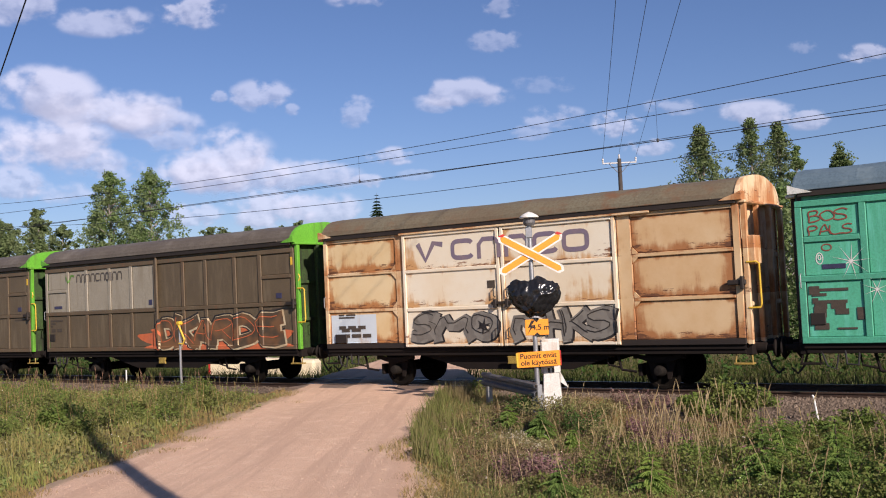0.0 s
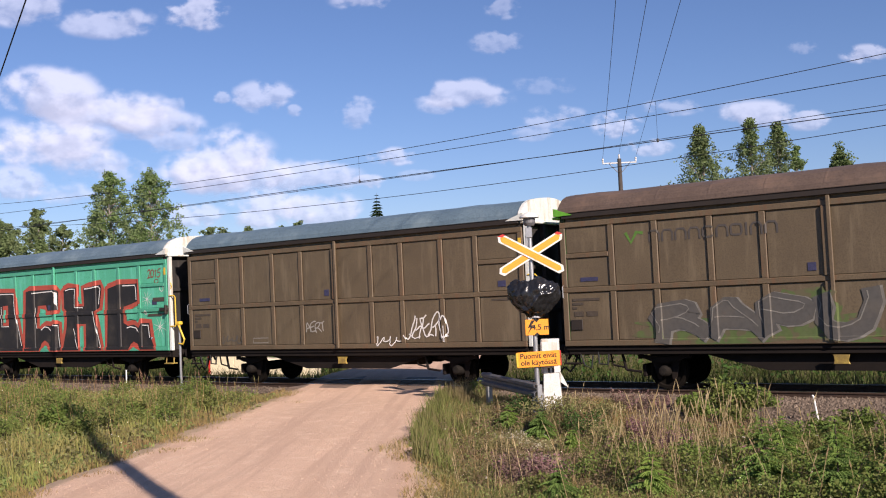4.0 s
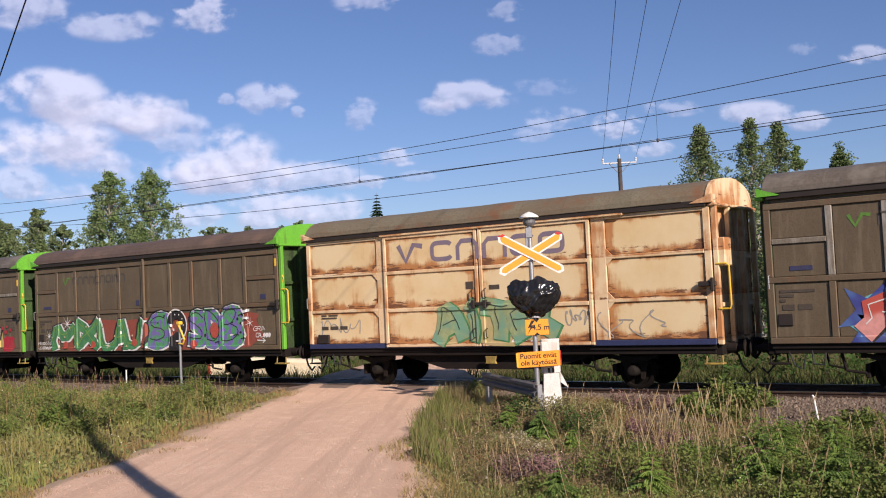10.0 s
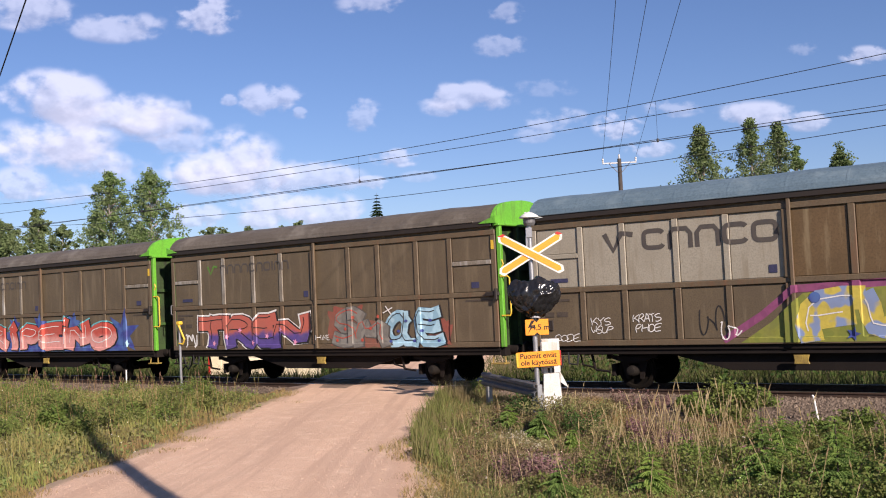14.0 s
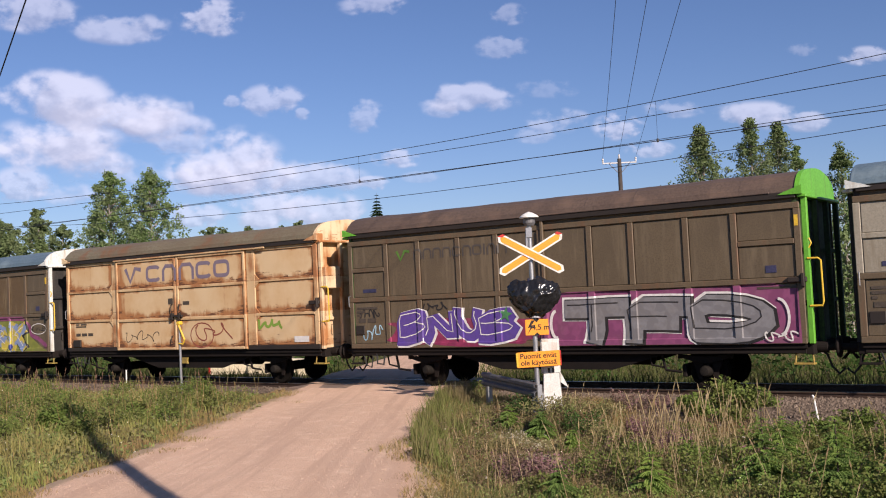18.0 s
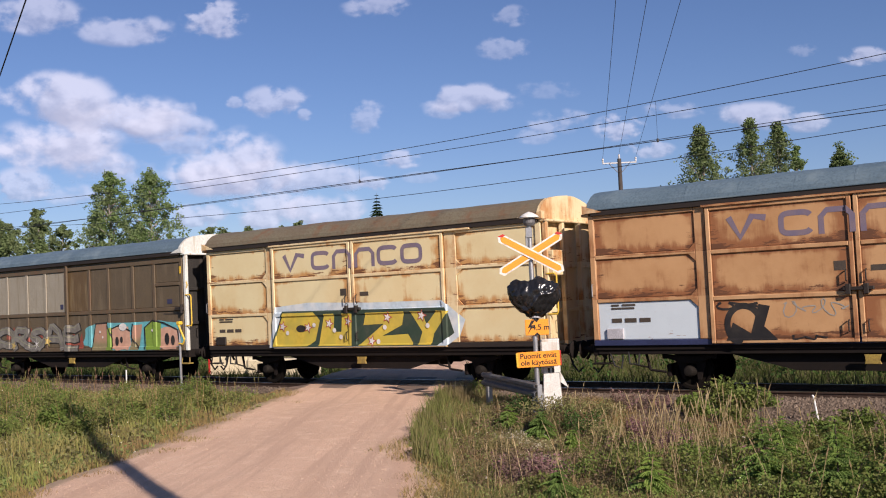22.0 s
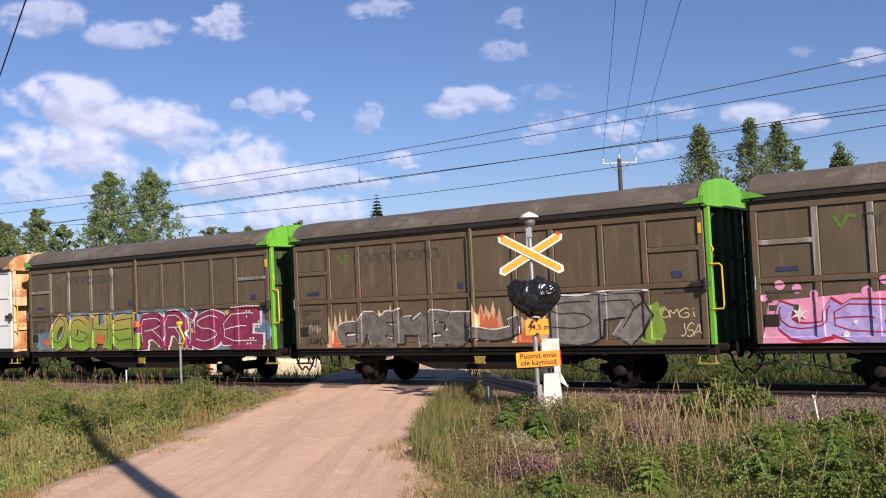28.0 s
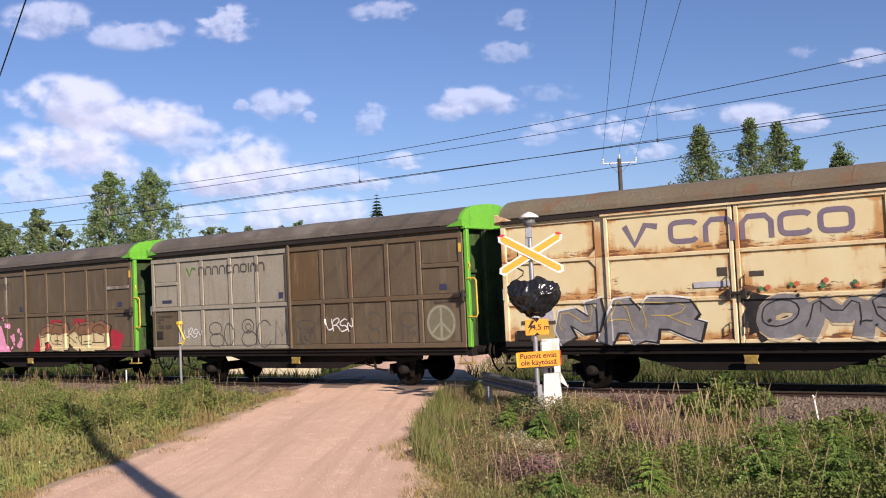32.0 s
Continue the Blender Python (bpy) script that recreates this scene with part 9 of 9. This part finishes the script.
# right and down of the picture's corner, width, height (in 1568ths of the view's width), thickness
CLOUD_ROWS = [
    (70, 168, 230, 100, 0.95), (185, 196, 250, 80, 0.9), (265, 218, 200, 62, 0.85), (80, 262, 270, 112, 0.92), (160, 285, 130, 60, 0.7), (305, 252, 130, 40, 0.6),
    (385, 285, 210, 125, 1.0), (345, 305, 140, 80, 0.95), (450, 312, 180, 70, 0.9), (545, 312, 190, 62, 0.85), (480, 372, 170, 76, 1.0), (570, 370, 160, 64, 0.9),
    (25, 325, 110, 64, 0.8), (105, 345, 150, 46, 0.6), (345, 384, 110, 50, 0.75), (215, 300, 120, 50, 0.5),
    (185, 40, 185, 58, 0.75), (340, 20, 120, 74, 0.85), (25, 12, 170, 72, 0.8), (462, 172, 125, 60, 0.75), (630, 198, 75, 62, 0.5), (820, 167, 180, 58, 0.85), (775, 185, 80, 34, 0.5),
    (878, 74, 100, 44, 0.45), (886, 14, 70, 40, 0.4), (388, 171, 34, 24, 0.55), (516, 195, 32, 24, 0.5), (302, 182, 46, 30, 0.4), (640, -4, 130, 44, 0.6),
    (694, 277, 92, 34, 0.8), (985, 210, 130, 46, 0.55), (1093, 221, 96, 50, 0.8), (1190, 190, 110, 32, 0.5), (1150, 262, 92, 32, 0.7), (940, 236, 80, 30, 0.4),
    (1345, 207, 190, 58, 0.9), (1425, 212, 120, 40, 0.75), (1540, 96, 110, 36, 0.75), (650, 322, 80, 28, 0.75), (965, 150, 130, 34, 0.25), (1420, 84, 60, 24, 0.3), (735, 310, 70, 22, 0.3)]
PX = 784.0


def drift(x, y):
    """How far a cloud goes, right and down, over the whole time: the higher ones faster, hardly any far to the right."""
    k = min(max(1 - (x - 400) / 850, 0.0), 1.0)
    return (24 + (290 - y) * 0.127) * k, (8 + (290 - y) * 0.06) * (1 - 0.6 * min(max((x - 800) / 600, 0.0), 1.0))


for i, (cx, cy, w, h, thick) in enumerate(CLOUD_ROWS):
    u, v, w, h = (cx - PX) / PX * 1000, (441.0 - cy) / PX * 1000, w / PX * 1000, h / PX * 1000
    du, dv = (q / PX * 1000 for q in drift(cx, cy))
    D = 3000.0 + 18.0 * i
    k = D * math.tan(radians(48.28) / 2) / 1000.0
    bm = bmesh.new()
    hw, hh = w * k / 2 * 1.15, h * k / 2 * 1.25
    uvl = bm.loops.layers.uv.new("UVMap")
    quad = [bm.verts.new(p) for p in ((-hw, -hh, 0), (hw, -hh, 0), (hw, hh, 0), (-hw, hh, 0))]
    f = bm.faces.new(quad)
    for lp, c in zip(f.loops, ((0, 0), (1, 0), (1, 1), (0, 1))):
        lp[uvl].uv = c
    c = tagged(new("cloud", mesh_of(bm, "cloud")), "white fair-weather cumulus cloud in blue sky", "cloud", kind="structure")
    c.data.materials.append(VAPOUR)
    c.color = (thick * min(max(w / 380.0, 0.62), 1.0), min(max(300.0 / w, 0.72), 2.3), 0, 1)
    c.visible_shadow = False
    place = lambda a, b: Matrix.Translation(Vector(EYE) + FORWARD * D + RIGHT * a * k + UP * b * k) @ CAM_M.to_4x4()
    CLOUDS.append((c, place(u, v), place(u + du, v - dv)))


# ---- what moves ----
def motions():
    for k, w in WAGONS.items():
        walk(w, [(t, pose(wagon_centre(k) - run_of_train(t), 0, 0)) for t in (0.0, 4.0, 8.0, 12.0, 16.0, 20.0, 24.0, 28.0, 32.0)])
    first = WHEEL_KEYS["first"]
    rows = []
    n = 480
    for i in range(n + 1):
        t = SECONDS * i / n
        turn = -(run_of_train(t) - run_of_train(0)) / 0.47
        rows.append((t, Matrix.Rotation(turn, 4, "Y")))
    walk(first, rows)
    act, slot = first.animation_data.action, first.animation_data.action_slot
    for o in WHEEL_KEYS["all"]:
        if o is not first:
            o.rotation_mode = "QUATERNION"
            o.animation_data_create()
            o.animation_data.action = act
            o.animation_data.action_slot = slot
    for c, a, b in CLOUDS:
        walk(c, [(0.0, a), (SECONDS, b)])


motions()
